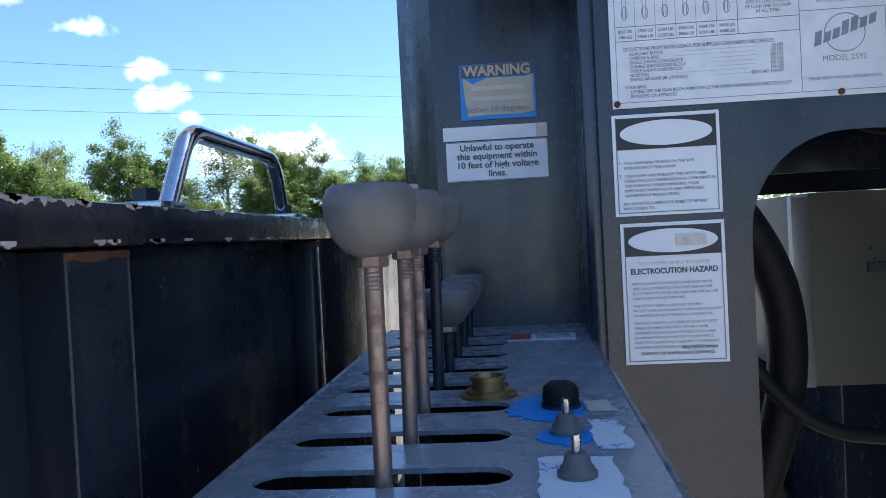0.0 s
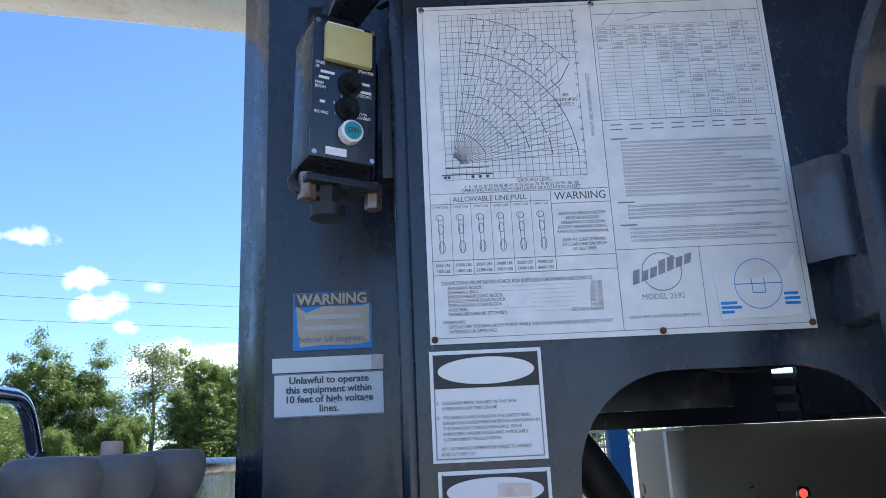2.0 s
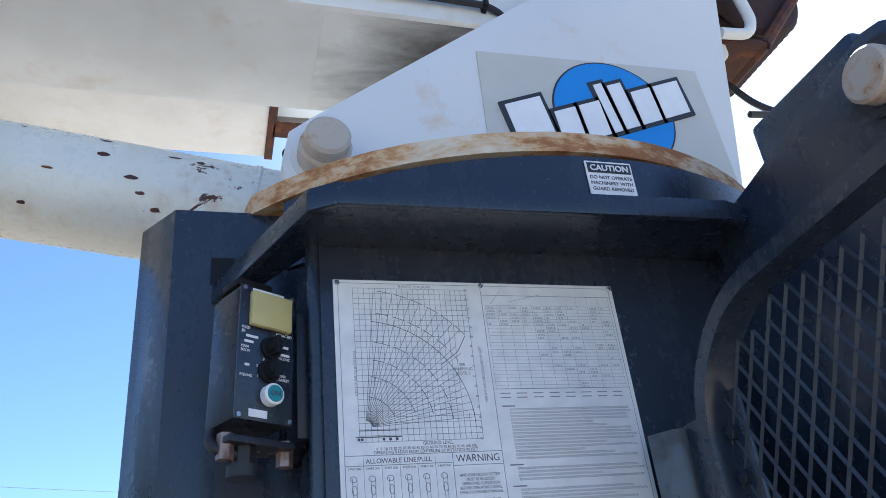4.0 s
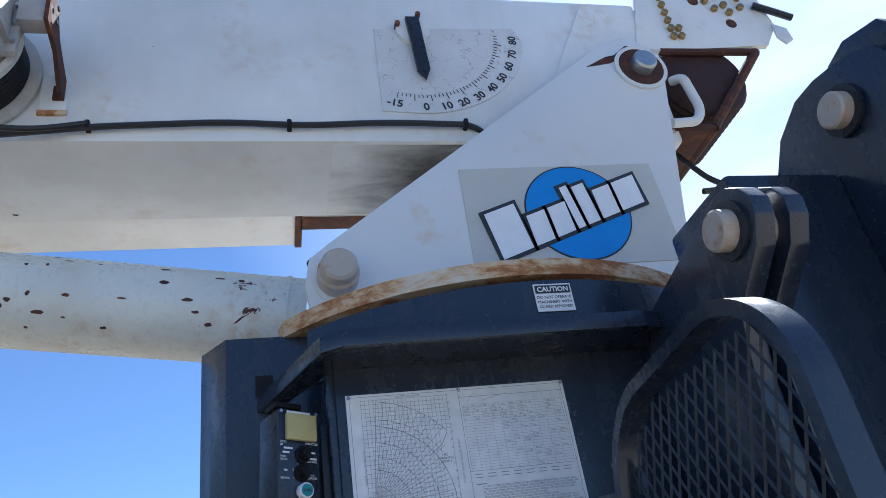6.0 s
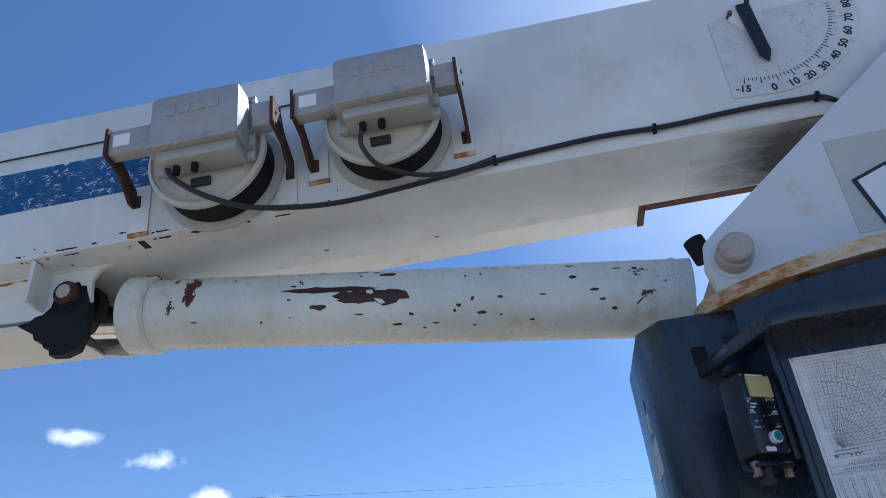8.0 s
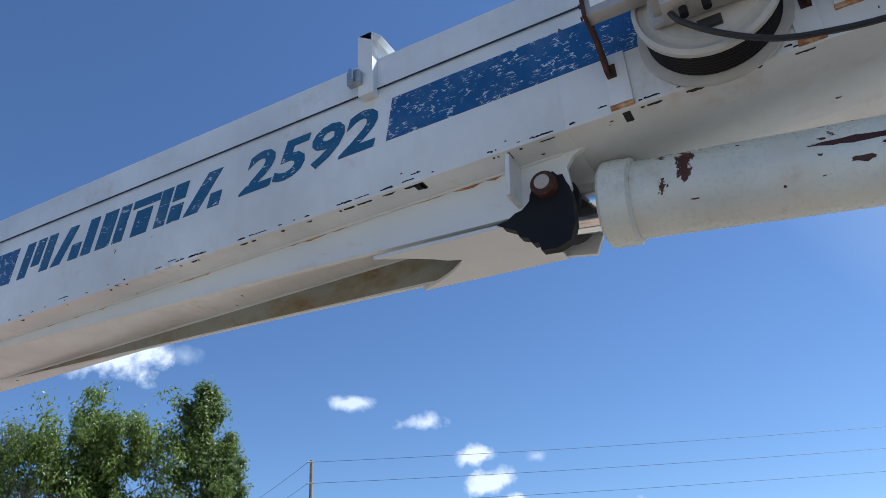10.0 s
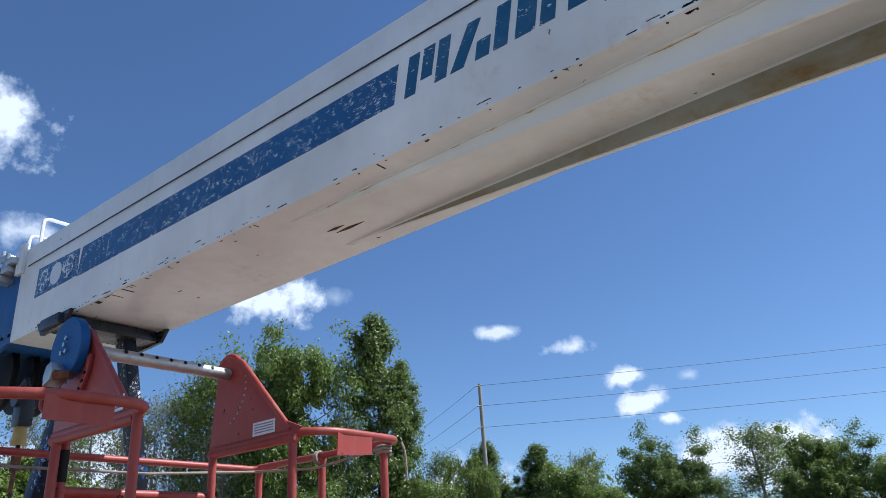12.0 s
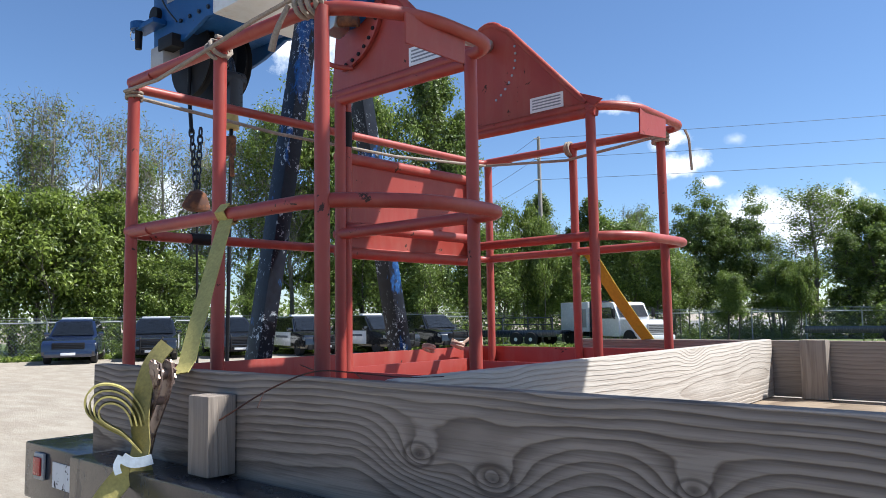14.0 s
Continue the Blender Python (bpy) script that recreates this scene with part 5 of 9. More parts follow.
def say(text, u, v, size, mat=None, align="LEFT", squeeze=0.95, **kw):
    x, z = U(u, v)
    return writing("lettering", text, size, facing_y(x, YT - 0.0001, z), mat or M_INKGREY, chart, align=align, squeeze=squeeze, thick=0.0, **kw)
# frame lines
s = Shape()
for a in ((0.015, 0.012, 0.985, 0.012), (0.015, 0.985, 0.985, 0.985), (0.015, 0.012, 0.015, 0.985), (0.985, 0.012, 0.985, 0.985), (0.50, 0.012, 0.50, 0.985), (0.015, 0.585, 0.50, 0.585),
          (0.015, 0.615, 0.34, 0.615), (0.34, 0.585, 0.34, 0.815), (0.015, 0.775, 0.50, 0.775), (0.015, 0.815, 0.50, 0.815), (0.50, 0.765, 0.985, 0.765), (0.72, 0.765, 0.72, 0.985), (0.34, 0.625, 0.50, 0.625),
          (0.50, 0.047, 0.985, 0.047), (0.50, 0.385, 0.985, 0.385)):
    rule(s, *a, 0.0007)
for i in range(1, 6):
    rule(s, 0.015 + 0.054 * i, 0.595, 0.015 + 0.054 * i, 0.815, 0.0004)
tagged(part("frame_ruling", s, M_INKGREY, plate), kind="stuff")
# range diagram: grid, arcs and rays
s = Shape()
g0, g1, gt, gb = 0.062, 0.445, 0.03, 0.545
for i in range(22):
    u = g0 + (g1 - g0) * i / 21
    if u > 0.40:
        rule(s, u, gt, u, 0.19, 0.0005)
        rule(s, u, 0.46 if u < 0.43 else gt, u, gb, 0.0005)
    else:
        rule(s, u, gt, u, gb, 0.0005)
for j in range(28):
    v = gt + (gb - gt) * j / 27
    if 0.20 < v < 0.46:
        rule(s, g0, v, 0.345 if v < 0.30 else 0.385, v, 0.0005)
    else:
        rule(s, g0, v, g1, v, 0.0005)
tagged(part("grid_ruling", s, M_INKGREY, plate), kind="stuff")
s = Shape()
ox, oy = 0.082, 0.50
for r, a0, a1, dash in ((0.455, 41, 84, 1), (0.375, 34, 84, 1), (0.345, 1, 84, 0), (0.275, 4, 84, 1), (0.215, 10, 84, 1), (0.16, 15, 84, 1), (0.095, 20, 84, 0)):
    n = 30
    pts = [(ox + r * math.cos(radians(a0 + (a1 - a0) * i / n)), oy - r * 1.02 * math.sin(radians(a0 + (a1 - a0) * i / n))) for i in range(n + 1)]
    for k, (p, q) in enumerate(zip(pts, pts[1:])):
        if not dash or k % 5 < 4:
            rule(s, *p, *q, 0.0008)
for a in range(4, 86, 4):
    r1 = 0.345 if a < 36 else 0.455 if a > 40 else 0.40
    rule(s, ox + 0.02 * math.cos(radians(a)), oy - 0.02 * math.sin(radians(a)), ox + r1 * math.cos(radians(a)), oy - r1 * 1.02 * math.sin(radians(a)), 0.00048)
rule(s, 0.425, 0.20, 0.395, 0.255, 0.0009)
rule(s, 0.395, 0.255, 0.335, 0.30, 0.0009)
rule(s, 0.05, 0.53, 0.19, 0.53, 0.0012)
rule(s, 0.06, 0.51, 0.18, 0.51, 0.001)
for u in (0.055, 0.065, 0.13, 0.15, 0.17):
    rule(s, u, 0.537, u + 0.008, 0.537, 0.003)
tagged(part("range_diagram", s, M_INK, plate), kind="stuff")
say("RANGE DIAGRAM", 0.27, 0.0265, 0.0058, align="CENTER")
say("SEE\nWARNING\nNOTE 5", 0.405, 0.305, 0.0058, M_INK, "CENTER")
say("GROUND LEVEL", 0.30, 0.558, 0.0055, M_INK, "CENTER")
say("0  5  10 15 20 25 30 35 40 45 50 55 60 65 70 75 80 85 90 95 100 105", 0.265, 0.5705, 0.0047, M_INK, "CENTER", 0.93)
say("OPERATING RADIUS FROM CENTERLINE OF ROTATION IN FEET", 0.262, 0.582, 0.0052, M_INK, "CENTER", 0.86)
for k in range(0, 31, 2):
    say(str(150 - 5 * k), 0.437, gt + (gb - gt) * k / 30 + 0.004, 0.0044)
x, z = U(0.476, 0.43)
writing("lettering", "HEIGHT ABOVE GROUND IN FEET", 0.0055, facing_y(x, YT - 0.0001, z, 90), M_INKGREY, chart, thick=0.0, squeeze=0.9)
x, z = U(0.063, 0.40)
writing("lettering", "CENTERLINE OF ROTATION", 0.005, facing_y(x, YT - 0.0001, z, 90), M_INKGREY, chart, thick=0.0, squeeze=0.9)
say("ALLOWABLE LINE PULL", 0.175, 0.609, 0.0082, M_INK, "CENTER", 0.92)
say("WARNING", 0.42, 0.615, 0.0125, M_INK, "CENTER", 0.92)
say("ANTI-TWO-BLOCK SYSTEM\nMUST BE IN GOOD\nOPERATING CONDITION\nBEFORE OPERATING CRANE.\nREFER TO OWNER'S MANUAL.", 0.42, 0.66, 0.0050, M_INK, "CENTER", 0.82)
say("KEEP AT LEAST 3 WRAPS\nOF LOAD LINE ON DRUM\nAT ALL TIMES.", 0.42, 0.735, 0.0050, M_INK, "CENTER", 0.82)
for i, (a, b) in enumerate((("8500 LBS", "7400 LBS"), ("17000 LBS", "14800 LBS"), ("25500 LBS", "22200 LBS"), ("34000 LBS", "29600 LBS"), ("42500 LBS", "37000 LBS"), ("50000 LBS", "44400 LBS"))):
    u = 0.042 + 0.054 * i
    say("%d PART LINE" % (i + 1), u, 0.6265, 0.0036, M_INK, "CENTER", 0.8)
    say(a, u, 0.792, 0.0046, M_INK, "CENTER", 0.85)
    say(b, u, 0.808, 0.0046, M_INK, "CENTER", 0.85)
    s = Shape()
    n = 10
    for (du, v0, v1, hw) in ((-0.004, 0.645, 0.662, 0.010), (-0.002, 0.672, 0.70, 0.007), (0.0, 0.72, 0.755, 0.008)):
        ring = [(u + du + hw * math.cos(2 * math.pi * t / n), (v0 + v1) / 2 + (v1 - v0) / 2 * math.sin(2 * math.pi * t / n)) for t in range(n)]
        for p, q in zip(ring, ring[1:] + ring[:1]):
            rule(s, *p, *q, 0.0007)
    rule(s, u - 0.008, 0.65, u - 0.004, 0.75, 0.0006)
    rule(s, u + 0.006, 0.65, u + 0.003, 0.75, 0.0006)
    part("rigging_sketch", s, M_INKGREY, plate)
say("DEDUCTIONS FROM RATED LOADS FOR SUPPLIED LOAD HANDLING DEVICES", 0.035, 0.8425, 0.0056, M_INK, squeeze=0.80)
for k, (a, b) in enumerate((("AUXILIARY BLOCK", "50 LBS"), ("OVERHAUL BALL", "150 LBS"), ("SINGLE SHEAVE LOAD BLOCK", "280 LBS"), ("DOUBLE SHEAVE LOAD BLOCK", "350 LBS"), ("TRIPLE SHEAVE LOAD BLOCK", "380 LBS"), ("HOSE REEL", "140 LBS"), ("SWING AROUND JIB (STOWED)", "SEE LOAD CHART"))):
    v = 0.8555 + 0.0118 * k
    say(a, 0.05, v, 0.0050, M_INK, squeeze=0.85)
    say(b, 0.455, v, 0.0050, M_INK, "RIGHT", 0.85)
    s = Shape()
    t = 0.06 + 0.0088 * len(a)
    while t < 0.38:
        rule(s, t, v - 0.004, t + 0.005, v - 0.004, 0.0005)
        t += 0.009
    part("leader_ruling", s, M_INKPALE, plate)
say("WARNING", 0.035, 0.9475, 0.0050, M_INK)
say("LIFTING OFF THE MAIN BOOM POINT WHILE THE SWING AROUND JIB IS ERECTED IS NOT\nINTENDED OR APPROVED.", 0.05, 0.960, 0.0050, M_INK, squeeze=0.83)
# ratings table
s = Shape()
for i in range(12):
    u = 0.51 + 0.465 * i / 11
    rule(s, u, 0.085 if i < 8 else 0.047, u, 0.385, 0.0003)
for j in range(25):
    v = 0.085 + 0.30 * j / 24
    rule(s, 0.51, v, 0.978, v, 0.0003)
rule(s, 0.53, 0.08, 0.57, 0.03, 0.0005)
rule(s, 0.60, 0.07, 0.72, 0.04, 0.0005)
tagged(part("table_ruling", s, M_INKGREY, plate), kind="stuff")
s = Shape()
rng = random.Random(5)
for j in range(24):
    for i in range(11):
        if rng.random() < (0.9 if j < 6 and i < 7 else 0.35 if i > j * 0.28 else 0.0):
            u, v = 0.515 + 0.0425 * i, 0.0885 + 0.0125 * j
            n = rng.choice((2, 4, 5, 5))
            for k in range(n):
                x0, z0 = U(u + 0.0055 * k, v + 0.0075)
                x1, z1 = U(u + 0.0055 * k + 0.0035, v + 0.0015)
                s.quad((x0, YT, z0), (x0 + 0.0005, YT, z0), (x0 + 0.0005, YT, z1), (x0, YT, z1))
                s.quad((x0, YT, z1 - 0.0005), (x1, YT, z1 - 0.0005), (x1, YT, z1), (x0, YT, z1))
                s.quad((x0, YT, z0), (x1, YT, z0), (x1, YT, z0 + 0.0005), (x0, YT, z0 + 0.0005))
for j in range(2):
    for i in range(8):
        x0, z0 = U(0.52 + 0.057 * i, 0.4015 + 0.014 * j)
        x1, z1 = U(0.555 + 0.057 * i, 0.3985 + 0.014 * j)
        s.quad((x0, YT, z0), (x1, YT, z0), (x1, YT, z1), (x0, YT, z1))
tagged(part("table_print", s, M_INKGREY, plate, "rows of small unreadable figures"), kind="stuff")
# block of notes as bars of words
s = Shape()
v = 0.445
for blk in (15, 4, 4):
    x0, z0 = U(0.52, v)
    x1, z1 = U(0.565, v - 0.004)
    s.quad((x0, YT, z0), (x1, YT, z0), (x1, YT, z1), (x0, YT, z1))
    v += 0.0125
    for j in range(blk):
        u = 0.545
        stop = 0.975 - rng.random() * (0.02 if rng.random() < 0.6 else 0.22)
        while u < stop:
            w = 0.006 * rng.randint(2, 6)
            t = u
            while t < min(u + w, stop):
                x0, z0 = U(t, v)
                x1, z1 = U(t + 0.0042, v - 0.0062)
                kind = rng.random()
                s.quad((x0, YT, z0), (x0 + 0.00055, YT, z0), (x0 + 0.00055, YT, z1), (x0, YT, z1))
                if kind < 0.75:
                    s.quad((x0, YT, z1 - 0.0005), (x1, YT, z1 - 0.0005), (x1, YT, z1), (x0, YT, z1))
                if kind > 0.3:
                    s.quad((x0, YT, z0), (x1, YT, z0), (x1, YT, z0 + 0.0005), (x0, YT, z0 + 0.0005))
                t += 0.0055
            u += w + 0.004
        v += 0.0112
    v += 0.008
tagged(part("note_print", s, M_INKGREY, plate, "block of small unreadable notes"), kind="stuff")
# maker's mark as plain shapes and the torn sticker
s = Shape()
n = 36
cxm, czm = 0.615, 0.83
ring = [(cxm + 0.052 * math.cos(2 * math.pi * t / n), czm + 0.052 * math.sin(2 * math.pi * t / n)) for t in range(n)]
for p, q in zip(ring, ring[1:] + ring[:1]):
    rule(s, *p, *q, 0.0011)
part("mark_ring", s, M_INKGREY, plate)
for k in range(7):
    s = Shape()
    u, v = 0.535 + 0.0235 * k, 0.865 - 0.0085 * k
    s.prism([U(u, v), U(u + 0.018, v - 0.006), U(u + 0.022, v - (0.045 if k in (0, 3, 4) else 0.034)), U(u + 0.004, v - (0.039 if k in (0, 3, 4) else 0.028))], "y", YT - 0.0002, YT)
    part("mark_bar", s, M_INKGREY, plate)
say("MODEL 2592", 0.612, 0.905, 0.0085, align="CENTER")
say("CRANE MEETS ANSI B30.5 REQUIREMENTS", 0.61, 0.955, 0.0047, align="CENTER", squeeze=0.85)
s = Shape()
s.prism([U(0.748, 0.835), U(0.76, 0.865), U(0.80, 0.85), U(0.84, 0.862), U(0.90, 0.845), U(0.948, 0.835), U(0.95, 0.815), U(0.966, 0.80), U(0.968, 0.962), U(0.90, 0.968), U(0.80, 0.966), U(0.755, 0.97)], "y", YT - 0.0012, YT - 0.0003)
torn = part("torn_sticker", s, M_DECAL, chart, "torn white sticker over the chart corner")
s = Shape()
ring = [(0.862 + 0.062 * math.cos(2 * math.pi * t / n), 0.875 + 0.068 * math.sin(2 * math.pi * t / n)) for t in range(n)]
YT2, YT = YT, YT - 0.0014
for p, q in zip(ring, ring[1:] + ring[:1]):
    rule(s, *p, *q, 0.0007)
rule(s, 0.80, 0.875, 0.925, 0.875, 0.0009)
for du in (0.845, 0.878):
    rule(s, du, 0.86, du, 0.90, 0.0008)
rule(s, 0.845, 0.90, 0.878, 0.90, 0.0008)
part("swing_sketch", s, M_DECALBLUE, torn)
s = Shape()
for u0, u1, v in ((0.757, 0.80, 0.925), (0.757, 0.81, 0.937), (0.757, 0.79, 0.949), (0.925, 0.962, 0.905), (0.925, 0.965, 0.918), (0.925, 0.965, 0.931)):
    rule(s, u0, v, u1, v, 0.003)
tagged(part("sticker_print", s, M_DECALBLUE, torn, "small unreadable blue captions"), kind="stuff")
YT = YT2
for u, v in ((0.012, 0.012), (0.503, 0.012), (0.99, 0.012), (0.012, 0.988), (0.60, 0.99), (0.988, 0.985)):
    x, z = U(u, v)
    s = Shape()
    s.cyl((x, CYF, z), (x, CYF - 0.004, z), 0.0035, 10, bevel=0.0008)
    part("rivet", s, M_RUST if v > 0.5 else M_STEEL, chart)

# ---- load indicator box ----
lmi = thing("load_indicator_box", "small black load indicator box with an aged yellow display", "control box")
LM = Matrix.Translation((0.0205, 0.778, 2.236)) @ Matrix.Rotation(radians(28), 4, "Z") @ Matrix.Rotation(radians(2), 4, "Y")
def lbox(lo, hi, bev=0.002):
    q = Shape()
    q.box(lo, hi, bev, LM)
    return q
FW, FH = 0.0375, 0.083
part("case", lbox((-FW, 0.0, -FH), (FW, 0.066, FH), 0.006), M_BLACKWORN, lmi)
face = part("face_plate", lbox((-FW, -0.003, -FH), (FW, 0.0, FH), 0.001), M_BLACK, lmi)
part("display", lbox((-0.026, -0.012, 0.030), (0.030, -0.003, 0.075), 0.003), matte("aged_yellow_plastic", (0.52, 0.46, 0.20), 0.4, 0.08, 30, 0.03), lmi, "aged yellow display window")
def LT(u, v, w=-0.0035):
    return LM @ Matrix.Translation((u, w, v)) @ Matrix.Rotation(radians(90), 4, "X")
for u, v in ((0.006, 0.008), (0.004, -0.022)):
    s = Shape()
    s.cyl(LM @ Vector((u, -0.003, v)), LM @ Vector((u, -0.006, v)), 0.014, 24)
    s.cyl(LM @ Vector((u, -0.006, v)), LM @ Vector((u, -0.020, v)), 0.0085, 14, 0.0075)
    s.box((u - 0.0025, -0.022, v - 0.011), (u + 0.0025, -0.006, v + 0.011), 0.0008, LM)
    part("selector_knob", s, M_RUBBER, lmi)
s = Shape()
s.cyl(LM @ Vector((0.006, -0.003, -0.052)), LM @ Vector((0.006, -0.016, -0.052)), 0.0128, 24, bevel=0.001)
bt = part("push_button", s, M_DECAL, lmi)
s = Shape()
s.cyl(LM @ Vector((0.006, -0.0155, -0.052)), LM @ Vector((0.006, -0.0175, -0.052)), 0.0098, 24)
part("button_cap", s, matte("teal_plastic", (0.03, 0.28, 0.33), 0.4, 0.1), bt, "teal button cap")
writing("lettering", "ON", 0.0085, LT(0.006, -0.055, -0.018), M_INK, bt, align="CENTER")
for t, u, v in (("FIXED\nJIB", -0.034, 0.026), ("MAIN\nBOOM", -0.034, 0.002), ("REEVING", -0.034, -0.033), ("RETRACTED\nJIB", 0.012, 0.026), ("TELESCOPIC\nJIB", 0.010, -0.004), ("MAN\nBASKET", 0.018, -0.026)):
    writing("lettering", t, 0.0048, LT(u, v), M_DECAL, face, squeeze=0.85)
for k in range(6):
    a = radians(210 - 48 * k)
    writing("lettering", str(k + 1), 0.0042, LT(0.003 + 0.0155 * math.cos(a), -0.0235 + 0.0155 * math.sin(a)), M_DECAL, face, align="CENTER")
for u0, u1, v in ((-0.028, -0.012, 0.016), (-0.030, -0.018, 0.009), (0.016, 0.030, 0.011), (0.018, 0.032, 0.001), (-0.028, -0.022, -0.020)):
    part("symbol", lbox((u0, -0.0038, v), (u1, -0.003, v + 0.003), 0), M_DECAL, face)
part("mark_bar", lbox((-0.020, -0.0038, -0.079), (0.004, -0.003, -0.070), 0), M_DECAL, face, "plain white bar of the maker's mark")
part("mark_bar", lbox((-0.022, -0.0038, 0.0765), (0.022, -0.003, 0.081), 0), M_DECAL, face, "plain white bar of the maker's mark")
for u, v in ((-0.033, 0.079), (0.033, 0.079), (-0.033, -0.079), (0.033, -0.079)):
    s = Shape()
    s.cyl(LM @ Vector((u, -0.003, v)), LM @ Vector((u, -0.0055, v)), 0.003, 8)
    part("screw", s, M_STEEL, face)
s = Shape()
hz = [(0.039, 0.045, 0.075), (0.056, 0.045, 0.072), (0.056, 0.045, -0.088), (0.035, 0.045, -0.097), (-0.03, 0.045, -0.097)]
s.tube([LM @ Vector(p) for p in bend(hz, 0.012, 4)], 0.0045, 8)
part("hinge_bracket", s, M_BLACKWORN, lmi)
s = Shape()
s.box((-0.035, 0.01, -0.105), (0.05, 0.06, -0.097), 0.001, LM)
part("tray", s, M_BLACKWORN, lmi)
for u in (-0.028, 0.05):
    s = Shape()
    s.cyl(LM @ Vector((u, 0.03, -0.092)), LM @ Vector((u, 0.03, -0.122)), 0.010, 6)
    part("bolt", s, M_WORNSTEEL, lmi)
s = Shape()
s.tube(bend([LM @ Vector(p) for p in ((-0.028, 0.055, -0.080), (-0.042, 0.045, -0.098), (-0.034, 0.032, -0.113), (-0.005, 0.03, -0.114))], 0.014), 0.0068, 10)
s.cyl(LM @ Vector((-0.004, 0.03, -0.100)), LM @ Vector((-0.004, 0.03, -0.128)), 0.013, 6)
s.cyl(LM @ Vector((-0.004, 0.03, -0.126)), LM @ Vector((-0.004, 0.03, -0.140)), 0.019, 14)
part("hose", s, M_CABLE, lmi)
s = Shape()
s.cyl(LM @ Vector((-0.008, 0.04, FH - 0.002)), LM @ Vector((-0.008, 0.04, FH + 0.02)), 0.016, 14)
s.box((-0.03, 0.02, FH + 0.012), (0.02, 0.06, FH + 0.022), 0.003, LM)
part("top_knob", s, M_RUBBER, lmi)
s = Shape()
s.box((0.060, 0.80, 2.14), (0.075, 0.96, 2.30), 0.002)
part("wall_bracket", s, M_BLACKWORN, lmi)
# side bracket: dark pocket on the panel's edge
pocket = thing("document_pocket", "bent grey-black steel bracket beside the chart", "bracket")
s = Shape()
s.prism([(0.490, 0.752), (0.510, 0.722), (0.526, 0.717), (0.543, 0.784), (0.538, 0.785), (0.522, 0.722), (0.512, 0.726), (0.494, 0.754)], "z", 2.012, 2.116)
part("shell", s, metal("dull_dark_steel_sheet", (0.10, 0.105, 0.115), 0.30, (0.05, 0.052, 0.058), 0.6, 14.0, 0.6), pocket, "bent grey steel sheet")
s = Shape()
s.box((0.530, 0.770, 2.02), (0.565, 0.786, 2.11), 0.002)
part("back_tab", s, M_BLACKWORN, pocket)


# ---- control console ----
console = thing("control_console", "scuffed black lever console with slots, switches and worn paint", "control console")
CT = 1.700
SLOTS = [0.327 + 0.0776 * i for i in range(8)]
def slot_edge(side):
    """Half of the top sheet, cut along the slots' middle line."""
    xm, xl, xr, hh = -0.089, -0.157, -0.021, 0.0150
    pts = [(xm, 0.27)]
    for y in SLOTS:
        if side < 0:
            pts += [(xm, y - hh)] + [(xl + hh - hh * math.sin(a), y - hh * math.cos(a)) for a in (math.pi * k / 6 for k in range(7))] + [(xm, y + hh)]
        else:
            pts += [(xm, y - hh)] + [(xr - hh + hh * math.sin(a), y - hh * math.cos(a)) for a in (math.pi * k / 6 for k in range(7))] + [(xm, y + hh)]
    pts.append((xm, 0.952))
    return pts + ([(-0.172, 0.952), (-0.178, 0.27)] if side < 0 else [(0.079, 0.952), (0.055, 0.27)])
for sd in (-1, 1):
    s = Shape()
    s.prism(slot_edge(sd), "z", CT - 0.003, CT)
    part("top_sheet", s, M_CONSOLE, console)
s = Shape()
s.box((-0.180, 0.268, 1.25), (-0.176, 0.952, CT - 0.001))
s.prism([(0.053, 0.268), (0.057, 0.268), (0.081, 0.952), (0.077, 0.952)], "z", 1.25, CT - 0.001)
s.box((-0.180, 0.266, 1.25), (0.057, 0.270, CT - 0.001))
part("side_sheet", s, M_BLACK, console)
s = Shape()
s.box((-0.165, 0.29, 1.45), (0.04, 0.94, 1.52), 0.004)
part("valve_bank", s, M_BLACKWORN, console)
KNOB = [(0.0, -0.0175), (0.0075, -0.0175), (0.0130, -0.0150), (0.0190, -0.0085), (0.0224, 0.0), (0.0233, 0.0075), (0.0230, 0.0125), (0.0214, 0.0165), (0.0190, 0.0182), (0.0090, 0.0190), (0.0, 0.0191)]
def lever(x, y, z, k, stem_mat, lean=(0, 0)):
    t = new("control_lever")
    tagged(t, "worn steel hydraulic lever with a grey ball knob" if k == 1.0 else "short hydraulic lever with a small grey knob", "lever", "control levers")
    t.location = (x, y, CT)
    h = z - CT
    top = Vector((lean[0], lean[1], h))
    s = Shape()
    s.tube([(0, 0, -0.12), tuple(top)], 0.0047 * k, 12)
    part("stem", s, stem_mat, t)
    s = Shape()
    for i in range(5):
        m = Matrix.Translation(top + Vector((0, 0, -0.0345 * k + 0.0021 * i * k)))
        s.lathe([(0.0044 * k, 0), (0.0050 * k, 0.0008), (0.0044 * k, 0.0016)], m, 12)
    part("thread", s, stem_mat, t)
    s = Shape()
    s.cyl(top + Vector((0, 0, -0.0228 * k)), top + Vector((0, 0, -0.0165 * k)), 0.0080 * k, 6, bevel=0.0008)
    part("lock_nut", s, M_WORNSTEEL, t)
    s = Shape()
    s.lathe([(r * k, zz * k) for r, zz in KNOB], Matrix.Translation(top), 32)
    part("knob", s, M_KNOB, t)
    return t
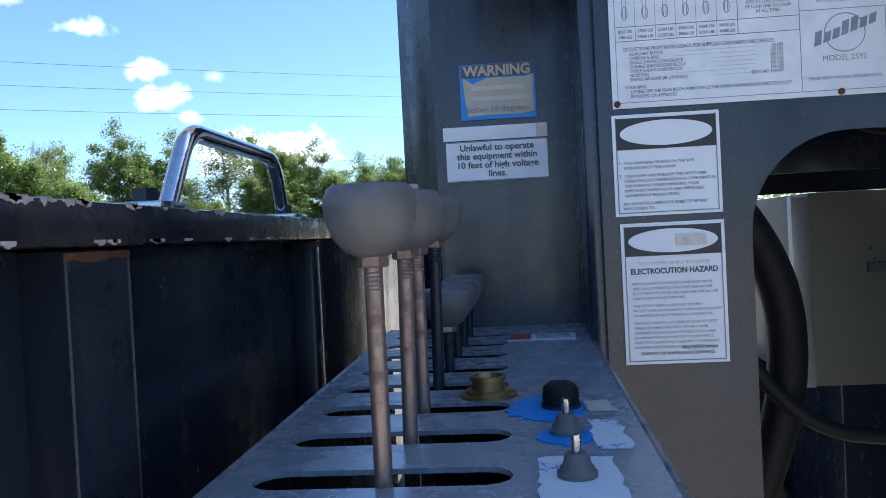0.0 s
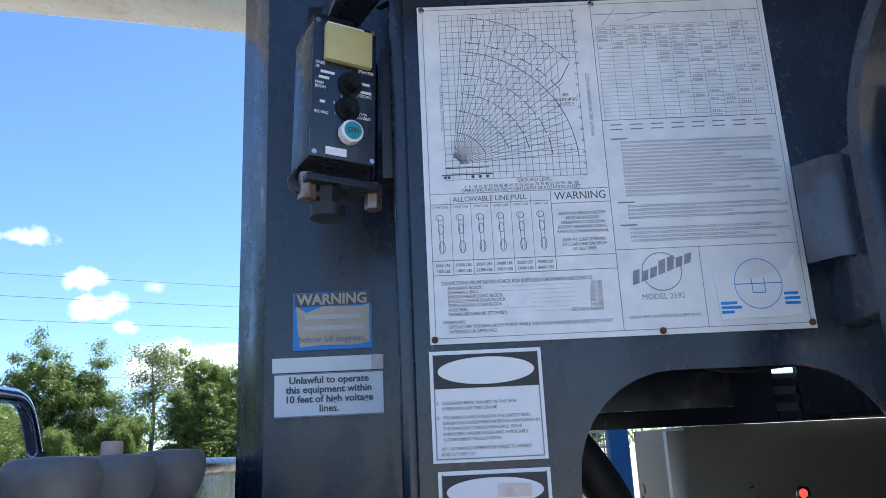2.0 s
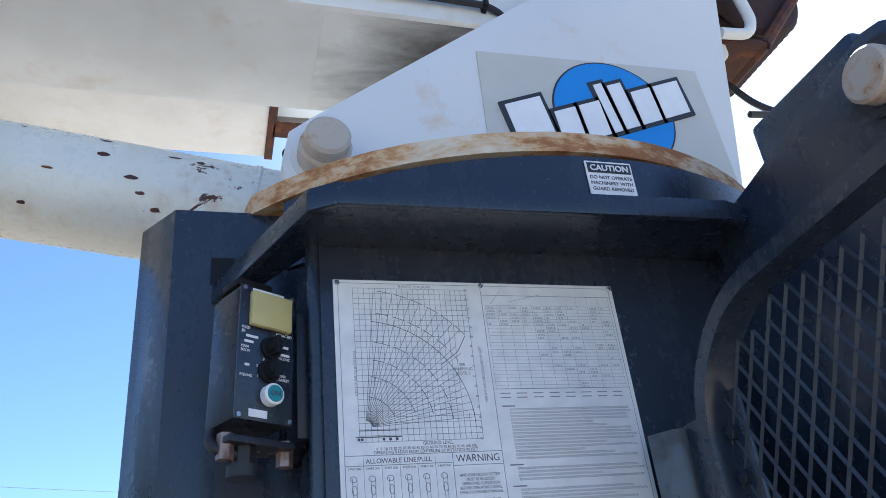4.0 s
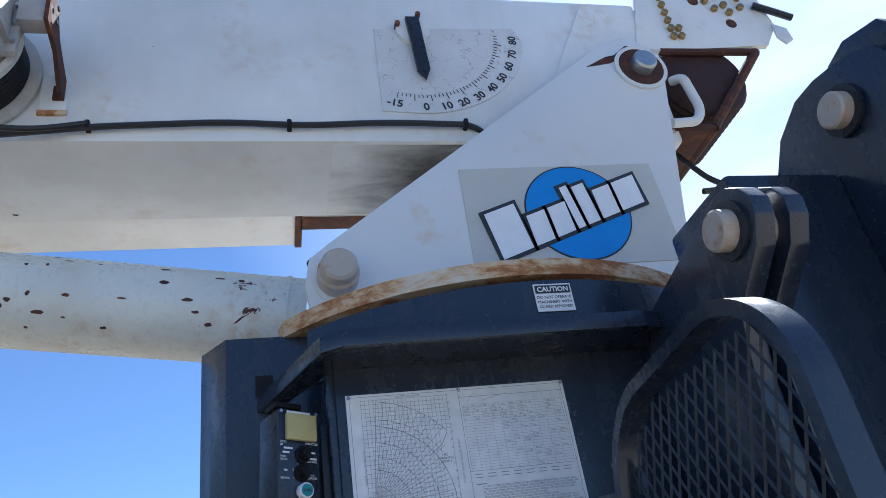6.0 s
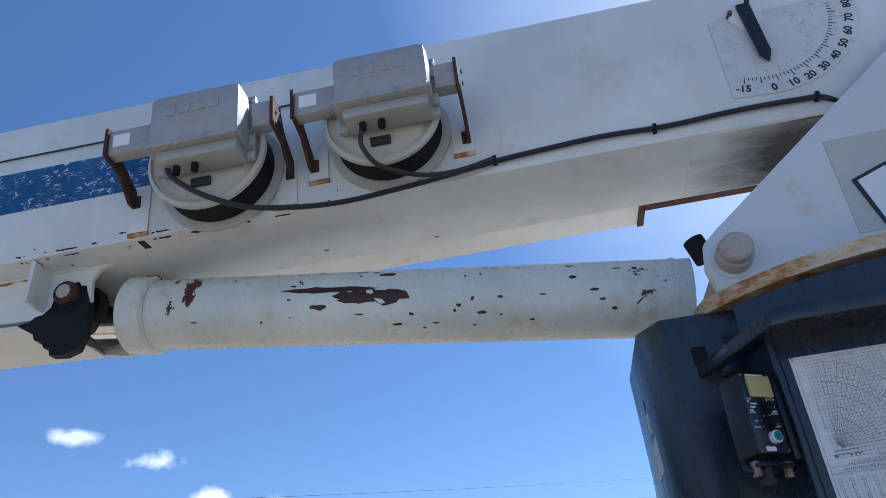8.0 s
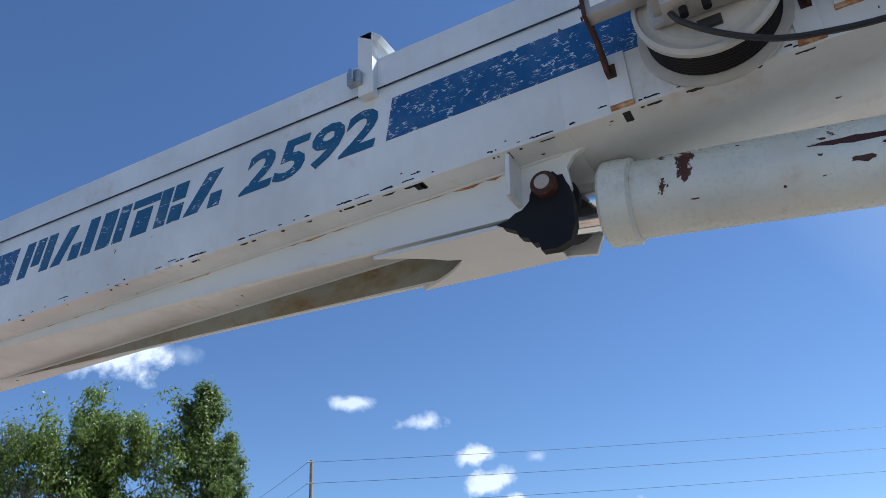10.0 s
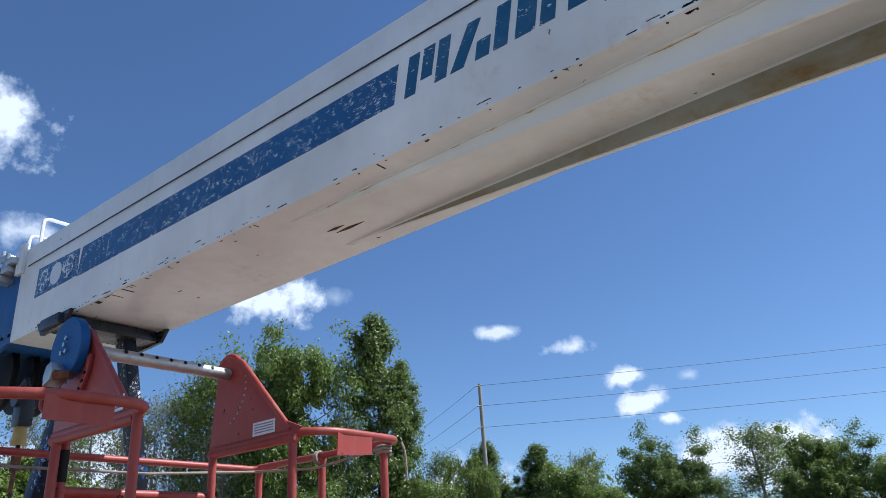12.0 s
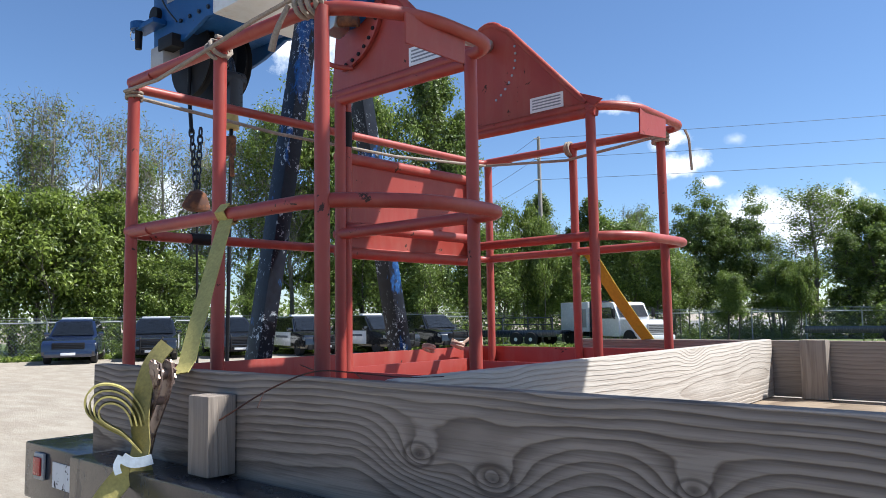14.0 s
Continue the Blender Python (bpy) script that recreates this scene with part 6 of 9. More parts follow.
for i, (yl, m) in enumerate(((0.315, M_WORNSTEEL), (0.395, M_WORNSTEEL), (0.474, M_WORNSTEEL), (0.553, M_BLACKWORN))):
    lv = lever(-0.086 + 0.002 * i, yl, (1.832, 1.833, 1.8335, 1.8365)[i], 1.0, m, ((0.0004, 0.0045, 0.0006, 0.0046)[i], 0.0))
    if i == 2:
        s = Shape()
        s.cyl((-0.002, 0, 0.150), (-0.002, 0, 0.1605), 0.0062, 14, bevel=0.001)
        part("knob_cap", s, matte("faded_pink_cap", (0.55, 0.36, 0.32), 0.5), lv, "small faded pink cap")
for i, yl in enumerate((0.640, 0.716, 0.793, 0.868)):
    lever(-0.075 + 0.003 * i, yl, 1.757, 0.98, M_BLACKWORN)

def switch_thing(name, label, x, y, bits, size=1.0):
    t = thing(name, label, "switch", at=(x, y, CT))
    for nm, prof, mt in bits:
        s = Shape()
        s.lathe([(r * size, z * size) for r, z in prof], Matrix.Identity(4), 24)
        part(nm, s, mt, t)
    return t
switch_thing("key_switch", "brass key switch barrel on a wide washer", -0.037, 0.519, (
    ("washer", [(0.005, 0), (0.022, 0), (0.022, 0.002), (0.005, 0.002)], M_BRASS), ("nut", [(0.005, 0.002), (0.0175, 0.002), (0.0175, 0.005), (0.005, 0.005)], M_BRASS),
    ("barrel", [(0.0, 0.005), (0.0125, 0.005), (0.0125, 0.012), (0.014, 0.0125), (0.014, 0.0155), (0.0112, 0.0155), (0.0102, 0.011), (0.0, 0.011)], M_BRASS)))
switch_thing("push_button", "round black rubber-capped push button", 0.014, 0.472, (
    ("collar", [(0.005, 0), (0.018, 0), (0.018, 0.004), (0.005, 0.004)], M_BLACKWORN),
    ("cap", [(0.0, 0.004), (0.016, 0.004), (0.0165, 0.012), (0.015, 0.019), (0.010, 0.023), (0.0, 0.024)], M_RUBBER)), 0.78)
for x, y in ((0.0105, 0.320), (0.012, 0.401)):
    t = switch_thing("toggle_switch", "metal toggle switch in a grey rubber boot", x, y, (
        ("boot", [(0.005, 0), (0.0140, 0), (0.0142, 0.0045), (0.0125, 0.0060), (0.0118, 0.0080), (0.0098, 0.0100), (0.0088, 0.0150), (0.0070, 0.0175), (0.0, 0.0178)], M_KNOB),
        ("bat", [(0.0, 0.010), (0.0028, 0.012), (0.0038, 0.027), (0.0035, 0.030), (0.0, 0.031)], M_STEEL)), 0.72)
    t["group"] = "toggle switches"
s = Shape()
s.tube([(0.0555, 0.268, CT - 0.002), (0.079, 0.952, CT - 0.002)], 0.0032, 6)
s.tube([(-0.178, 0.268, CT - 0.002), (-0.174, 0.952, CT - 0.002)], 0.0032, 6)
part("worn_edge", s, metal("rubbed_bare_edge", (0.30, 0.30, 0.31), 0.38, (0.03, 0.03, 0.035), 0.6, 40.0, 0.8), console, "edges rubbed to bare metal")
def flake(x, y, r, mat, seed, label):
    """A worn patch of paint or label film lying on the console."""
    rng = random.Random(seed)
    t = thing("worn_label", label, "label", at=(x, y, CT))
    s = Shape()
    n = 34
    s.prism([(r[0] * (0.78 + 0.34 * rng.random()) * math.cos(2 * math.pi * k / n), r[1] * (0.8 + 0.35 * rng.random()) * math.sin(2 * math.pi * k / n)) for k in range(n)], "z", 0.0002, 0.0009)
    part("film", s, mat, t)
    return t
flake(0.004, 0.472, (0.028, 0.038), M_DECALBLUE, 1, "bare patch of bright blue paint round the button")
flake(0.0115, 0.397, (0.0175, 0.020), M_DECALBLUE, 2, "chipped blue paint round a toggle switch")
M_LABELWORN = crazed("crazed_blue_white_label", (0.66, 0.70, 0.74), (0.05, 0.24, 0.60), (150, 110, 1), 0.25, 0.07, 0.45)
def worn_sheet(x0, y0, x1, y1, mat, seed, label):
    """A square label with nibbled edges."""
    rng = random.Random(seed)
    t = thing("worn_label", label, "label", at=(0, 0, 0))
    s = Shape()
    pts = []
    for (ax, ay), (bx_, by) in zip(((x0, y0), (x1, y0), (x1, y1), (x0, y1)), ((x1, y0), (x1, y1), (x0, y1), (x0, y0))):
        for k in range(9):
            pts.append((ax + (bx_ - ax) * k / 9 + rng.uniform(-0.0018, 0.0018), ay + (by - ay) * k / 9 + rng.uniform(-0.0018, 0.0018)))
    s.prism(pts, "z", CT + 0.0003, CT + 0.0010)
    part("film", s, mat, t)
    return t
worn_sheet(-0.009, 0.284, 0.031, 0.352, M_LABELWORN, 3, "crazed white label round a toggle switch")
worn_sheet(0.0275, 0.366, 0.0465, 0.432, M_LABELWORN, 5, "torn white label beside a toggle switch")
worn_sheet(0.031, 0.455, 0.049, 0.487, M_CREAM, 6, "torn yellowed label beside the button")
lab = thing("console_danger_label", "white danger label with a red corner on the console", "sign", at=(0, 0, 0))
s = Shape()
s.prism([(-0.020, 0.806), (0.056, 0.803), (0.060, 0.852), (-0.017, 0.856)], "z", CT + 0.0002, CT + 0.0010)
part("sheet", s, M_DECAL, lab)
s = Shape()
s.prism([(-0.019, 0.808), (0.006, 0.807), (0.008, 0.852), (-0.016, 0.854)], "z", CT + 0.0010, CT + 0.0014)
part("red_corner", s, M_REDINK, lab)
for k in range(4):
    s = Shape()
    s.box((0.012, 0.812 + 0.010 * k, CT + 0.0010), (0.052, 0.816 + 0.010 * k, CT + 0.0014))
    part("print_bar", s, M_INKGREY, lab)

# ---- battery box with grab handle ----
bx = thing("tool_box", "black steel tool box with a chipped lid edge", "tool box")
s = Shape()
s.box((-0.95, 0.10, 1.8265), (-0.212, 0.785, 1.848), 0.003)
part("lid", s, M_LID, bx, "black lid with paint chipped along the edge")
s = Shape()
s.box((-0.92, 0.12, 1.25), (-0.245, 0.77, 1.8265), 0.003)
part("body", s, M_BOXBLACK, bx)
rl = random.Random(12)
s = Shape()
for k in range(46):
    y0 = 0.14 + 0.62 * rl.random() ** 1.5
    L, h = rl.uniform(0.003, 0.016), rl.uniform(0.0008, 0.0030)
    n = 6
    up = [(y0 + L * i / n, 1.8475) for i in range(n + 1)]
    dn = [(y, 1.8465 - h * rl.uniform(0.2, 1.0) * math.sin(math.pi * (i + 0.5) / (n + 1))) for i, (y, z) in enumerate(up)]
    if k % 4 == 0:
        up, dn = [(y, z - 0.018) for y, z in up], [(y, z - 0.018) for y, z in dn]
    s.prism(up + dn[::-1], "x", -0.2125, -0.2114)
    if k % 2:
        s.prism([(-0.214 - (1.8475 - z) * 2.0, y) for y, z in dn] + [(-0.2135, y) for y, z in up[::-1]], "z", 1.8475, 1.8486)
tagged(part("chipped_edge", s, matte("bared_pale_primer", (0.46, 0.40, 0.38), 0.6, 0.35, 60.0, 0.1), bx, "pale chips along the lid edge"), kind="stuff")
s = Shape()
s.box((-0.95, 0.80, 1.25), (-0.235, 1.60, 1.835), 0.004)
part("rear_body", s, M_BOXBLACK, bx)
s = Shape()
s.tube([(-0.225, 0.80, 1.84), (-0.225, 1.60, 1.84)], 0.012, 10)
part("top_rail", s, M_BOXBLACK, bx)
for y0, y1 in ((0.276, 0.337), (0.735, 0.770), (0.12, 0.165)):
    s = Shape()
    s.box((-0.246, y0, 1.25), (-0.222, y1, 1.8255), 0.003)
    cp = part("corner_post", s, M_BOXBLACK, bx)
    # thin tubes stand in for the reflection lines down both post edges
    for ye in (y0 + 0.001, y1 - 0.001):
        s = Shape()
        s.tube([(-0.2225, ye, 1.25), (-0.2225, ye, 1.8235)], 0.0010, 6)
        part("edge_glint", s, M_BLACKWORN, cp, "thin worn-black line drawn for a reflection along the post edge")
    s = Shape()
    zz = [1.8225 - 0.0012 - 0.0030 * rl.random() for i in range(9)]
    s.prism([(y0 + (y1 - y0) * i / 8, 1.8240) for i in range(9)] + [(y0 + (y1 - y0) * i / 8, zz[i]) for i in range(8, -1, -1)], "x", -0.2224, -0.2213)
    part("rust_edge", s, M_RUST, cp, "rust creeping down from the top")
s = Shape()
s.tube(bend([(-0.238, 0.425, 1.852), (-0.235, 0.455, 1.905), (-0.235, 0.655, 1.905), (-0.238, 0.690, 1.850)], 0.022, 5), 0.0065, 12)
hd = part("grab_handle", s, M_CHROME, bx, "polished bent-bar grab handle")
for y in (0.405, 0.700):
    s = Shape()
    s.box((-0.252, y - 0.025, 1.848), (-0.222, y + 0.018, 1.853), 0.001)
    part("foot_plate", s, M_STEEL, hd)
    s = Shape()
    s.cyl((-0.237, y - 0.014, 1.853), (-0.237, y - 0.014, 1.861), 0.0085, 6)
    part("bolt", s, M_BLACKWORN, hd)

# ---- mesh guard ----
guard = thing("mesh_guard", "black expanded-metal guard in a rounded frame", "guard")
GX = 0.50
OUT = [(0.647, 1.30), (0.641, 2.135), (0.555, 2.217), (0.25, 2.235), (0.155, 2.155), (0.145, 1.30)]
loop = bend([(GX, y, z) for y, z in OUT], 0.10, 10)
# a thin lip in front, with the mesh set back behind it
s = Shape()
rings = []
for i, p in enumerate(loop):
    d = (loop[min(i + 1, len(loop) - 1)] - loop[max(i - 1, 0)]).normalized()
    n = Vector((1, 0, 0)).cross(d) * 0.010
    rings.append([s.bm.verts.new(p + v) for v in (n + Vector((-0.006, 0, 0)), -n + Vector((-0.006, 0, 0)), -n + Vector((0.034, 0, 0)), n + Vector((0.034, 0, 0)))])
for a, b in zip(rings, rings[1:]):
    for k in range(4):
        s.bm.faces.new((a[k], a[(k + 1) % 4], b[(k + 1) % 4], b[k]))
s.bm.faces.new(rings[0])
s.bm.faces.new(rings[-1][::-1])
bmesh.ops.bevel(s.bm, geom=[e for e in s.bm.edges if len(e.link_faces) == 2 and e.calc_face_angle() > 1.2], offset=0.003, segments=2, affect="EDGES")
bmesh.ops.recalc_face_normals(s.bm, faces=s.bm.faces)
part("rim", s, M_BLACK, guard)
def inside_guard(y, z):
    if not 0.155 < y < 0.645 or z < 1.32:
        return False
    top = 2.207 + (y - 0.56) / (0.25 - 0.56) * 0.018 - 0.012
    if y > 0.56:
        top -= (y - 0.56) / 0.095 * 0.09
    if y < 0.25:
        top -= ((0.25 - y) / 0.09) ** 2 * 0.07
    return z < top
s = Shape()
cw, chh = 0.027, 0.046
for i in range(24):
    for k in range(48):
        z0 = 1.30 + chh / 2 * k
        y0 = 0.14 + cw * i
        for dy in (1, -1):
            a = (y0 if k % 2 == 0 else y0 + cw / 2, z0)
            b = (y0 + dy * cw / 2 if k % 2 == 0 else y0 + cw / 2 + dy * cw / 2, z0 + chh / 2)
            if inside_guard(*a) and inside_guard(*b):
                d = Vector((0, b[0] - a[0], b[1] - a[1])).normalized()
                n = Vector((0.55, -d.z * 0.8, d.y * 0.8)) * 0.0019
                m2 = Vector((-0.8, -d.z * 0.5, d.y * 0.5)) * 0.0009
                pa, pb = Vector((GX + 0.020, *a)), Vector((GX + 0.020, *b))
                s.quad(pa + n, pb + n, pb - n, pa - n)
                s.quad(pa + n + m2, pa - n + m2, pb - n + m2, pb + n + m2)
tagged(part("expanded_metal", s, M_MESH, guard), kind="stuff")
s = Shape()
s.box((0.520, 0.600, 1.90), (0.526, 0.634, 2.13), 0.002)
part("inner_flange", s, M_BLACK, guard)
for z in (2.036, 2.084):
    s = Shape()
    s.cyl((0.512, 0.622, z), (0.521, 0.622, z), 0.0085, 6, bevel=0.001)
    part("bolt", s, M_BLACKWORN, guard)
s = Shape()
s.box((0.525, 0.655, 1.95), (0.56, 0.79, 2.12), 0.003)
part("mount", s, M_BLACK, guard)

# ---- black pinned arm plates beside the guard ----
link = thing("outrigger_linkage", "heavy black pinned linkage plates beside the turret", "linkage")
ARM = [(0.74, 1.2), (0.74, 2.418), (0.67, 2.428), (0.494, 2.466), (0.40, 2.486), (0.372, 2.480), (0.345, 2.462), (0.328, 2.435), (0.330, 2.405), (0.352, 2.366), (0.40, 2.33), (0.44, 2.30), (0.46, 2.2), (0.46, 1.2)]
for x in (0.668, 0.725):
    s = Shape()
    s.prism(ARM, "x", x, x + 0.034, 0.004)
    part("lug_plate", s, M_BLACK, link)
s = Shape()
s.box((0.765, 0.48, 1.2), (1.0, 0.70, 2.585), 0.010)
part("cross_block", s, M_BLACK, link)
FAR = [(0.70, 1.2), (0.646, 2.648), (0.575, 2.735), (0.500, 2.772), (0.440, 2.772), (0.36, 2.755), (0.30, 2.725), (0.275, 2.68), (0.275, 2.60), (0.22, 2.45), (0.15, 1.2)]
for x in (1.0, 1.10):
    s = Shape()
    s.prism(FAR, "x", x, x + 0.03, 0.003)
    part("arm_plate", s, M_BLACK, link)
s = Shape()
s.prism([(0.445, 2.755), (0.425, 2.792), (0.37, 2.806), (0.29, 2.780), (0.24, 2.70), (0.30, 2.68)], "x", 1.03, 1.10, 0.006)
part("top_cap", s, M_BLACK, link)
for x0, x1, y, z, r in ((0.636, 0.76, 0.392, 2.415, 0.033), (0.965, 1.16, 0.405, 2.668, 0.034)):
    s = Shape()
    s.cyl((x0, y, z), (x1, y, z), r, 28, bevel=0.004)
    part("pin", s, M_PIN, link, "bare rust-spotted steel pin")
    s = Shape()
    s.cyl((x0 + 0.024, y, z), (x0 + 0.033, y, z), r + 0.014, 28)
    part("washer", s, M_BLACKWORN, link)
s = Shape()
s.box((0.75, 0.82, 1.0), (1.6, 1.0, 2.28), 0.01)
part("post", s, M_BLACK, link)

# ---- behind the access opening ----
cab = thing("grey_cabinet", "grey steel cabinet with rust patches and two red lamps", "cabinet")
s = Shape()
s.box((0.54, 1.385, 1.512), (1.10, 1.75, 1.868), 0.003)
part("body", s, painted("grey_green_cabinet_paint", (0.19, 0.19, 0.16), 0.5, under=(0.05, 0.022, 0.018), chips=0.75, chip_scale=4.5), cab)
s = Shape()
s.box((0.60, 1.42, 1.0), (1.08, 1.72, 1.512), 0.003)
part("stand", s, M_BLACK, cab)
# made-up sheets that shut out sky and ground light behind the opening
LIGHT_BLOCKS = [((0.22, 1.36, 1.868), (0.70, 1.375, 2.2)), ((0.745, 1.36, 1.868), (1.15, 1.375, 2.2)), ((0.20, 0.84, 1.978), (0.76, 1.40, 1.985)),
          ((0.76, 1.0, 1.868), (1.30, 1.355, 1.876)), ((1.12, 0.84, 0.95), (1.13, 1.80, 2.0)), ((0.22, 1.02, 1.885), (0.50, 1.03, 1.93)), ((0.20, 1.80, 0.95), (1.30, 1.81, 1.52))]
LIGHT_BLOCKS += [((0.702, 1.36, z0), (0.743, 1.375, z1)) for z0, z1 in ((1.868, 1.886), (1.900, 1.915), (1.929, 1.942), (1.962, 2.2))]
for lo, hi in LIGHT_BLOCKS:
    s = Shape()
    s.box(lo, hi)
    part("light_block_panel", s, M_BOXBLACK, cab, "added black sheet that keeps light out behind the opening")
s = Shape()
s.box((0.505, 1.375, 1.512), (0.538, 1.395, 1.862), 0.002)
part("edge_strip", s, M_GALV, cab)
s = Shape()
s.box((0.639, 1.378, 1.718), (0.702, 1.386, 1.736), 0.001)
part("slot_plate", s, M_INK, cab)
M_LAMP = Nodes("lit_red_lens")
M_LAMP.done((0.5, 0.01, 0.01), 0.2, 0.0, Emission_Color=(1.0, 0.05, 0.03), Emission_Strength=0.9)
for z, mt in ((1.747, M_LAMP.mat), (1.706, matte("dark_red_lens", (0.22, 0.01, 0.01), 0.2))):
    s = Shape()
    s.lathe([(0.010, 0), (0.0125, 0), (0.0125, 0.004), (0.010, 0.005)], Matrix.Translation((0.732, 1.386, z)) @ Matrix.Rotation(radians(90), 4, "X"), 20)
    rim = part("lamp_rim", s, M_STEEL, cab)
    s = Shape()
    s.lathe([(0.0, 0.008), (0.007, 0.006), (0.0098, 0.002), (0.0098, 0.0)], Matrix.Translation((0.732, 1.386, z)) @ Matrix.Rotation(radians(90), 4, "X"), 20)
    part("lens", s, mt, rim, "round red indicator lens")
hs = thing("hydraulic_hoses", "bundle of thick black hydraulic hoses behind the opening", "hose")
for pts, r in (([(0.10, 0.95, 2.0), (0.26, 0.92, 1.86), (0.33, 0.93, 1.74), (0.335, 0.94, 1.60), (0.27, 0.95, 1.40), (0.22, 1.0, 1.2)], 0.024), ([(0.12, 1.0, 1.98), (0.28, 1.02, 1.85), (0.36, 1.02, 1.72), (0.35, 1.02, 1.55), (0.28, 1.05, 1.25)], 0.020),
               ([(0.24, 0.90, 1.72), (0.29, 0.90, 1.62), (0.36, 0.90, 1.56), (0.46, 0.90, 1.55)], 0.010), ([(0.23, 0.92, 1.66), (0.27, 0.92, 1.56), (0.33, 0.95, 1.45)], 0.009), ([(0.40, 0.92, 1.94), (0.47, 0.95, 1.925), (0.56, 1.0, 1.935)], 0.005)):
    s = Shape()
    s.tube(bend(pts, 0.12, 8), r, 14)
    part("hose", s, M_RUBBER, hs)
mp = thing("far_mesh_panel", "galvanised mesh panel with a blue post behind the hoses", "panel")
s = Shape()
s.box((0.62, 2.38, 1.0), (0.68, 2.44, 2.0), 0.004)
part("post", s, M_BLUE, mp)
s = Shape()
for i in range(14):
    s.box((0.36 + 0.019 * i, 2.405, 1.0), (0.364 + 0.019 * i, 2.409, 1.98))
for i in range(44):
    s.box((0.35, 2.400, 1.0 + 0.0225 * i), (0.62, 2.4045, 1.006 + 0.0225 * i))
tagged(part("mesh", s, M_GALV, mp), kind="stuff")


# ---- flatbed ----
DECK_Z = 1.25
truck = thing("flatbed_truck", "black steel flatbed body on a truck chassis", "truck")
s = Shape()
s.box((-6.40, 0.0, 1.10), (-0.25, 2.50, 1.215), 0.006)
s.box((-6.80, 0.55, 1.10), (-6.39, 2.1, 1.25), 0.006)
part("bed_frame", s, M_BOXBLACK, truck)
for i in range(16):
    s = Shape()
    y0 = 0.07 + 0.148 * i
    s.box((-6.0, y0, 1.215), (-0.42, y0 + 0.143, DECK_Z), 0.004)
    part("plank", s, M_DECK, truck)
s = Shape()
s.box((-6.40, -0.02, 1.09), (-5.86, 0.26, 1.252), 0.008)
s.box((-6.40, 0.26, 1.05), (-6.36, 2.50, 1.235), 0.006)
rear = part("rear_bolster", s, M_BOXBLACK, truck, "scuffed black rear corner box")
s = Shape()
s.box((-5.86, -0.11, 1.09), (-0.3, 0.010, 1.278), 0.008)
part("side_rail", s, M_BOXBLACK, truck, "black rub rail along the bed")
for y in (0.85, 1.75):
    s = Shape()
    s.box((-6.3, y - 0.06, 0.75), (3.5, y + 0.06, 1.10), 0.01)
    part("chassis_rail", s, M_BOXBLACK, truck)
def wheel(x, y):
    s = Shape()
    s.lathe([(0.28, -0.14), (0.46, -0.14), (0.51, -0.10), (0.51, 0.10), (0.46, 0.14), (0.28, 0.14)], Matrix.Translation((x, y, GROUND_Z + 0.505)) @ Matrix.Rotation(radians(90), 4, "X"), 32)
    w = part("wheel", s, M_RUBBER, truck)
    s = Shape()
    s.lathe([(0.05, -0.05), (0.28, -0.12), (0.285, 0.12), (0.05, 0.05)], Matrix.Translation((x, y, GROUND_Z + 0.505)) @ Matrix.Rotation(radians(90), 4, "X"), 24)
    part("rim", s, M_GALV, w)
for x in (-4.3, -3.0, 3.0):
    for y in (0.32, 2.18):
        wheel(x, y)
s = Shape()
s.box((-4.35, 0.4, 0.3), (-4.25, 2.1, 0.4))
s.box((-3.05, 0.4, 0.3), (-2.95, 2.1, 0.4))
s.box((2.95, 0.4, 0.3), (3.05, 2.1, 0.4))
for x in (-4.3, -3.0, 3.0):
    s.box((x - 0.1, 0.8, 0.35), (x + 0.1, 0.9, 0.76))
    s.box((x - 0.1, 1.7, 0.35), (x + 0.1, 1.8, 0.76))
part("axle", s, M_BOXBLACK, truck)

def board(name, lo, hi, label, group="loose side boards on the bed", rot=None, mat=None):
    t = new(name)
    tagged(t, label, "board", group)
    c = Vector([(a + b) / 2 for a, b in zip(lo, hi)])
    t.location = (c.x, c.y, lo[2])
    s = Shape()
    s.box(tuple(a - b for a, b in zip(lo, (c.x, c.y, lo[2]))), tuple(a - b for a, b in zip(hi, (c.x, c.y, lo[2]))), 0.006)
    part("plank", s, mat or M_WOOD, t)
    if rot:
        t.rotation_euler = rot
    return t
board("side_board", (-6.02, 0.015, DECK_Z + 0.002), (-1.2, 0.056, 1.492), "long weathered grey plank set on edge along the bed")
board("side_board", (-5.98, 2.44, DECK_Z + 0.002), (-1.2, 2.482, 1.485), "long weathered grey plank set on edge along the bed", mat=M_WOODPLAIN)
cb = board("cross_board", (-1.17, -0.021, 0.0), (1.17, 0.021, 0.238), "pale bleached plank set on edge across the bed", mat=M_WOODPALE)
cb.location = (-4.985, 1.26, DECK_Z + 0.002)
cb.rotation_euler = (0, 0, radians(93.0))
def stake(x0, x1, y0, y1, z0, z1):
    """An upright offcut whose grain runs up it."""
    t = new("stake")
    tagged(t, "short split timber stake against the side plank", "stake", "timber stakes")
    s = Shape()
    s.box((0, y0 - (y0 + y1) / 2, 0), (z1 - z0, y1 - (y0 + y1) / 2, x1 - x0), 0.004)
    part("timber", s, M_WOODPLAIN, t)
    t.rotation_euler = (0, radians(-90), 0)
    t.location = (x1, (y0 + y1) / 2, z0)
    return t
stake(-5.398, -5.318, -0.055, 0.012, 1.282, 1.448)
stake(-4.90, -4.80, 2.375, 2.437, DECK_Z + 0.002, 1.49)


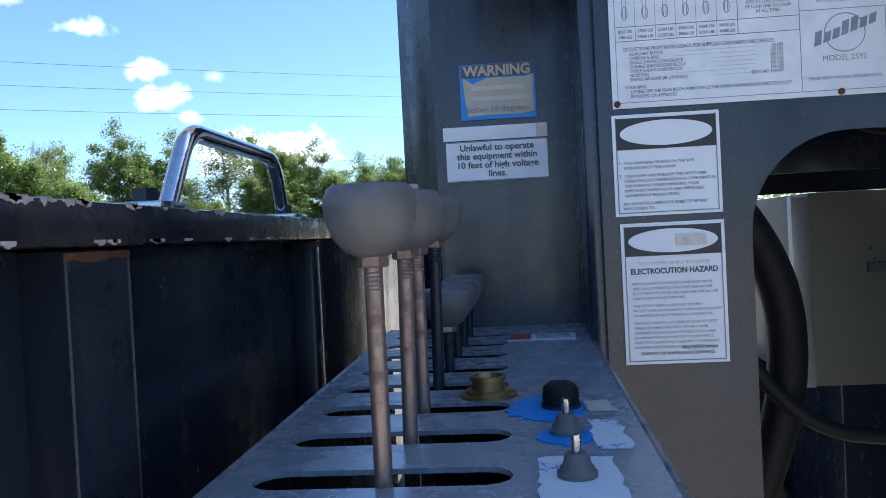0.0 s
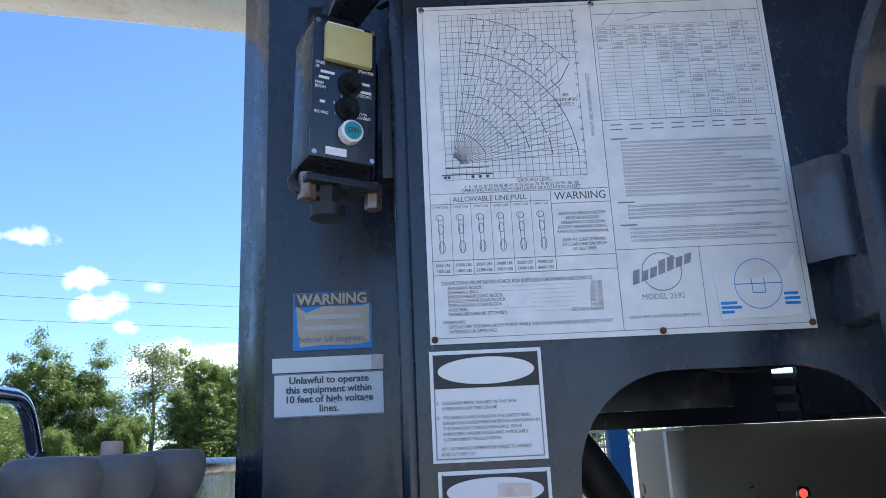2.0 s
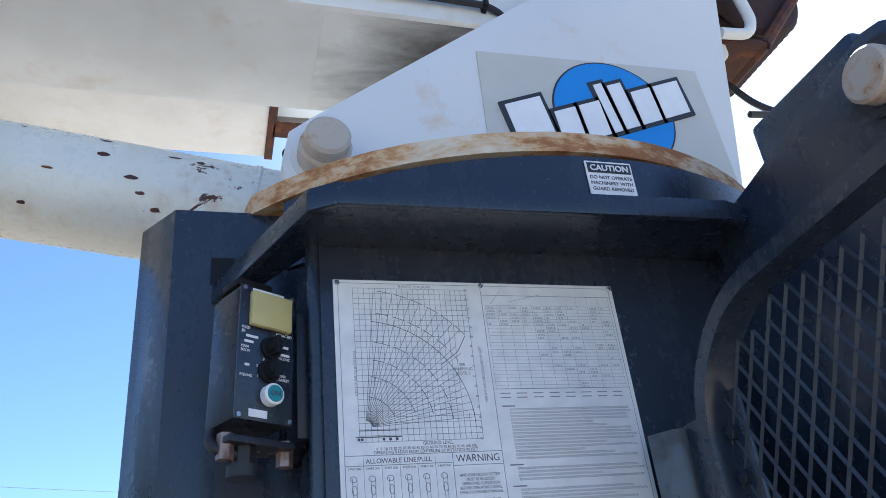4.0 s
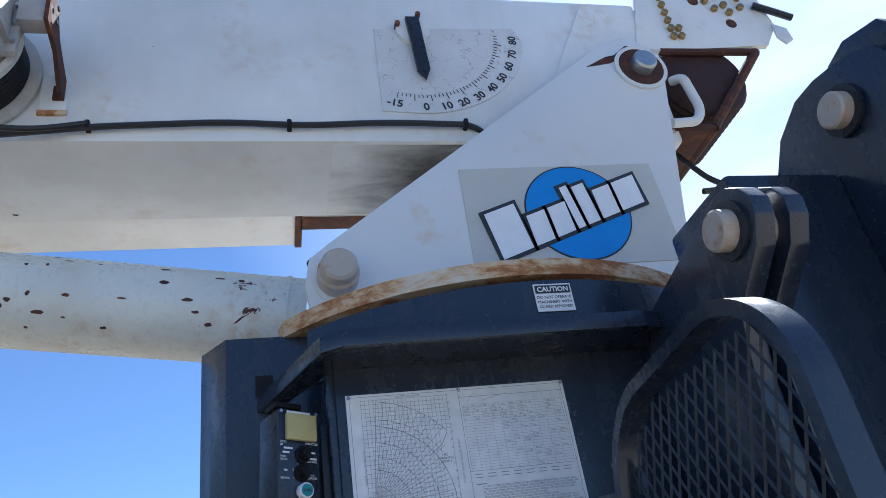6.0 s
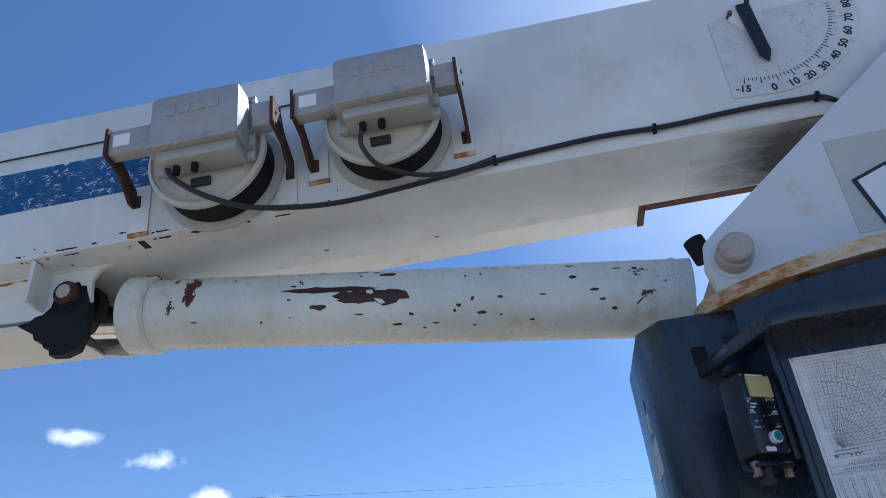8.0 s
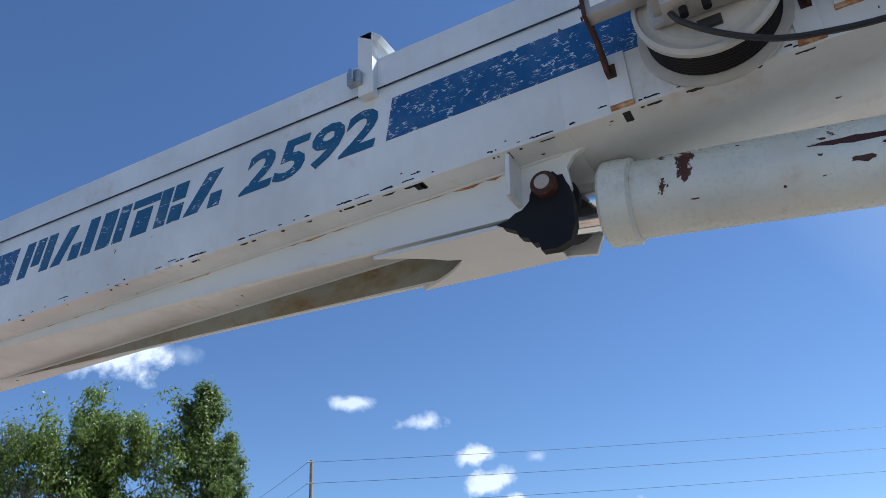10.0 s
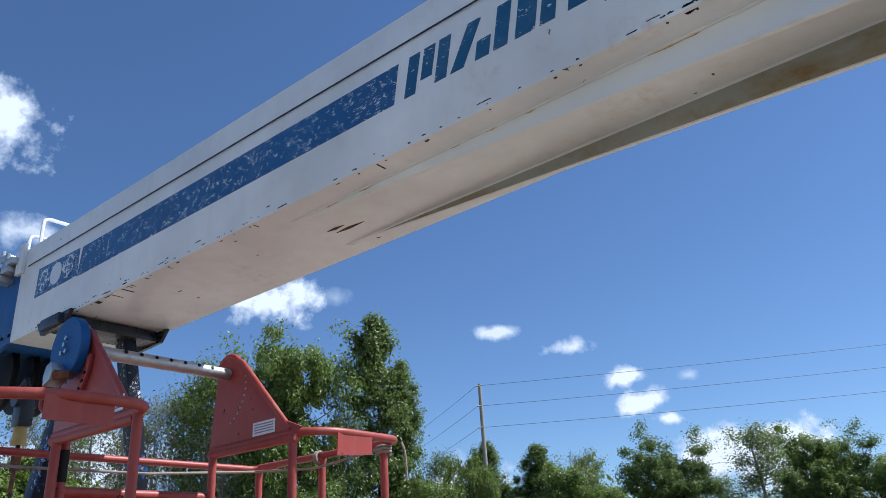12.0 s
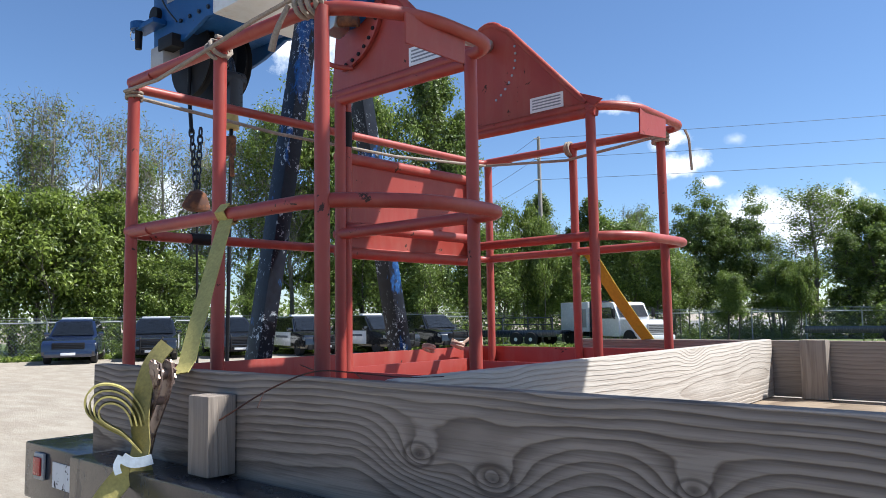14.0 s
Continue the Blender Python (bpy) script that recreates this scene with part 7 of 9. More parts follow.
# ---- personnel basket ----
basket = thing("personnel_basket", "red two-bay steel personnel basket with chipped paint", "work basket")
RT, ZM, ZT, ZF = 0.024, 1.905, 2.41, 1.26
def rail(name, pts, r=RT, label="", bendr=0.07):
    s = Shape()
    s.tube(bend(pts, bendr), r, 12)
    return part(name, s, M_RED, basket, label)
for z in (ZT, ZM):
    e = 0.0 if z == ZT else 0.03
    rail("rail", [(-5.98, 0.85, z), (-5.24 + e, 0.85, z), (-5.24 + e, 0.52, z), (-5.38, 0.29, z), (-6.345, 0.262, z)], 0.0198, bendr=0.11)
    rail("rail", [(-5.98, 1.62, z), (-5.36, 1.62, z), (-5.26, 1.75, z), (-5.27, 2.20, z), (-5.45, 2.205, z), (-6.35, 2.19, z)], 0.0185, bendr=0.10)
    rail("rail", [(-6.20, 0.262, z - 0.006), (-6.372, 0.262, z - 0.006), (-6.372, 1.2, z - 0.006), (-6.368, 2.19, z - 0.006), (-6.2, 2.195, z - 0.006)], 0.0175, bendr=0.06)
for x, y in ((-6.335, 0.265), (-5.830, 0.28), (-5.385, 0.30), (-5.345, 0.85), (-5.386, 1.62), (-5.377, 2.195), (-6.345, 2.19), (-5.832, 2.2), (-5.960, 0.85), (-5.975, 1.62), (-5.985, 0.90)):
    rail("post", [(x, y, ZF), (x, y, ZT)], 0.0198)
def bracket_plate(y):
    s = Shape()
    pts = [(-6.0, 2.40), (-5.40, 2.385), (-5.33, 2.43), (-5.44, 2.475), (-5.76, 2.80)] + [(-5.875 + 0.085 * math.cos(radians(a)), 2.775 + 0.085 * math.sin(radians(a))) for a in range(30, 181, 15)]
    s.prism(pts, "y", y - 0.006, y + 0.006, 0.002)
    p = part("bracket_plate", s, M_RED, basket, "triangular red mounting plate")
    s = Shape()
    edge = [(-5.40, y, 2.425), (-5.45, y, 2.475), (-5.77, y, 2.81)] + [(-5.875 + 0.088 * math.cos(radians(a)), y, 2.775 + 0.088 * math.sin(radians(a))) for a in range(40, 171, 15)]
    s.tube(edge, 0.014, 10)
    part("rolled_edge", s, M_RED, p)
    s = Shape()
    s.tube([(-6.0, y, 2.392), (-5.36, y, 2.385)], 0.02, 10)
    part("lower_tube", s, M_RED, p)
    return p
bp1, bp2 = bracket_plate(0.85), bracket_plate(1.62)
# row of adjusting bolts
for i in range(9):
    a = radians(-62 + 9 * i)
    s = Shape()
    cxh, czh = -5.93 + 0.20 * math.cos(a), 2.70 + 0.20 * math.sin(a)
    s.cyl((cxh, 1.611, czh), (cxh, 1.629, czh), 0.0055, 10)
    part("bolt_end", s, M_GALV, bp2)
s = Shape()
s.tube([(-5.875, 0.86, 2.765), (-5.872, 1.61, 2.768)], 0.030, 18)
part("cross_shaft", s, M_GALV, basket, "bare steel shaft with drilled holes")
for i in range(8):
    y = 1.05 + 0.075 * i
    s = Shape()
    s.cyl((-5.850, y, 2.779), (-5.844, y, 2.782), 0.009, 10)
    part("shaft_hole", s, M_RUBBER, basket)
s = Shape()
s.cyl((-5.865, 0.79, 2.757), (-5.865, 0.83, 2.757), 0.132, 48, bevel=0.004)
dk = part("brake_disc", s, M_BLUE, basket, "round blue disc with a worn rim")
for dx, dz in ((0.0, 0.018), (0.02, -0.014), (-0.018, -0.016), (0.012, 0.045)):
    s = Shape()
    s.cyl((-5.865 + dx, 0.778, 2.750 + dz), (-5.865 + dx, 0.79, 2.750 + dz), 0.010, 8)
    part("bolt", s, M_STEEL, dk)
s = Shape()
s.prism([(-5.915, 2.595), (-5.862, 2.612), (-5.848, 2.66), (-5.87, 2.69), (-5.905, 2.68), (-5.925, 2.635)], "y", 0.74, 0.81, 0.004)
part("caliper", s, M_GALV, dk)
s = Shape()
s.cyl((-5.86, 0.76, 2.635), (-5.80, 0.80, 2.63), 0.020, 12)
part("caliper_piston", s, M_RUST, dk)
s = Shape()
s.tube(bend([(-5.91, 0.75, 2.63), (-5.93, 0.75, 2.57), (-5.925, 0.75, 2.50), (-5.885, 0.78, 2.48), (-5.855, 0.82, 2.48)], 0.03), 0.009, 8)
part("pull_handle", s, M_RED, dk)
s = Shape()
q = [(-5.93 + 0.215 * math.cos(radians(a)), 2.70 + 0.215 * math.sin(radians(a))) for a in range(-88, 6, 6)]
q2 = [(-5.93 + 0.187 * math.cos(radians(a)), 2.70 + 0.187 * math.sin(radians(a))) for a in range(0, -89, -6)]
s.prism(q + q2, "y", 0.825, 0.84, 0.001)
quad_p = part("quadrant", s, M_RED, basket, "drilled red quadrant plate")
for i in range(7):
    a = radians(-80 + 10 * i)
    s = Shape()
    s.cyl((-5.93 + 0.201 * math.cos(a), 0.820, 2.70 + 0.201 * math.sin(a)), (-5.93 + 0.201 * math.cos(a), 0.826, 2.70 + 0.201 * math.sin(a)), 0.007, 8)
    part("drilled_hole", s, M_RUBBER, quad_p)
# side cover plates under the top rail
s = Shape()
s.prism([(0.465, 2.405), (0.705, 2.400), (0.702, 2.322), (0.465, 2.322)], "x", -5.250, -5.244)
part("cover_plate", s, M_RED, basket)
s = Shape()
s.prism([(1.765, 2.405), (1.985, 2.402), (1.980, 2.320), (1.760, 2.302)], "x", -5.256, -5.250)
part("cover_plate", s, M_RED, basket)
for x0, y, z in ((-5.66, 1.612, 2.43), (-5.60, 0.842, 2.43)):
    s = Shape()
    s.box((x0, y - 0.002, z), (x0 + 0.16, y, z + 0.062))
    lp = part("label_plate", s, M_DECAL, basket, "white printed label")
    for k in range(4):
        s = Shape()
        s.box((x0 + 0.012, y - 0.003, z + 0.011 + 0.012 * k), (x0 + 0.148, y - 0.002, z + 0.016 + 0.012 * k))
        part("print_bar", s, M_INKGREY, lp)
# sheet panel between the bays
s = Shape()
s.box((-6.005, 0.87, 1.845), (-5.998, 1.615, 2.19))
part("centre_panel", s, M_RED, basket, "red sheet panel between the bays")
rail("panel_rail", [(-6.0, 0.87, 2.195), (-6.0, 1.615, 2.195)], 0.022)
rail("panel_rail", [(-6.0, 0.87, 1.845), (-6.0, 1.615, 1.845)], 0.022)
rail("panel_rail", [(-6.0, 0.87, 1.93), (-5.93, 0.90, 1.93), (-5.93, 1.58, 1.93), (-6.0, 1.615, 1.93)], 0.02)
# floor tray
s = Shape()
s.box((-6.44, 0.24, 1.252), (-5.30, 2.22, 1.275), 0.002)
tray = part("floor_tray", s, M_RED, basket)
for lo, hi in (((-6.45, 0.235, 1.252), (-6.44, 2.225, 1.452)), ((-6.44, 0.235, 1.252), (-5.36, 0.243, 1.44)), ((-6.44, 2.215, 1.252), (-5.30, 2.225, 1.452)), ((-5.30, 1.60, 1.252), (-5.292, 2.22, 1.452)),
               ((-6.0, 0.88, 1.275), (-5.36, 0.888, 1.42)), ((-6.0, 1.60, 1.275), (-5.30, 1.608, 1.42)), ((-6.005, 0.88, 1.275), (-5.995, 1.608, 1.43)), ((-5.37, 0.24, 1.252), (-5.36, 0.888, 1.42))):
    s = Shape()
    s.box(lo, hi, 0.002)
    part("toe_board", s, M_RED, tray)
# black tape, rope on the rails
for p0, p1 in (((-6.372, 0.50, ZM - 0.006), (-6.372, 0.575, ZM - 0.006)), ((-5.985, 0.90, 2.23), (-5.985, 0.90, 2.36))):
    s = Shape()
    s.tube([p0, p1], 0.0215, 12)
    part("tape_wrap", s, M_RUBBER, basket)

def coil(c, axis, r, turns, pitch, n=10):
    """Points of a small rope coil round an axis."""
    ax = Vector(axis).normalized()
    u = ax.orthogonal().normalized()
    w = ax.cross(u)
    return [Vector(c) + ax * (pitch * (k / n - turns / 2)) + r * (math.cos(2 * math.pi * k / n) * u + math.sin(2 * math.pi * k / n) * w) for k in range(int(turns * n) + 1)]
rope = thing("tie_rope", "frayed grey rope knotted round the basket's top rail", "rope")
s = Shape()
s.tube([(-6.34, 0.235, 2.375), (-6.12, 0.235, 2.365), (-5.830, 0.235, 2.39), (-5.6, 0.245, 2.42), (-5.43, 0.26, 2.44)], 0.0062, 8)
s.tube(coil((-6.335, 0.265, 2.365), (0, 0, 1), 0.026, 2.4, 0.012), 0.0052, 8)
s.tube(coil((-5.830, 0.275, 2.40), (1, 0.1, 0.5), 0.033, 2.2, 0.020), 0.0066, 8)
s.tube(coil((-5.42, 0.285, 2.42), (1, 0.2, 0), 0.031, 3, 0.021), 0.0066, 8)
s.tube(coil((-5.40, 0.29, 2.43), (0.3, 1, 0.4), 0.027, 2, 0.016), 0.007, 8)
s.tube(bend([(-5.46, 0.25, 2.42), (-5.49, 0.235, 2.36), (-5.52, 0.24, 2.31)], 0.03), 0.007, 8, r_end=0.010)
part("rope", s, M_ROPE, rope)
rope2 = thing("rail_rope", "pale rope strung under the basket's far rails", "rope")
s = Shape()
s.tube([(-6.35, 0.30, 2.365), (-6.335, 0.85, 2.335), (-6.335, 1.5, 2.34), (-6.33, 2.15, 2.385), (-5.85, 2.17, 2.345), (-5.38, 2.185, 2.385)], 0.007, 8)
s.tube(coil((-5.377, 2.195, 2.375), (0, 0, 1), 0.034, 3, 0.014), 0.008, 8)
s.tube(coil((-5.84, 2.19, 2.40), (1, 0, 0), 0.032, 2, 0.014), 0.008, 8)
s.tube(bend([(-5.27, 2.21, 2.40), (-5.255, 2.215, 2.36), (-5.25, 2.22, 2.22)], 0.02), 0.006, 6)
part("rope", s, M_ROPE, rope2)
rope3 = thing("coiled_rope", "loose coil of pale rope on the basket's toe board", "rope")
s = Shape()
s.tube(coil((-6.37, 1.95, 1.470), (0.2, 0.3, 1), 0.030, 2.5, 0.012, 14), 0.007, 8)
M_TANROPE = matte("pale_tan_rope", (0.50, 0.36, 0.27), 0.9, 0.25, 90, 0.4)
part("rope", s, M_TANROPE, rope3)
s = Shape()
s.tube(coil((-6.37, 1.74, 1.462), (0, 0.4, 1), 0.026, 2, 0.012, 14), 0.007, 8)
part("rope", s, M_TANROPE, rope3)
s = Shape()
s.tube(bend([(-6.40, 2.0, 1.46), (-6.38, 2.06, 1.50), (-6.36, 2.12, 1.53), (-6.34, 2.10, 1.46)], 0.04), 0.008, 8)
part("rope", s, M_TANROPE, rope3)

# ratchet strap
strap = thing("ratchet_strap", "faded yellow ratchet strap tied over the side plank", "strap")
def ribbon(pts, w, th=0.003, side=None):
    q = Shape()
    pts = [Vector(p) for p in pts]
    prev = None
    for i, p in enumerate(pts):
        d = (pts[min(i + 1, len(pts) - 1)] - pts[max(i - 1, 0)]).normalized()
        sd = (side[i] if isinstance(side, list) else Vector(side or (1, 0, 0)))
        sd = (sd - d * sd.dot(d)).normalized() * (w / 2)
        nn = d.cross(sd).normalized() * (th / 2)
        ring = [q.bm.verts.new(p + a * sd + b * nn) for a, b in ((-1, -1), (1, -1), (1, 1), (-1, 1))]
        if prev:
            for k in range(4):
                f = q.bm.faces.new((prev[k], prev[(k + 1) % 4], ring[(k + 1) % 4], ring[k]))
        prev = ring
    return q
part("webbing", ribbon([(-5.77, 0.275, 1.90), (-5.76, 0.258, 1.88), (-5.65, 0.14, 1.70), (-5.56, 0.045, 1.555), (-5.535, 0.02, 1.510), (-5.515, -0.012, 1.485)], 0.048, side=(1, 0.25, 0)), M_STRAP, strap)
part("webbing", ribbon([(-5.78, 0.29, 1.935), (-5.78, 0.315, 1.90), (-5.78, 0.29, 1.878), (-5.78, 0.262, 1.89), (-5.78, 0.25, 1.91), (-5.78, 0.27, 1.935)], 0.045, side=(1, 0, 0)), M_STRAP, strap)
# the folded tail hangs beside the ratchet: along is level across it, up is z
SO, SU, SW = Vector((-5.545, -0.105, 1.344)), Vector((0.43, 0.90, 0.0)), Vector((0.90, -0.43, 0.0))
def hung(pts, off=0.0):
    """Places a path given in centimetres along and up beside the ratchet."""
    out = bend([SO + SU * (p / 100) + Vector((0, 0, q / 100)) + SW * off for p, q in pts], 0.03, 4)
    return out
part("webbing", ribbon(hung([(7.0, 21.0), (4.0, 17.5), (2.2, 12.0), (1.4, 5.0), (2.0, -1.5), (1.0, -5.0)], 0.012), 0.046, side=(0.62, 0.30, 0)), M_STRAPDARK, strap)
LOOP = [(2.0, -2.5), (-1.0, 1.0), (-5.5, 3.4), (-9.2, 6.4), (-9.9, 9.8), (-7.8, 12.6), (-4.2, 12.7), (-0.6, 10.8), (2.0, 7.0), (2.9, 3.2)]
for k in range(4):
    g = 1.0 - 0.155 * k
    part("webbing_coil", ribbon(hung([(-3.6 + (p + 3.6) * g, 6.6 + (q - 6.6) * g - 0.4 * k) for p, q in LOOP], 0.003 * k), 0.044, 0.0034, side=tuple(SW)), M_STRAP if k in (0, 2) else M_STRAPDARK, strap, "folded loop of olive-yellow webbing")
part("webbing", ribbon(hung([(0.8, -4.0), (-1.5, -7.5), (-4.5, -11.0), (-7.5, -16.0), (-11.0, -24.0), (-13.0, -34.0)], -0.004), 0.050, side=(0.62, 0.78, 0.25)), M_STRAP, strap)
part("webbing", ribbon(hung([(1.2, -4.0), (2.6, -8.0), (2.2, -15.0), (1.0, -24.0), (0.6, -38.0)], 0.004), 0.046, side=(0.50, 0.85, 0)), M_STRAPDARK, strap)
part("knot_tie", ribbon(hung([(-2.0, -3.0), (0.0, -4.4), (2.6, -4.2), (4.2, -3.8)], 0.03), 0.022, side=(0, 0, 1)), M_TIE, strap, "pale blue cloth tie")
part("knot_tie", ribbon(hung([(-2.2, -2.6), (-3.2, -4.6), (-2.6, -6.4)], 0.033), 0.014, side=(0.43, 0.9, 0)), M_TIE, strap, "pale blue cloth tie")
RM = Matrix.Translation((-5.505, -0.06, 1.50)) @ Matrix.Rotation(radians(14), 4, "Y")
for dy in (-0.013, 0.013):
    s = Shape()
    s.prism([(-0.022, 0.018), (0.018, 0.018), (0.034, -0.015), (0.026, -0.06), (-0.008, -0.15), (-0.018, -0.215), (-0.045, -0.215), (-0.045, -0.16), (-0.020, -0.06), (-0.028, -0.02)], "y", dy - 0.0018, dy + 0.0018)
    for v in s.bm.verts:
        v.co = RM @ v.co
    part("ratchet_frame", s, M_WORNSTEEL, strap)
s = Shape()
s.cyl(RM @ Vector((0, -0.022, -0.012)), RM @ Vector((0, 0.022, -0.012)), 0.013, 14)
part("spindle", s, M_WORNSTEEL, strap)
s = Shape()
s.cyl(RM @ Vector((0.006, -0.020, -0.072)), RM @ Vector((0.006, 0.020, -0.072)), 0.009, 12)
part("spindle", s, M_WORNSTEEL, strap)
s = Shape()
s.cyl(RM @ Vector((-0.032, -0.020, -0.205)), RM @ Vector((-0.032, 0.020, -0.205)), 0.008, 12)
part("spindle", s, M_WORNSTEEL, strap)
for dy in (-0.019, 0.019):
    s = Shape()
    ring = [((0.027 if k % 2 else 0.033) * math.cos(2 * math.pi * k / 24), (0.027 if k % 2 else 0.033) * math.sin(2 * math.pi * k / 24) - 0.012) for k in range(24)]
    s.prism(ring, "y", dy - 0.002, dy + 0.002)
    for v in s.bm.verts:
        v.co = RM @ v.co
    part("ratchet_wheel", s, M_WORNSTEEL, strap)
strap2 = thing("ratchet_strap", "yellow tie-down strap from the basket to the far plank", "strap")
part("webbing", ribbon([(-5.79, 2.215, 1.925), (-5.79, 2.240, 1.905), (-5.765, 2.225, 1.885), (-5.69, 2.31, 1.70), (-5.63, 2.40, 1.55), (-5.605, 2.445, 1.49), (-5.595, 2.49, 1.44), (-5.595, 2.50, 1.25)], 0.055, 0.004, side=(0.95, 0.3, 0)), matte("bright_yellow_webbing", (0.55, 0.38, 0.03), 0.7, 0.2, 100.0, 0.3), strap2)

# rear lamp and reflector on the bed's corner
lamp = thing("marker_lamp", "red marker lamp in a metal frame on the bed corner", "lamp")
s = Shape()
s.box((-6.305, -0.030, 1.155), (-6.235, -0.020, 1.232), 0.006)
part("lamp_frame", s, M_ALU, lamp)
s = Shape()
s.box((-6.296, -0.036, 1.168), (-6.244, -0.029, 1.220), 0.005)
part("lens", s, matte("red_lamp_lens", (0.42, 0.03, 0.03), 0.25, 0.15, 60), lamp)
ref = thing("worn_reflector", "peeling white reflective sticker on the bed corner", "reflector")
s = Shape()
s.box((-6.185, -0.0225, 1.145), (-6.06, -0.0205, 1.215))
part("film", s, painted("peeling_white_film", (0.66, 0.68, 0.70), 0.5, under=(0.02, 0.02, 0.025), chips=0.95, chip_scale=22.0), ref)
twig = thing("dry_twig", "thin bare twig lying over the side plank", "twig")
s = Shape()
s.tube(bend([(-5.30, -0.04, 1.40), (-5.17, -0.02, 1.465), (-5.08, 0.03, 1.508), (-4.98, 0.05, 1.503), (-4.86, 0.06, 1.498), (-4.80, 0.10, 1.50)], 0.05), 0.0019, 6, r_end=0.0009)
s.tube([(-5.17, -0.02, 1.465), (-5.165, -0.04, 1.435)], 0.0012, 5, r_end=0.001)
s.tube([(-5.08, 0.03, 1.506), (-5.16, 0.06, 1.512)], 0.0012, 5, r_end=0.001)
s.tube([(-4.98, 0.05, 1.503), (-4.93, 0.02, 1.497)], 0.0012, 5, r_end=0.001)
part("stem", s, M_DARKRUST, twig)

# ---- boom rest ----
rest = thing("boom_rest", "blue-black flaking steel A-frame boom rest", "boom rest")
for (y0, z0), (y1, z1) in (((0.914, 1.25), (1.221, 3.09)), ((1.818, 1.25), (1.444, 3.09))):
    s = Shape()
    s.box((-0.046, -0.036, 0), (0.046, 0.036, 1.0), 0.004)
    L = math.hypot(y1 - y0, z1 - z0)
    m = Matrix.Translation((-6.60, y0, z0)) @ Matrix.Rotation(-math.atan2(y1 - y0, z1 - z0), 4, "X") @ Matrix.Diagonal((1, 1, L, 1))
    for v in s.bm.verts:
        v.co = m @ v.co
    part("leg", s, M_BLUELEG, rest)
s = Shape()
s.box((-6.70, 1.02, 3.075), (-6.50, 1.60, 3.132), 0.006)
s.prism([(-6.78, 3.135), (-6.42, 3.135), (-6.48, 3.07), (-6.72, 3.06)], "y", 1.04, 1.06)
s.prism([(-6.78, 3.135), (-6.42, 3.135), (-6.48, 3.07), (-6.72, 3.06)], "y", 1.58, 1.60)
part("saddle", s, M_BLACKWORN, rest, "black rusty saddle under the boom")

# ---- boom head ----
head = thing("sheave_assembly", "blue boom head with sheaves, brackets and a work lamp", "boom head")
s = Shape()
s.box((-7.60, 1.14, 3.17), (-7.20, 1.57, 3.66), 0.008)
part("inner_section", s, M_BLUE, head)
for y in (1.10, 1.585):
    s = Shape()
    s.prism([(-7.23, 3.67), (-7.50, 3.70), (-7.80, 3.66), (-7.86, 3.62), (-7.84, 3.12), (-7.74, 3.06), (-7.50, 3.10), (-7.30, 3.16), (-7.23, 3.15)], "y", y, y + 0.022, 0.003)
    part("cheek_plate", s, M_BLUE, head)
s = Shape()
s.box((-7.70, 1.098, 3.34), (-7.56, 1.101, 3.50))
part("label_plate", s, M_INKGREY, head)
for i in range(4):
    for zz in (3.20, 3.62):
        s = Shape()
        s.cyl((-7.27 - 0.09 * i, 1.10, zz), (-7.27 - 0.09 * i, 1.088, zz), 0.011, 6)
        part("bolt", s, M_BLACKWORN, head)
for x, z, r in ((-7.66, 3.05, 0.21), (-7.74, 3.58, 0.17)):
    for y in (1.24, 1.36, 1.46):
        s = Shape()
        s.lathe([(0.03, -0.02), (r, -0.02), (r - 0.02, -0.006), (r - 0.02, 0.006), (r, 0.02), (0.03, 0.02)], Matrix.Translation((x, y, z)) @ Matrix.Rotation(radians(90), 4, "X"), 32)
        part("sheave", s, M_RUBBER if z < 3.2 else M_BLUE, head, "black sheave wheel" if z < 3.2 else "")
for z in (3.63, 3.22):
    s = Shape()
    s.box((-7.95, 1.02, z), (-7.70, 1.10, z + 0.03), 0.008)
    s.cyl((-7.90, 1.05, z + 0.01), (-7.90, 1.05, z + 0.05), 0.055, 16)
    ear = part("ear", s, M_BLACKWORN if z > 3.4 else M_BLUE, head)
    s = Shape()
    s.cyl((-7.90, 1.04, z + 0.02), (-7.90, 1.04, z - 0.10), 0.022, 12, 0.018)
    part("locking_pin", s, M_RUBBER, ear)
    s = Shape()
    s.tube(coil((-7.95, 1.03, z - 0.01), (0, 1, 0.2), 0.028, 1, 0.0), 0.003, 6)
    part("pin_ring", s, M_STEEL, ear)
s = Shape()
s.tube(bend([(-7.70, 1.06, 3.42), (-7.80, 1.02, 3.44), (-7.86, 0.98, 3.46)], 0.03), 0.007, 8)
wl = part("lamp_arm", s, M_RUBBER, head)
s = Shape()
LMH = Matrix.Translation((-7.92, 0.97, 3.47)) @ Matrix.Rotation(radians(-25), 4, "Y")
s.box((-0.055, -0.05, -0.035), (0.055, 0.05, -0.02), 0.004, LMH)
s.box((-0.055, -0.05, 0.02), (0.055, 0.05, 0.035), 0.004, LMH)
s.box((-0.055, -0.05, -0.03), (-0.04, 0.05, 0.03), 0.004, LMH)
s.box((0.04, -0.05, -0.03), (0.055, 0.05, 0.03), 0.004, LMH)
lampb = part("work_lamp", s, M_ALU, wl)
s = Shape()
s.box((-0.035, -0.02, -0.018), (0.035, 0.02, 0.018), 0.002, LMH)
part("reflector", s, M_DECAL, lampb)
s = Shape()
s.tube(bend([(-7.62, 1.06, 3.66), (-7.70, 1.04, 3.56), (-7.78, 1.02, 3.46)], 0.05), 0.006, 6)
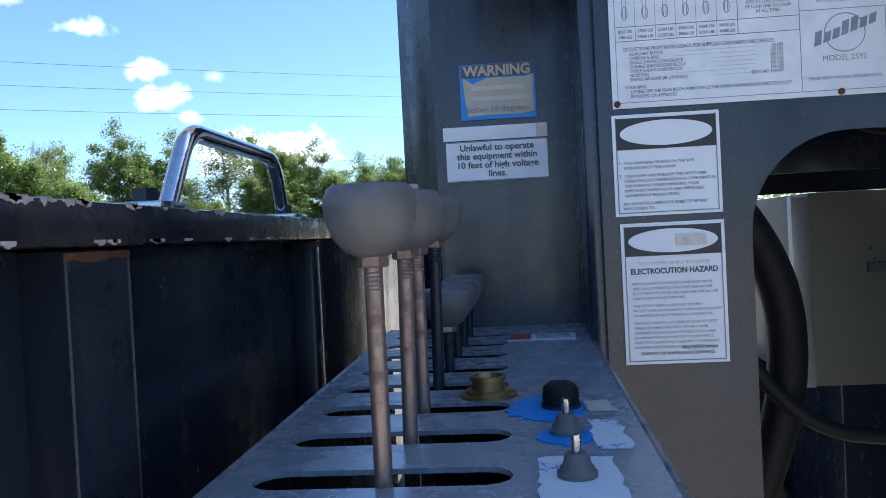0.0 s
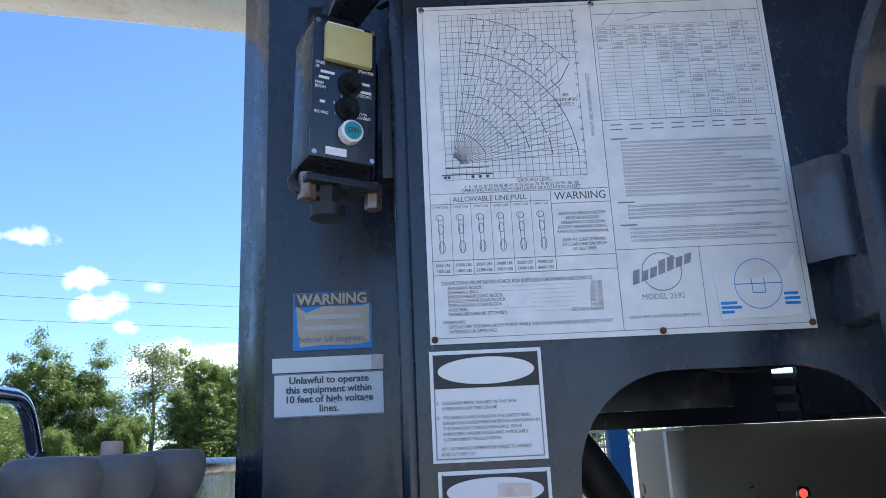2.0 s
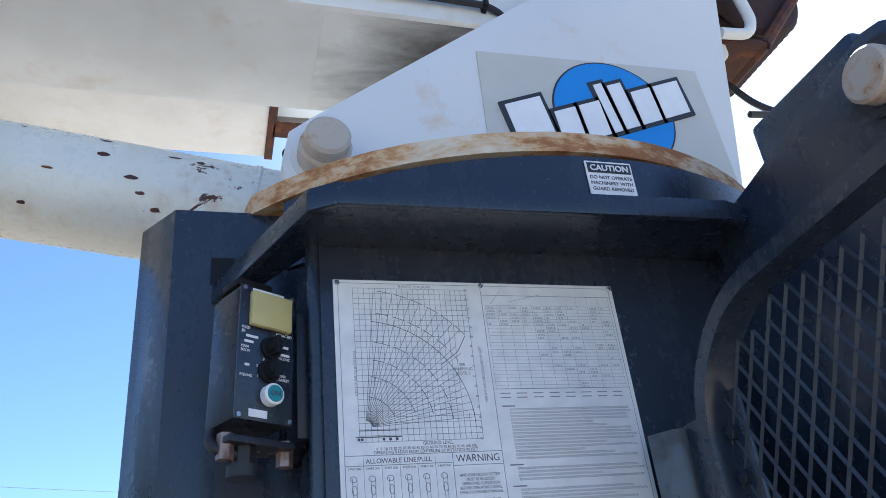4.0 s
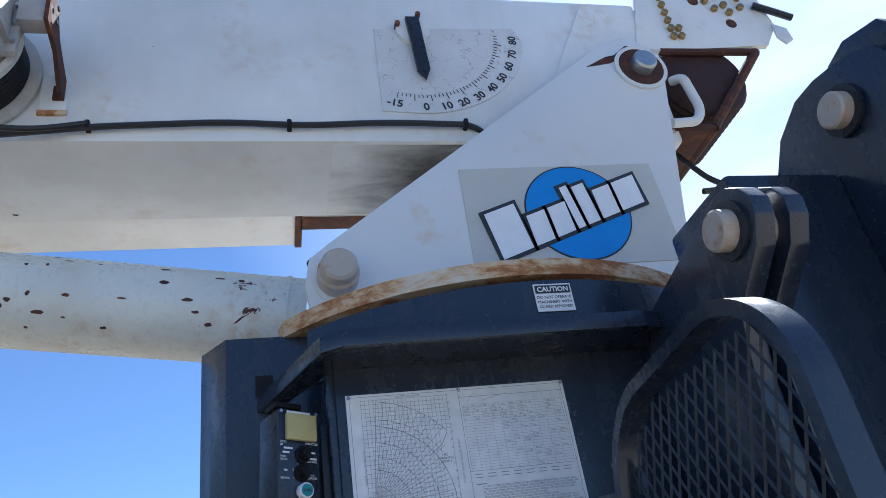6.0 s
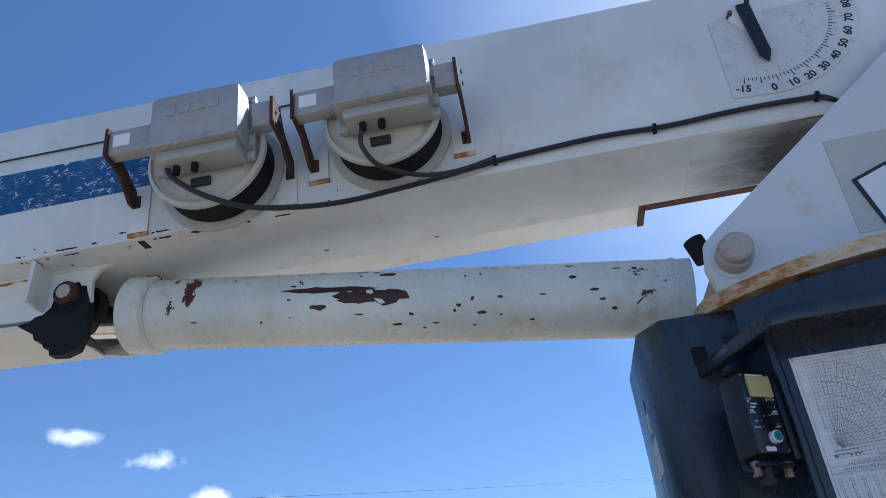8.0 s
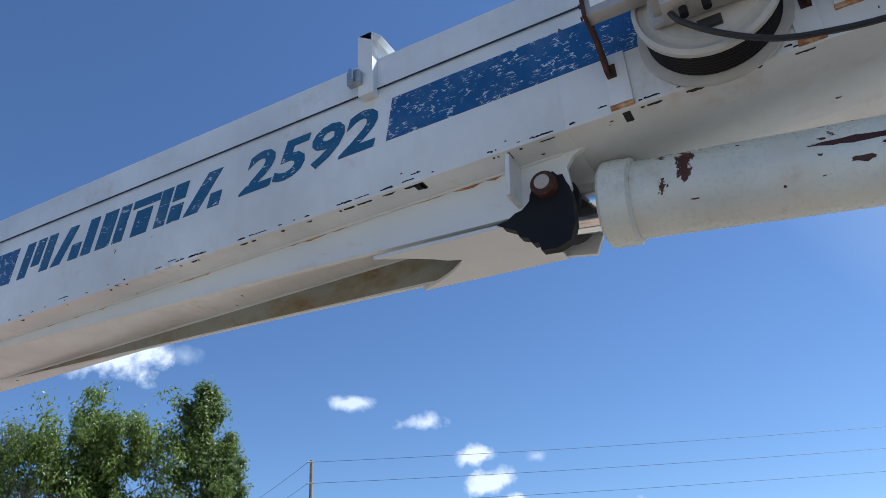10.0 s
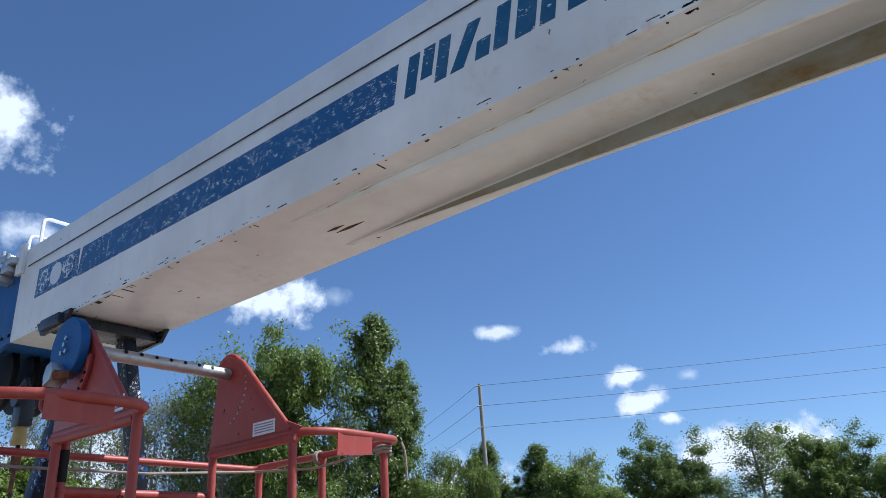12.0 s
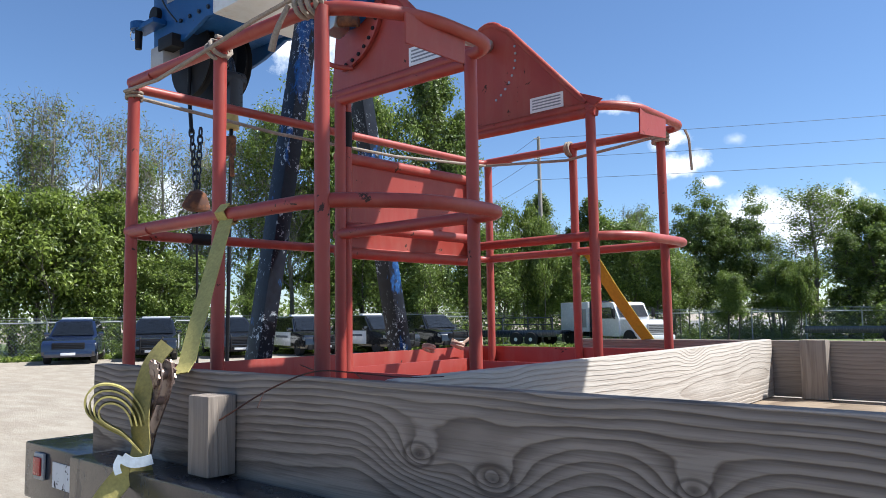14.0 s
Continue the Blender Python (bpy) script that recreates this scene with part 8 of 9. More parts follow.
s.tube(bend([(-7.72, 1.05, 3.42), (-7.62, 1.05, 3.28), (-7.52, 1.06, 3.18)], 0.05), 0.005, 6)
part("wiring", s, M_CABLE, head)
s = Shape()
s.cyl((-7.80, 1.07, 3.30), (-7.80, 1.12, 3.30), 0.045, 18)
part("round_cap", s, M_RUBBER, head)
s = Shape()
s.box((-7.80, 1.06, 2.98), (-7.66, 1.16, 3.10), 0.006)
sb = part("switch_box", s, M_ALU, head)
s = Shape()
s.box((-7.70, 1.05, 3.06), (-7.55, 1.12, 3.13), 0.004)
part("switch_lever", s, M_RUBBER, sb)
# rollers and brackets at the boom's mouth
for dx, dz in ((-7.30, 3.60), (-7.38, 3.56), (-7.34, 3.68), (-7.45, 3.63), (-7.26, 3.64)):
    s = Shape()
    s.box((dx - 0.045, 1.02, dz - 0.02), (dx + 0.045, 1.10, dz + 0.02), 0.006)
    s.cyl((dx - 0.03, 1.03, dz + 0.02), (dx - 0.03, 1.03, dz + 0.06), 0.012, 8)
    part("guide_bracket", s, M_GALV, head)
s = Shape()
s.box((-7.24, 1.06, 3.55), (-7.16, 1.084, 3.74), 0.003)
part("mouth_plate", s, M_WHITE, head)
for x in (-7.10, -7.26, -7.38):
    s = Shape()
    s.tube(bend([(x, 1.12, 3.70), (x, 1.12, 3.90 if x > -7.2 else 3.84 if x > -7.3 else 3.78), (x, 1.42, 3.90 if x > -7.2 else 3.84 if x > -7.3 else 3.78), (x, 1.42, 3.70)], 0.04), 0.011, 8)
    part("hoop", s, M_DECAL, head, "white bent-tube hoop")
# hook tackle hanging from the head
hook = thing("hoist_tackle", "rope socket, chain and overhaul weight hanging from the boom head", "hoist tackle")
s = Shape()
s.box((-7.36, 1.22, 2.70), (-7.26, 1.30, 2.87), 0.012)
s.cyl((-7.31, 1.20, 2.86), (-7.31, 1.32, 2.86), 0.05, 18)
s.tube(bend([(-7.40, 1.27, 2.95), (-7.34, 1.27, 3.0), (-7.31, 1.27, 2.90)], 0.04), 0.016, 8)
part("rope_socket", s, M_BLACKWORN, hook)
s = Shape()
s.cyl((-7.31, 1.26, 2.60), (-7.31, 1.26, 2.70), 0.042, 16, 0.034)
part("yellow_ferrule", s, matte("dirty_yellow_paint", (0.45, 0.33, 0.10), 0.6), hook)
s = Shape()
s.tube([(-7.31, 1.26, 2.60), (-7.31, 1.26, 2.45), (-7.33, 1.26, 1.30)], 0.010, 8)
part("wire_rope", s, M_RUBBER, hook)
s = Shape()
s.cyl((-7.31, 1.26, 2.46), (-7.31, 1.26, 2.56), 0.026, 12)
s.tube(bend([(-7.31, 1.26, 2.47), (-7.27, 1.24, 2.44), (-7.25, 1.23, 2.34)], 0.03), 0.012, 8)
part("rope_clip", s, M_RUST, hook)
s = Shape()
s.tube([(-7.66, 1.22, 3.02), (-7.635, 1.20, 2.86), (-7.60, 1.20, 2.62)], 0.011, 8)
part("chain_rope", s, M_RUBBER, hook)
for k in range(8):
    z = 2.62 - 0.042 * k
    pts = [(0.014 * math.cos(a), 0.028 * math.sin(a)) for a in (2 * math.pi * i / 10 for i in range(10))]
    for off in (0.0, 0.045 - 0.005 * k):
        s = Shape()
        cxk, cyk = -7.60 + 0.007 * k + off, 1.20 + off * 0.6
        s.tube([(cxk + (u if (k + (off > 0)) % 2 else 0), cyk + (0 if (k + (off > 0)) % 2 else u), z + v) for u, v in pts], 0.0055, 6, closed=True)
        part("chain_link", s, M_BLACKWORN, hook)
s = Shape()
s.lathe([(0.0, -0.065), (0.05, -0.06), (0.072, -0.045), (0.072, -0.03), (0.060, 0.0), (0.042, 0.04), (0.0, 0.06)], Matrix.Translation((-7.535, 1.20, 2.245)) @ Matrix.Rotation(radians(12), 4, "Y"), 18)
part("weight", s, M_RUST, hook, "rusty bell-shaped weight")
s = Shape()
s.tube([(-7.535, 1.20, 2.19), (-7.51, 1.20, 1.26)], 0.007, 8)
part("tag_line", s, M_RUBBER, hook)
# roller bracket on the boom's upper edge
rb = thing("wire_guide", "small white bracket and roller on the boom's upper edge", "bracket")
s = Shape()
s.box((-2.43, 1.045, 3.53), (-2.37, 1.083, 3.80), 0.002)
s.prism([(-2.43, 3.80), (-2.37, 3.80), (-2.33, 3.76), (-2.35, 3.745)], "y", 1.045, 1.25, 0.002)
part("post", s, M_WHITE, rb)
s = Shape()
s.box((-2.46, 1.02, 3.575), (-2.41, 1.046, 3.63), 0.003)
s.cyl((-2.435, 1.01, 3.58), (-2.435, 1.01, 3.625), 0.009, 10)
part("roller", s, M_GALV, rb)


# ---- ground and distance ----
def ground_material():
    m = Nodes("gravel_and_grass")
    a, b, c = m.noise(0.35, 6, 0.65), m.noise(14, 6, 0.7), m.noise(90, 3, 0.6)
    gravel = m.mix(m.ramp(b, 0.3, 0.7), (0.33, 0.275, 0.215), (0.50, 0.43, 0.34))
    gravel = m.mix(m.ramp(c, 0.35, 0.75), gravel, (0.27, 0.235, 0.19))
    gravel = m.mix(m.ramp(a, 0.45, 0.7, 0.0, 0.6), gravel, (0.30, 0.26, 0.21))
    worn = m.noise(1.0, 5, 0.6, m.mapped((0.9, 2.6, 1.0)))
    gravel = m.mix(m.ramp(worn, 0.42, 0.66, 0.0, 0.55), gravel, (0.50, 0.45, 0.37))
    stones = m.noise(38, 4, 0.65)
    gravel = m.mix(m.ramp(stones, 0.56, 0.70, 0.0, 0.8), gravel, (0.20, 0.175, 0.145))
    m.bump(m.math("ADD", b, c), 0.6, 0.03)
    return m.done(gravel, 0.95, 0.0, Specular_IOR_Level=0.2)
M_GROUND = ground_material()
M_GRASS = matte("rough_grass", (0.10, 0.14, 0.035), 0.9, 0.5, 1.5, 0.6)
s = Shape()
bmesh.ops.create_grid(s.bm, x_segments=120, y_segments=120, size=1500)
for v in s.bm.verts:
    k = max(abs(v.co.x), abs(v.co.y)) / 1500
    v.co.x *= k
    v.co.y *= k
    v.co.z = GROUND_Z
gr = part("ground", s, M_GROUND)
tagged(gr, "level yard of pale compacted gravel", "ground", kind="structure")


def polar(az, dist, z=GROUND_Z):
    """A place by its bearing from the bed's rear corner."""
    a = radians(az)
    return Vector((-3.8 - math.sin(a) * dist, -0.9 + math.cos(a) * dist, z))


# ---- trees ----
def leaf_material(name, a, b):
    m = Nodes(name)
    geo = m.node("ShaderNodeNewGeometry")
    rnd = geo.outputs["Random Per Island"]
    big = m.noise(0.35, 3, 0.5)
    col = m.mix(m.ramp(rnd, 0.15, 1.0), tuple(c * 0.42 for c in a), b)
    col = m.mix(m.ramp(m.noise(1.6, 3, 0.6), 0.42, 0.62, 0.3, 0.0), col, tuple(c * 0.45 for c in a))
    col = m.mix(m.ramp(big, 0.35, 0.7, 0.0, 0.35), col, tuple(c * 0.7 for c in a))
    m.done(col, 0.42, 0.0, Specular_IOR_Level=0.5)
    tr = m.node("ShaderNodeBsdfTranslucent")
    m.put(m.mix(0.55, col, (0.36, 0.52, 0.09)), tr.inputs["Color"])
    mx = m.node("ShaderNodeMixShader")
    mx.inputs[0].default_value = 0.32
    m.t.links.new(m.bsdf.outputs[0], mx.inputs[1])
    m.t.links.new(tr.outputs[0], mx.inputs[2])
    m.t.links.new(mx.outputs[0], m.t.nodes["Material Output"].inputs["Surface"])
    return m.mat
M_LEAF1 = leaf_material("fresh_green_leaves", (0.120, 0.185, 0.032), (0.35, 0.44, 0.095))
M_LEAF2 = leaf_material("dark_green_leaves", (0.080, 0.128, 0.028), (0.25, 0.33, 0.075))
M_LEAF3 = leaf_material("yellow_green_leaves", (0.125, 0.18, 0.026), (0.33, 0.41, 0.075))
M_LEAF4 = leaf_material("olive_spring_leaves", (0.17, 0.18, 0.055), (0.29, 0.29, 0.11))
M_BARK = matte("grey_bark", (0.13, 0.11, 0.09), 0.95, 0.4, 6.0, 0.5)
M_PALEBARK = matte("pale_grey_bark", (0.24, 0.215, 0.185), 0.9, 0.4, 5.0, 0.4)


def leaf_mesh(name, centres, sizes, rng, outward=None):
    """Many small bent leaves in one mesh; outward turns them to face away from their clump."""
    c = np.asarray(centres, dtype=float)
    n = len(c)
    sz = np.asarray(sizes, dtype=float)[:, None]
    a = rng.normal(size=(n, 3))
    if outward is not None:
        face = outward + rng.normal(size=(n, 3)) * 0.45
        face /= np.linalg.norm(face, axis=1)[:, None]
        a -= face * (a * face).sum(1)[:, None]
    a /= np.linalg.norm(a, axis=1)[:, None]
    b = rng.normal(size=(n, 3))
    if outward is not None:
        b -= face * (b * face).sum(1)[:, None]
    b -= a * (a * b).sum(1)[:, None]
    b /= np.linalg.norm(b, axis=1)[:, None]
    k = np.cross(a, b) * 0.35
    v = np.stack([c - a * sz, c + b * sz * 0.55 + k * sz, c + a * sz, c - b * sz * 0.55 + k * sz], axis=1).reshape(-1, 3)
    me = bpy.data.meshes.new(name)
    f = np.arange(4 * n).reshape(n, 4)
    me.from_pydata(v.tolist(), [], f.tolist())
    return me


def build_tree(label, group, height, radius, leaf_mat, bark, seed, kind="round", leaves=5200, leaf=0.16):
    rng = np.random.default_rng(seed)
    t = thing("tree", label, "tree", group)
    s = Shape()
    tips = []
    lean = rng.normal(size=2) * 0.02
    stems = 1 if kind != "clump" else 4
    for st in range(stems):
        off = rng.normal(size=2) * (0.0 if stems == 1 else 0.7)
        top = height * (0.97 if stems == 1 else rng.uniform(0.75, 0.98))
        trunk = [Vector((off[0] + lean[0] * z * 1.3 + 0.12 * math.sin(z * 0.7 + st), off[1] + lean[1] * z + 0.12 * math.cos(z * 0.5 + st * 2), z)) for z in np.linspace(0, top, 9)]
        s.tube(trunk, 0.016 * height if stems == 1 else 0.010 * height, 7, r_end=0.02)
        nl = {"round": 22, "poplar": 30, "bare": 26, "clump": 9, "conifer": 34}[kind]
        for i in range(nl):
            f = {"round": 0.22, "poplar": 0.12, "bare": 0.3, "clump": 0.25, "conifer": 0.06}[kind]
            u = f + (0.96 - f) * (i + rng.uniform(0, 0.8)) / nl
            base = trunk[0].lerp(trunk[-1], u)
            k = min(7, int(u * 8))
            base = trunk[k].lerp(trunk[k + 1], u * 8 - k)
            if kind == "round":
                reach = radius * math.sqrt(max(0.05, 1 - ((u - 0.5) / 0.56) ** 2)) * rng.uniform(0.7, 1.1)
                rise = rng.uniform(0.1, 0.5)
            elif kind == "poplar":
                reach = radius * 1.2 * (1.04 - u) ** 0.75 * (0.6 if u < 0.2 else 1.0) * rng.uniform(0.6, 1.15)
                rise = rng.uniform(0.35, 0.8)
            elif kind == "conifer":
                reach = radius * (1.04 - u) ** 0.8 * rng.uniform(0.8, 1.1)
                rise = rng.uniform(-0.25, 0.1)
            else:
                reach = radius * (1.1 - u) ** 0.5 * rng.uniform(0.5, 1.0)
                rise = rng.uniform(0.7, 1.4)
            az = i * 2.4 + rng.uniform(-0.4, 0.4)
            if kind in ("round", "clump"):
                # lobes: some sides reach out, others are thin
                reach *= 0.80 + 0.30 * math.sin(2 * az + seed) * math.cos(5.0 * u + seed) + 0.12 * rng.normal()
                reach = max(reach, 0.25 * radius)
            d = Vector((math.cos(az), math.sin(az), rise))
            p1 = base + d * reach * 0.5 + Vector(rng.normal(size=3) * 0.1)
            p2 = base + d * reach + Vector((0, 0, 0.08 * reach))
            s.tube([base, p1, p2], 0.005 * height * (1.15 - u), 5, r_end=0.008)
            tips += [p2, p1.lerp(p2, 0.6)]
            for j in range({"bare": 4, "clump": 6}.get(kind, 8)):
                w = p1.lerp(p2, rng.uniform(-0.3, 0.9))
                e = w + Vector(rng.normal(size=3) * (reach * 0.20 + 0.12)) + Vector((0, 0, reach * 0.12))
                e.z += 0.35 if kind == "bare" else 0.0
                s.tube([w, w.lerp(e, 0.5) + Vector(rng.normal(size=3) * 0.05), e], (0.0012 if kind == "bare" else 0.0017) * height, 4, r_end=0.005)
                tips.append(e)
                if kind == "bare":
                    for q in range(3):
                        g = w.lerp(e, rng.uniform(0.3, 1.0))
                        s.tube([g, g + Vector(rng.normal(size=3) * 0.22) + Vector((0, 0, 0.6))], 0.013, 3, r_end=0.004)
    pts = np.array([tuple(p) for p in tips])
    # leaves crowd on some twigs and leave others bare
    keep = rng.permutation(len(pts))[: max(30, int(len(pts) * (0.85 if kind != "bare" else 0.85)))]
    weight = rng.gamma(2.6, 1.0, len(keep))
    idx = keep[rng.choice(len(keep), leaves, p=weight / weight.sum())]
    spread = {"round": 0.055, "poplar": 0.036, "bare": 0.06, "clump": 0.075, "conifer": 0.035}[kind] * height
    spread = min(spread, radius * 0.26)
    size_of = rng.uniform(0.6, 1.5, len(pts))
    # each twig carries a flattened clump with a firm outline
    away = rng.normal(size=(leaves, 3))
    away /= np.linalg.norm(away, axis=1)[:, None]
    reach_out = rng.uniform(0, 1, leaves) ** 0.45 * (1.0 + 0.25 * rng.normal(size=leaves))
    inner = pts[idx] * np.stack([1 - 0.45 * rng.uniform(0, 1, leaves) ** 2] * 2 + [np.ones(leaves)], axis=1)
    c = inner + away * (reach_out * spread * 0.80 * size_of[idx])[:, None] * np.array([1, 1, 1.1]) + rng.normal(size=(leaves, 3)) * (spread * 0.22)
    axis_off = c - np.stack([np.zeros(leaves), np.zeros(leaves), c[:, 2] * 0.8], axis=1)
    axis_off /= np.linalg.norm(axis_off, axis=1)[:, None]
    outward = away * 0.9 + axis_off * 0.5 + np.array([0, 0, 0.35])
    c[:, 2] = np.maximum(c[:, 2], 0.3)
    squash = height / np.percentile(c[:, 2], 99.3)
    c[:, 2] *= squash
    for v in s.bm.verts:
        v.co.z *= squash
    part("trunk", s, bark, t)
    me = leaf_mesh("crown", c, rng.uniform(0.6, 1.35, leaves) * leaf * 1.22, rng, outward)
    me.materials.append(leaf_mat)
    crown = new("crown", me)
    crown.parent = t
    tagged(crown, kind="stuff")
    return t


TREES = {
    "maple": build_tree("leafy green broadleaf tree behind the fence", "trees behind the yard", 11.0, 4.2, M_LEAF1, M_BARK, 11, "round", 31250, 0.084),
    "maple2": build_tree("dense dark green broadleaf tree behind the fence", "trees behind the yard", 11.0, 3.6, M_LEAF2, M_BARK, 23, "round", 28750, 0.084),
    "poplar": build_tree("tall slender dark green poplar", "trees behind the yard", 14.0, 2.7, M_LEAF2, M_BARK, 5, "poplar", 25000, 0.082),
    "birch": build_tree("thin pale tree just coming into leaf", "trees behind the yard", 12.0, 2.6, M_LEAF4, M_PALEBARK, 8, "bare", 1500, 0.065),
    "birch2": build_tree("thin pale tree with sparse spring leaves", "trees behind the yard", 12.0, 2.9, M_LEAF3, M_PALEBARK, 31, "bare", 6500, 0.07),
    "bush": build_tree("bright green shrubby tree by the fence", "trees behind the yard", 6.0, 3.2, M_LEAF3, M_BARK, 14, "clump", 25000, 0.078),
    "alder": build_tree("mid-green spreading alder tree", "trees behind the yard", 9.0, 3.0, M_LEAF1, M_BARK, 41, "clump", 18125, 0.082),
    "fir": build_tree("dark evergreen tree by the fence", "trees behind the yard", 10.0, 2.3, M_LEAF2, M_BARK, 52, "conifer", 15000, 0.075),
}
# kind, bearing, distance, height, width factor
ROWS = [
    ("birch", 76.5, 47, 14.2, 1.0), ("birch", 73.6, 46, 13.6, 1.1), ("birch", 71.2, 48, 14.2, 1.1), ("birch2", 70.0, 49, 12.4, 1.0), ("birch", 68.8, 47, 14.2, 1.0), ("birch", 66.9, 46, 13.0, 1.0),
    ("birch", 65.1, 48, 13.8, 1.1), ("birch2", 63.8, 49, 11.5, 1.0), ("birch", 62.6, 47, 12.7, 1.0), ("birch", 60.6, 46, 11.8, 1.0), ("birch2", 59.4, 49, 11.6, 0.9), ("birch", 58.2, 46, 12.2, 0.9),
    ("birch2", 56.4, 48, 13.0, 1.0), ("birch2", 54.6, 46, 14.4, 1.0), ("birch", 53.2, 45, 11.0, 0.9),
    ("bush", 67.2, 44, 8.4, 1.15), ("bush", 70.2, 44, 7.8, 1.1), ("bush", 73.4, 43, 8.3, 1.0), ("bush", 64.6, 43, 5.0, 0.8), ("alder", 61.2, 43, 5.2, 0.8), ("alder", 55.6, 43, 4.8, 0.8),
    ("maple", 51.0, 46, 15.2, 0.86), ("maple", 48.0, 46, 16.0, 0.82), ("alder", 50.0, 43, 5.6, 0.9), ("alder", 46.4, 43, 6.6, 0.9), ("poplar", 42.6, 46, 17.0, 1.0), ("poplar", 40.4, 47, 14.2, 0.8),
    ("birch2", 45.0, 45, 11.0, 0.9), ("alder", 43.6, 43, 5.8, 0.8), ("alder", 38.8, 44, 6.6, 0.9), ("birch2", 37.9, 48, 8.8, 0.8),
    ("bush", 36.0, 46, 7.9, 0.52), ("poplar", 34.6, 56, 10.3, 0.9), ("maple2", 32.7, 56, 8.4, 0.7), ("poplar", 31.0, 55, 9.7, 0.95), ("alder", 29.4, 51, 7.8, 0.95), ("birch", 27.6, 54, 9.1, 0.8),
    ("maple", 27.9, 57, 9.0, 0.72), ("alder", 26.2, 50, 6.2, 0.9), ("maple2", 23.2, 54, 9.5, 0.86), ("maple2", 20.9, 55, 9.3, 0.80), ("alder", 24.9, 51, 5.4, 0.8), ("birch2", 18.7, 56, 6.8, 1.0),
    ("alder", 18.2, 51, 4.6, 0.8), ("birch2", 16.0, 54, 9.6, 1.25), ("maple", 13.0, 56, 9.2, 0.80), ("maple2", 10.6, 56, 8.5, 0.78), ("fir", 14.0, 52, 6.2, 1.0), ("fir", 12.4, 52, 6.6, 1.05), ("fir", 10.9, 53, 6.0, 1.0),
    ("bush", 17.0, 50, 4.6, 0.6), ("alder", 8.4, 55, 6.8, 0.9), ("maple2", 6.2, 58, 7.6, 0.9), ("maple", 3.4, 60, 8.2, 1.0), ("alder", 0.6, 56, 6.6, 1.0), ("maple", -3.4, 58, 7.4, 1.0),
    ("alder", 35.0, 47, 5.0, 0.8), ("alder", 32.8, 47, 5.4, 0.9), ("alder", 21.6, 49, 4.0, 0.7), ("maple2", 79.6, 46, 10.6, 0.9), ("maple", 84.0, 46, 9.6, 0.9),
]
HEIGHTS = {"maple": 11.0, "maple2": 11.0, "poplar": 14.0, "birch": 12.0, "birch2": 12.0, "bush": 6.0, "alder": 9.0, "fir": 10.0}
first = {}
for i, (kind_name, az, dist, h, wide) in enumerate(ROWS):
    kz = h / HEIGHTS[kind_name]
    kx = wide * (0.6 + 0.4 * kz) * (1.0 if kz > 0.5 else 0.9)
    m = Matrix.Translation(polar(az, dist)) @ Matrix.Rotation(i * 1.9, 4, "Z") @ Matrix.Diagonal((kx, kx, kz, 1))
    if kind_name in first:
        copy_thing(TREES[kind_name], m)
    else:
        first[kind_name] = m
# the tree that stands alone past the turret
copy_thing(TREES["maple2"], Matrix.Translation((6.9, 48.7, 0)) @ Matrix.Rotation(0.9, 4, "Z") @ Matrix.Diagonal((0.70, 0.70, 1.14, 1)))
copy_thing(TREES["maple2"], Matrix.Translation((9.6, 48.4, 0)) @ Matrix.Rotation(2.2, 4, "Z") @ Matrix.Diagonal((0.55, 0.55, 0.82, 1)))

for kind_name, m in first.items():
    TREES[kind_name].matrix_basis = m

# undergrowth along the fence
rng = np.random.default_rng(77)
n = 80000
az = rng.uniform(3, 86, n)
dist = 40.5 + rng.gamma(2.0, 1.6, n)
dist = np.where(az < 40, dist + np.minimum(9.0, (40 - az) * 1.2), dist)
lump = 1.2 + 1.0 * np.sin(az * 0.9) * np.sin(az * 0.37 + 1) + 0.8 * np.sin(az * 2.3)
hgt = np.clip(rng.gamma(2.0, 0.55, n) * np.clip(lump, 0.5, 3.0), 0.05, 5.0)
hgt = np.where(az < 30, hgt * 0.6, np.where((az > 44) & (az < 64), hgt * 0.7, hgt))
a = np.radians(az)
c = np.stack([-3.8 - np.sin(a) * dist, -0.9 + np.cos(a) * dist, GROUND_Z + hgt], axis=1)
me = leaf_mesh("undergrowth", c, rng.uniform(0.05, 0.11, n), rng)
me.materials.append(M_LEAF1)
ug = new("undergrowth", me)
tagged(ug, "tangled green undergrowth along the fence", "bushes", kind="stuff")

# far woods on the horizon, all round
n = 42000
az = rng.uniform(-180, 180, n)
dist = rng.uniform(90, 140, n)
hgt = np.clip(rng.gamma(3.0, 1.4, n) * (1.0 + 0.4 * np.sin(az * 0.31) + 0.3 * np.sin(az * 1.7)), 0.2, 11)
a = np.radians(az)
c = np.stack([-3.8 - np.sin(a) * dist, -0.9 + np.cos(a) * dist, GROUND_Z + hgt], axis=1)
me = leaf_mesh("far_woods", c, rng.uniform(0.22, 0.5, n), rng)
me.materials.append(M_LEAF2)
tagged(new("far_woods", me), "distant dark woods round the horizon", "woods", kind="stuff")

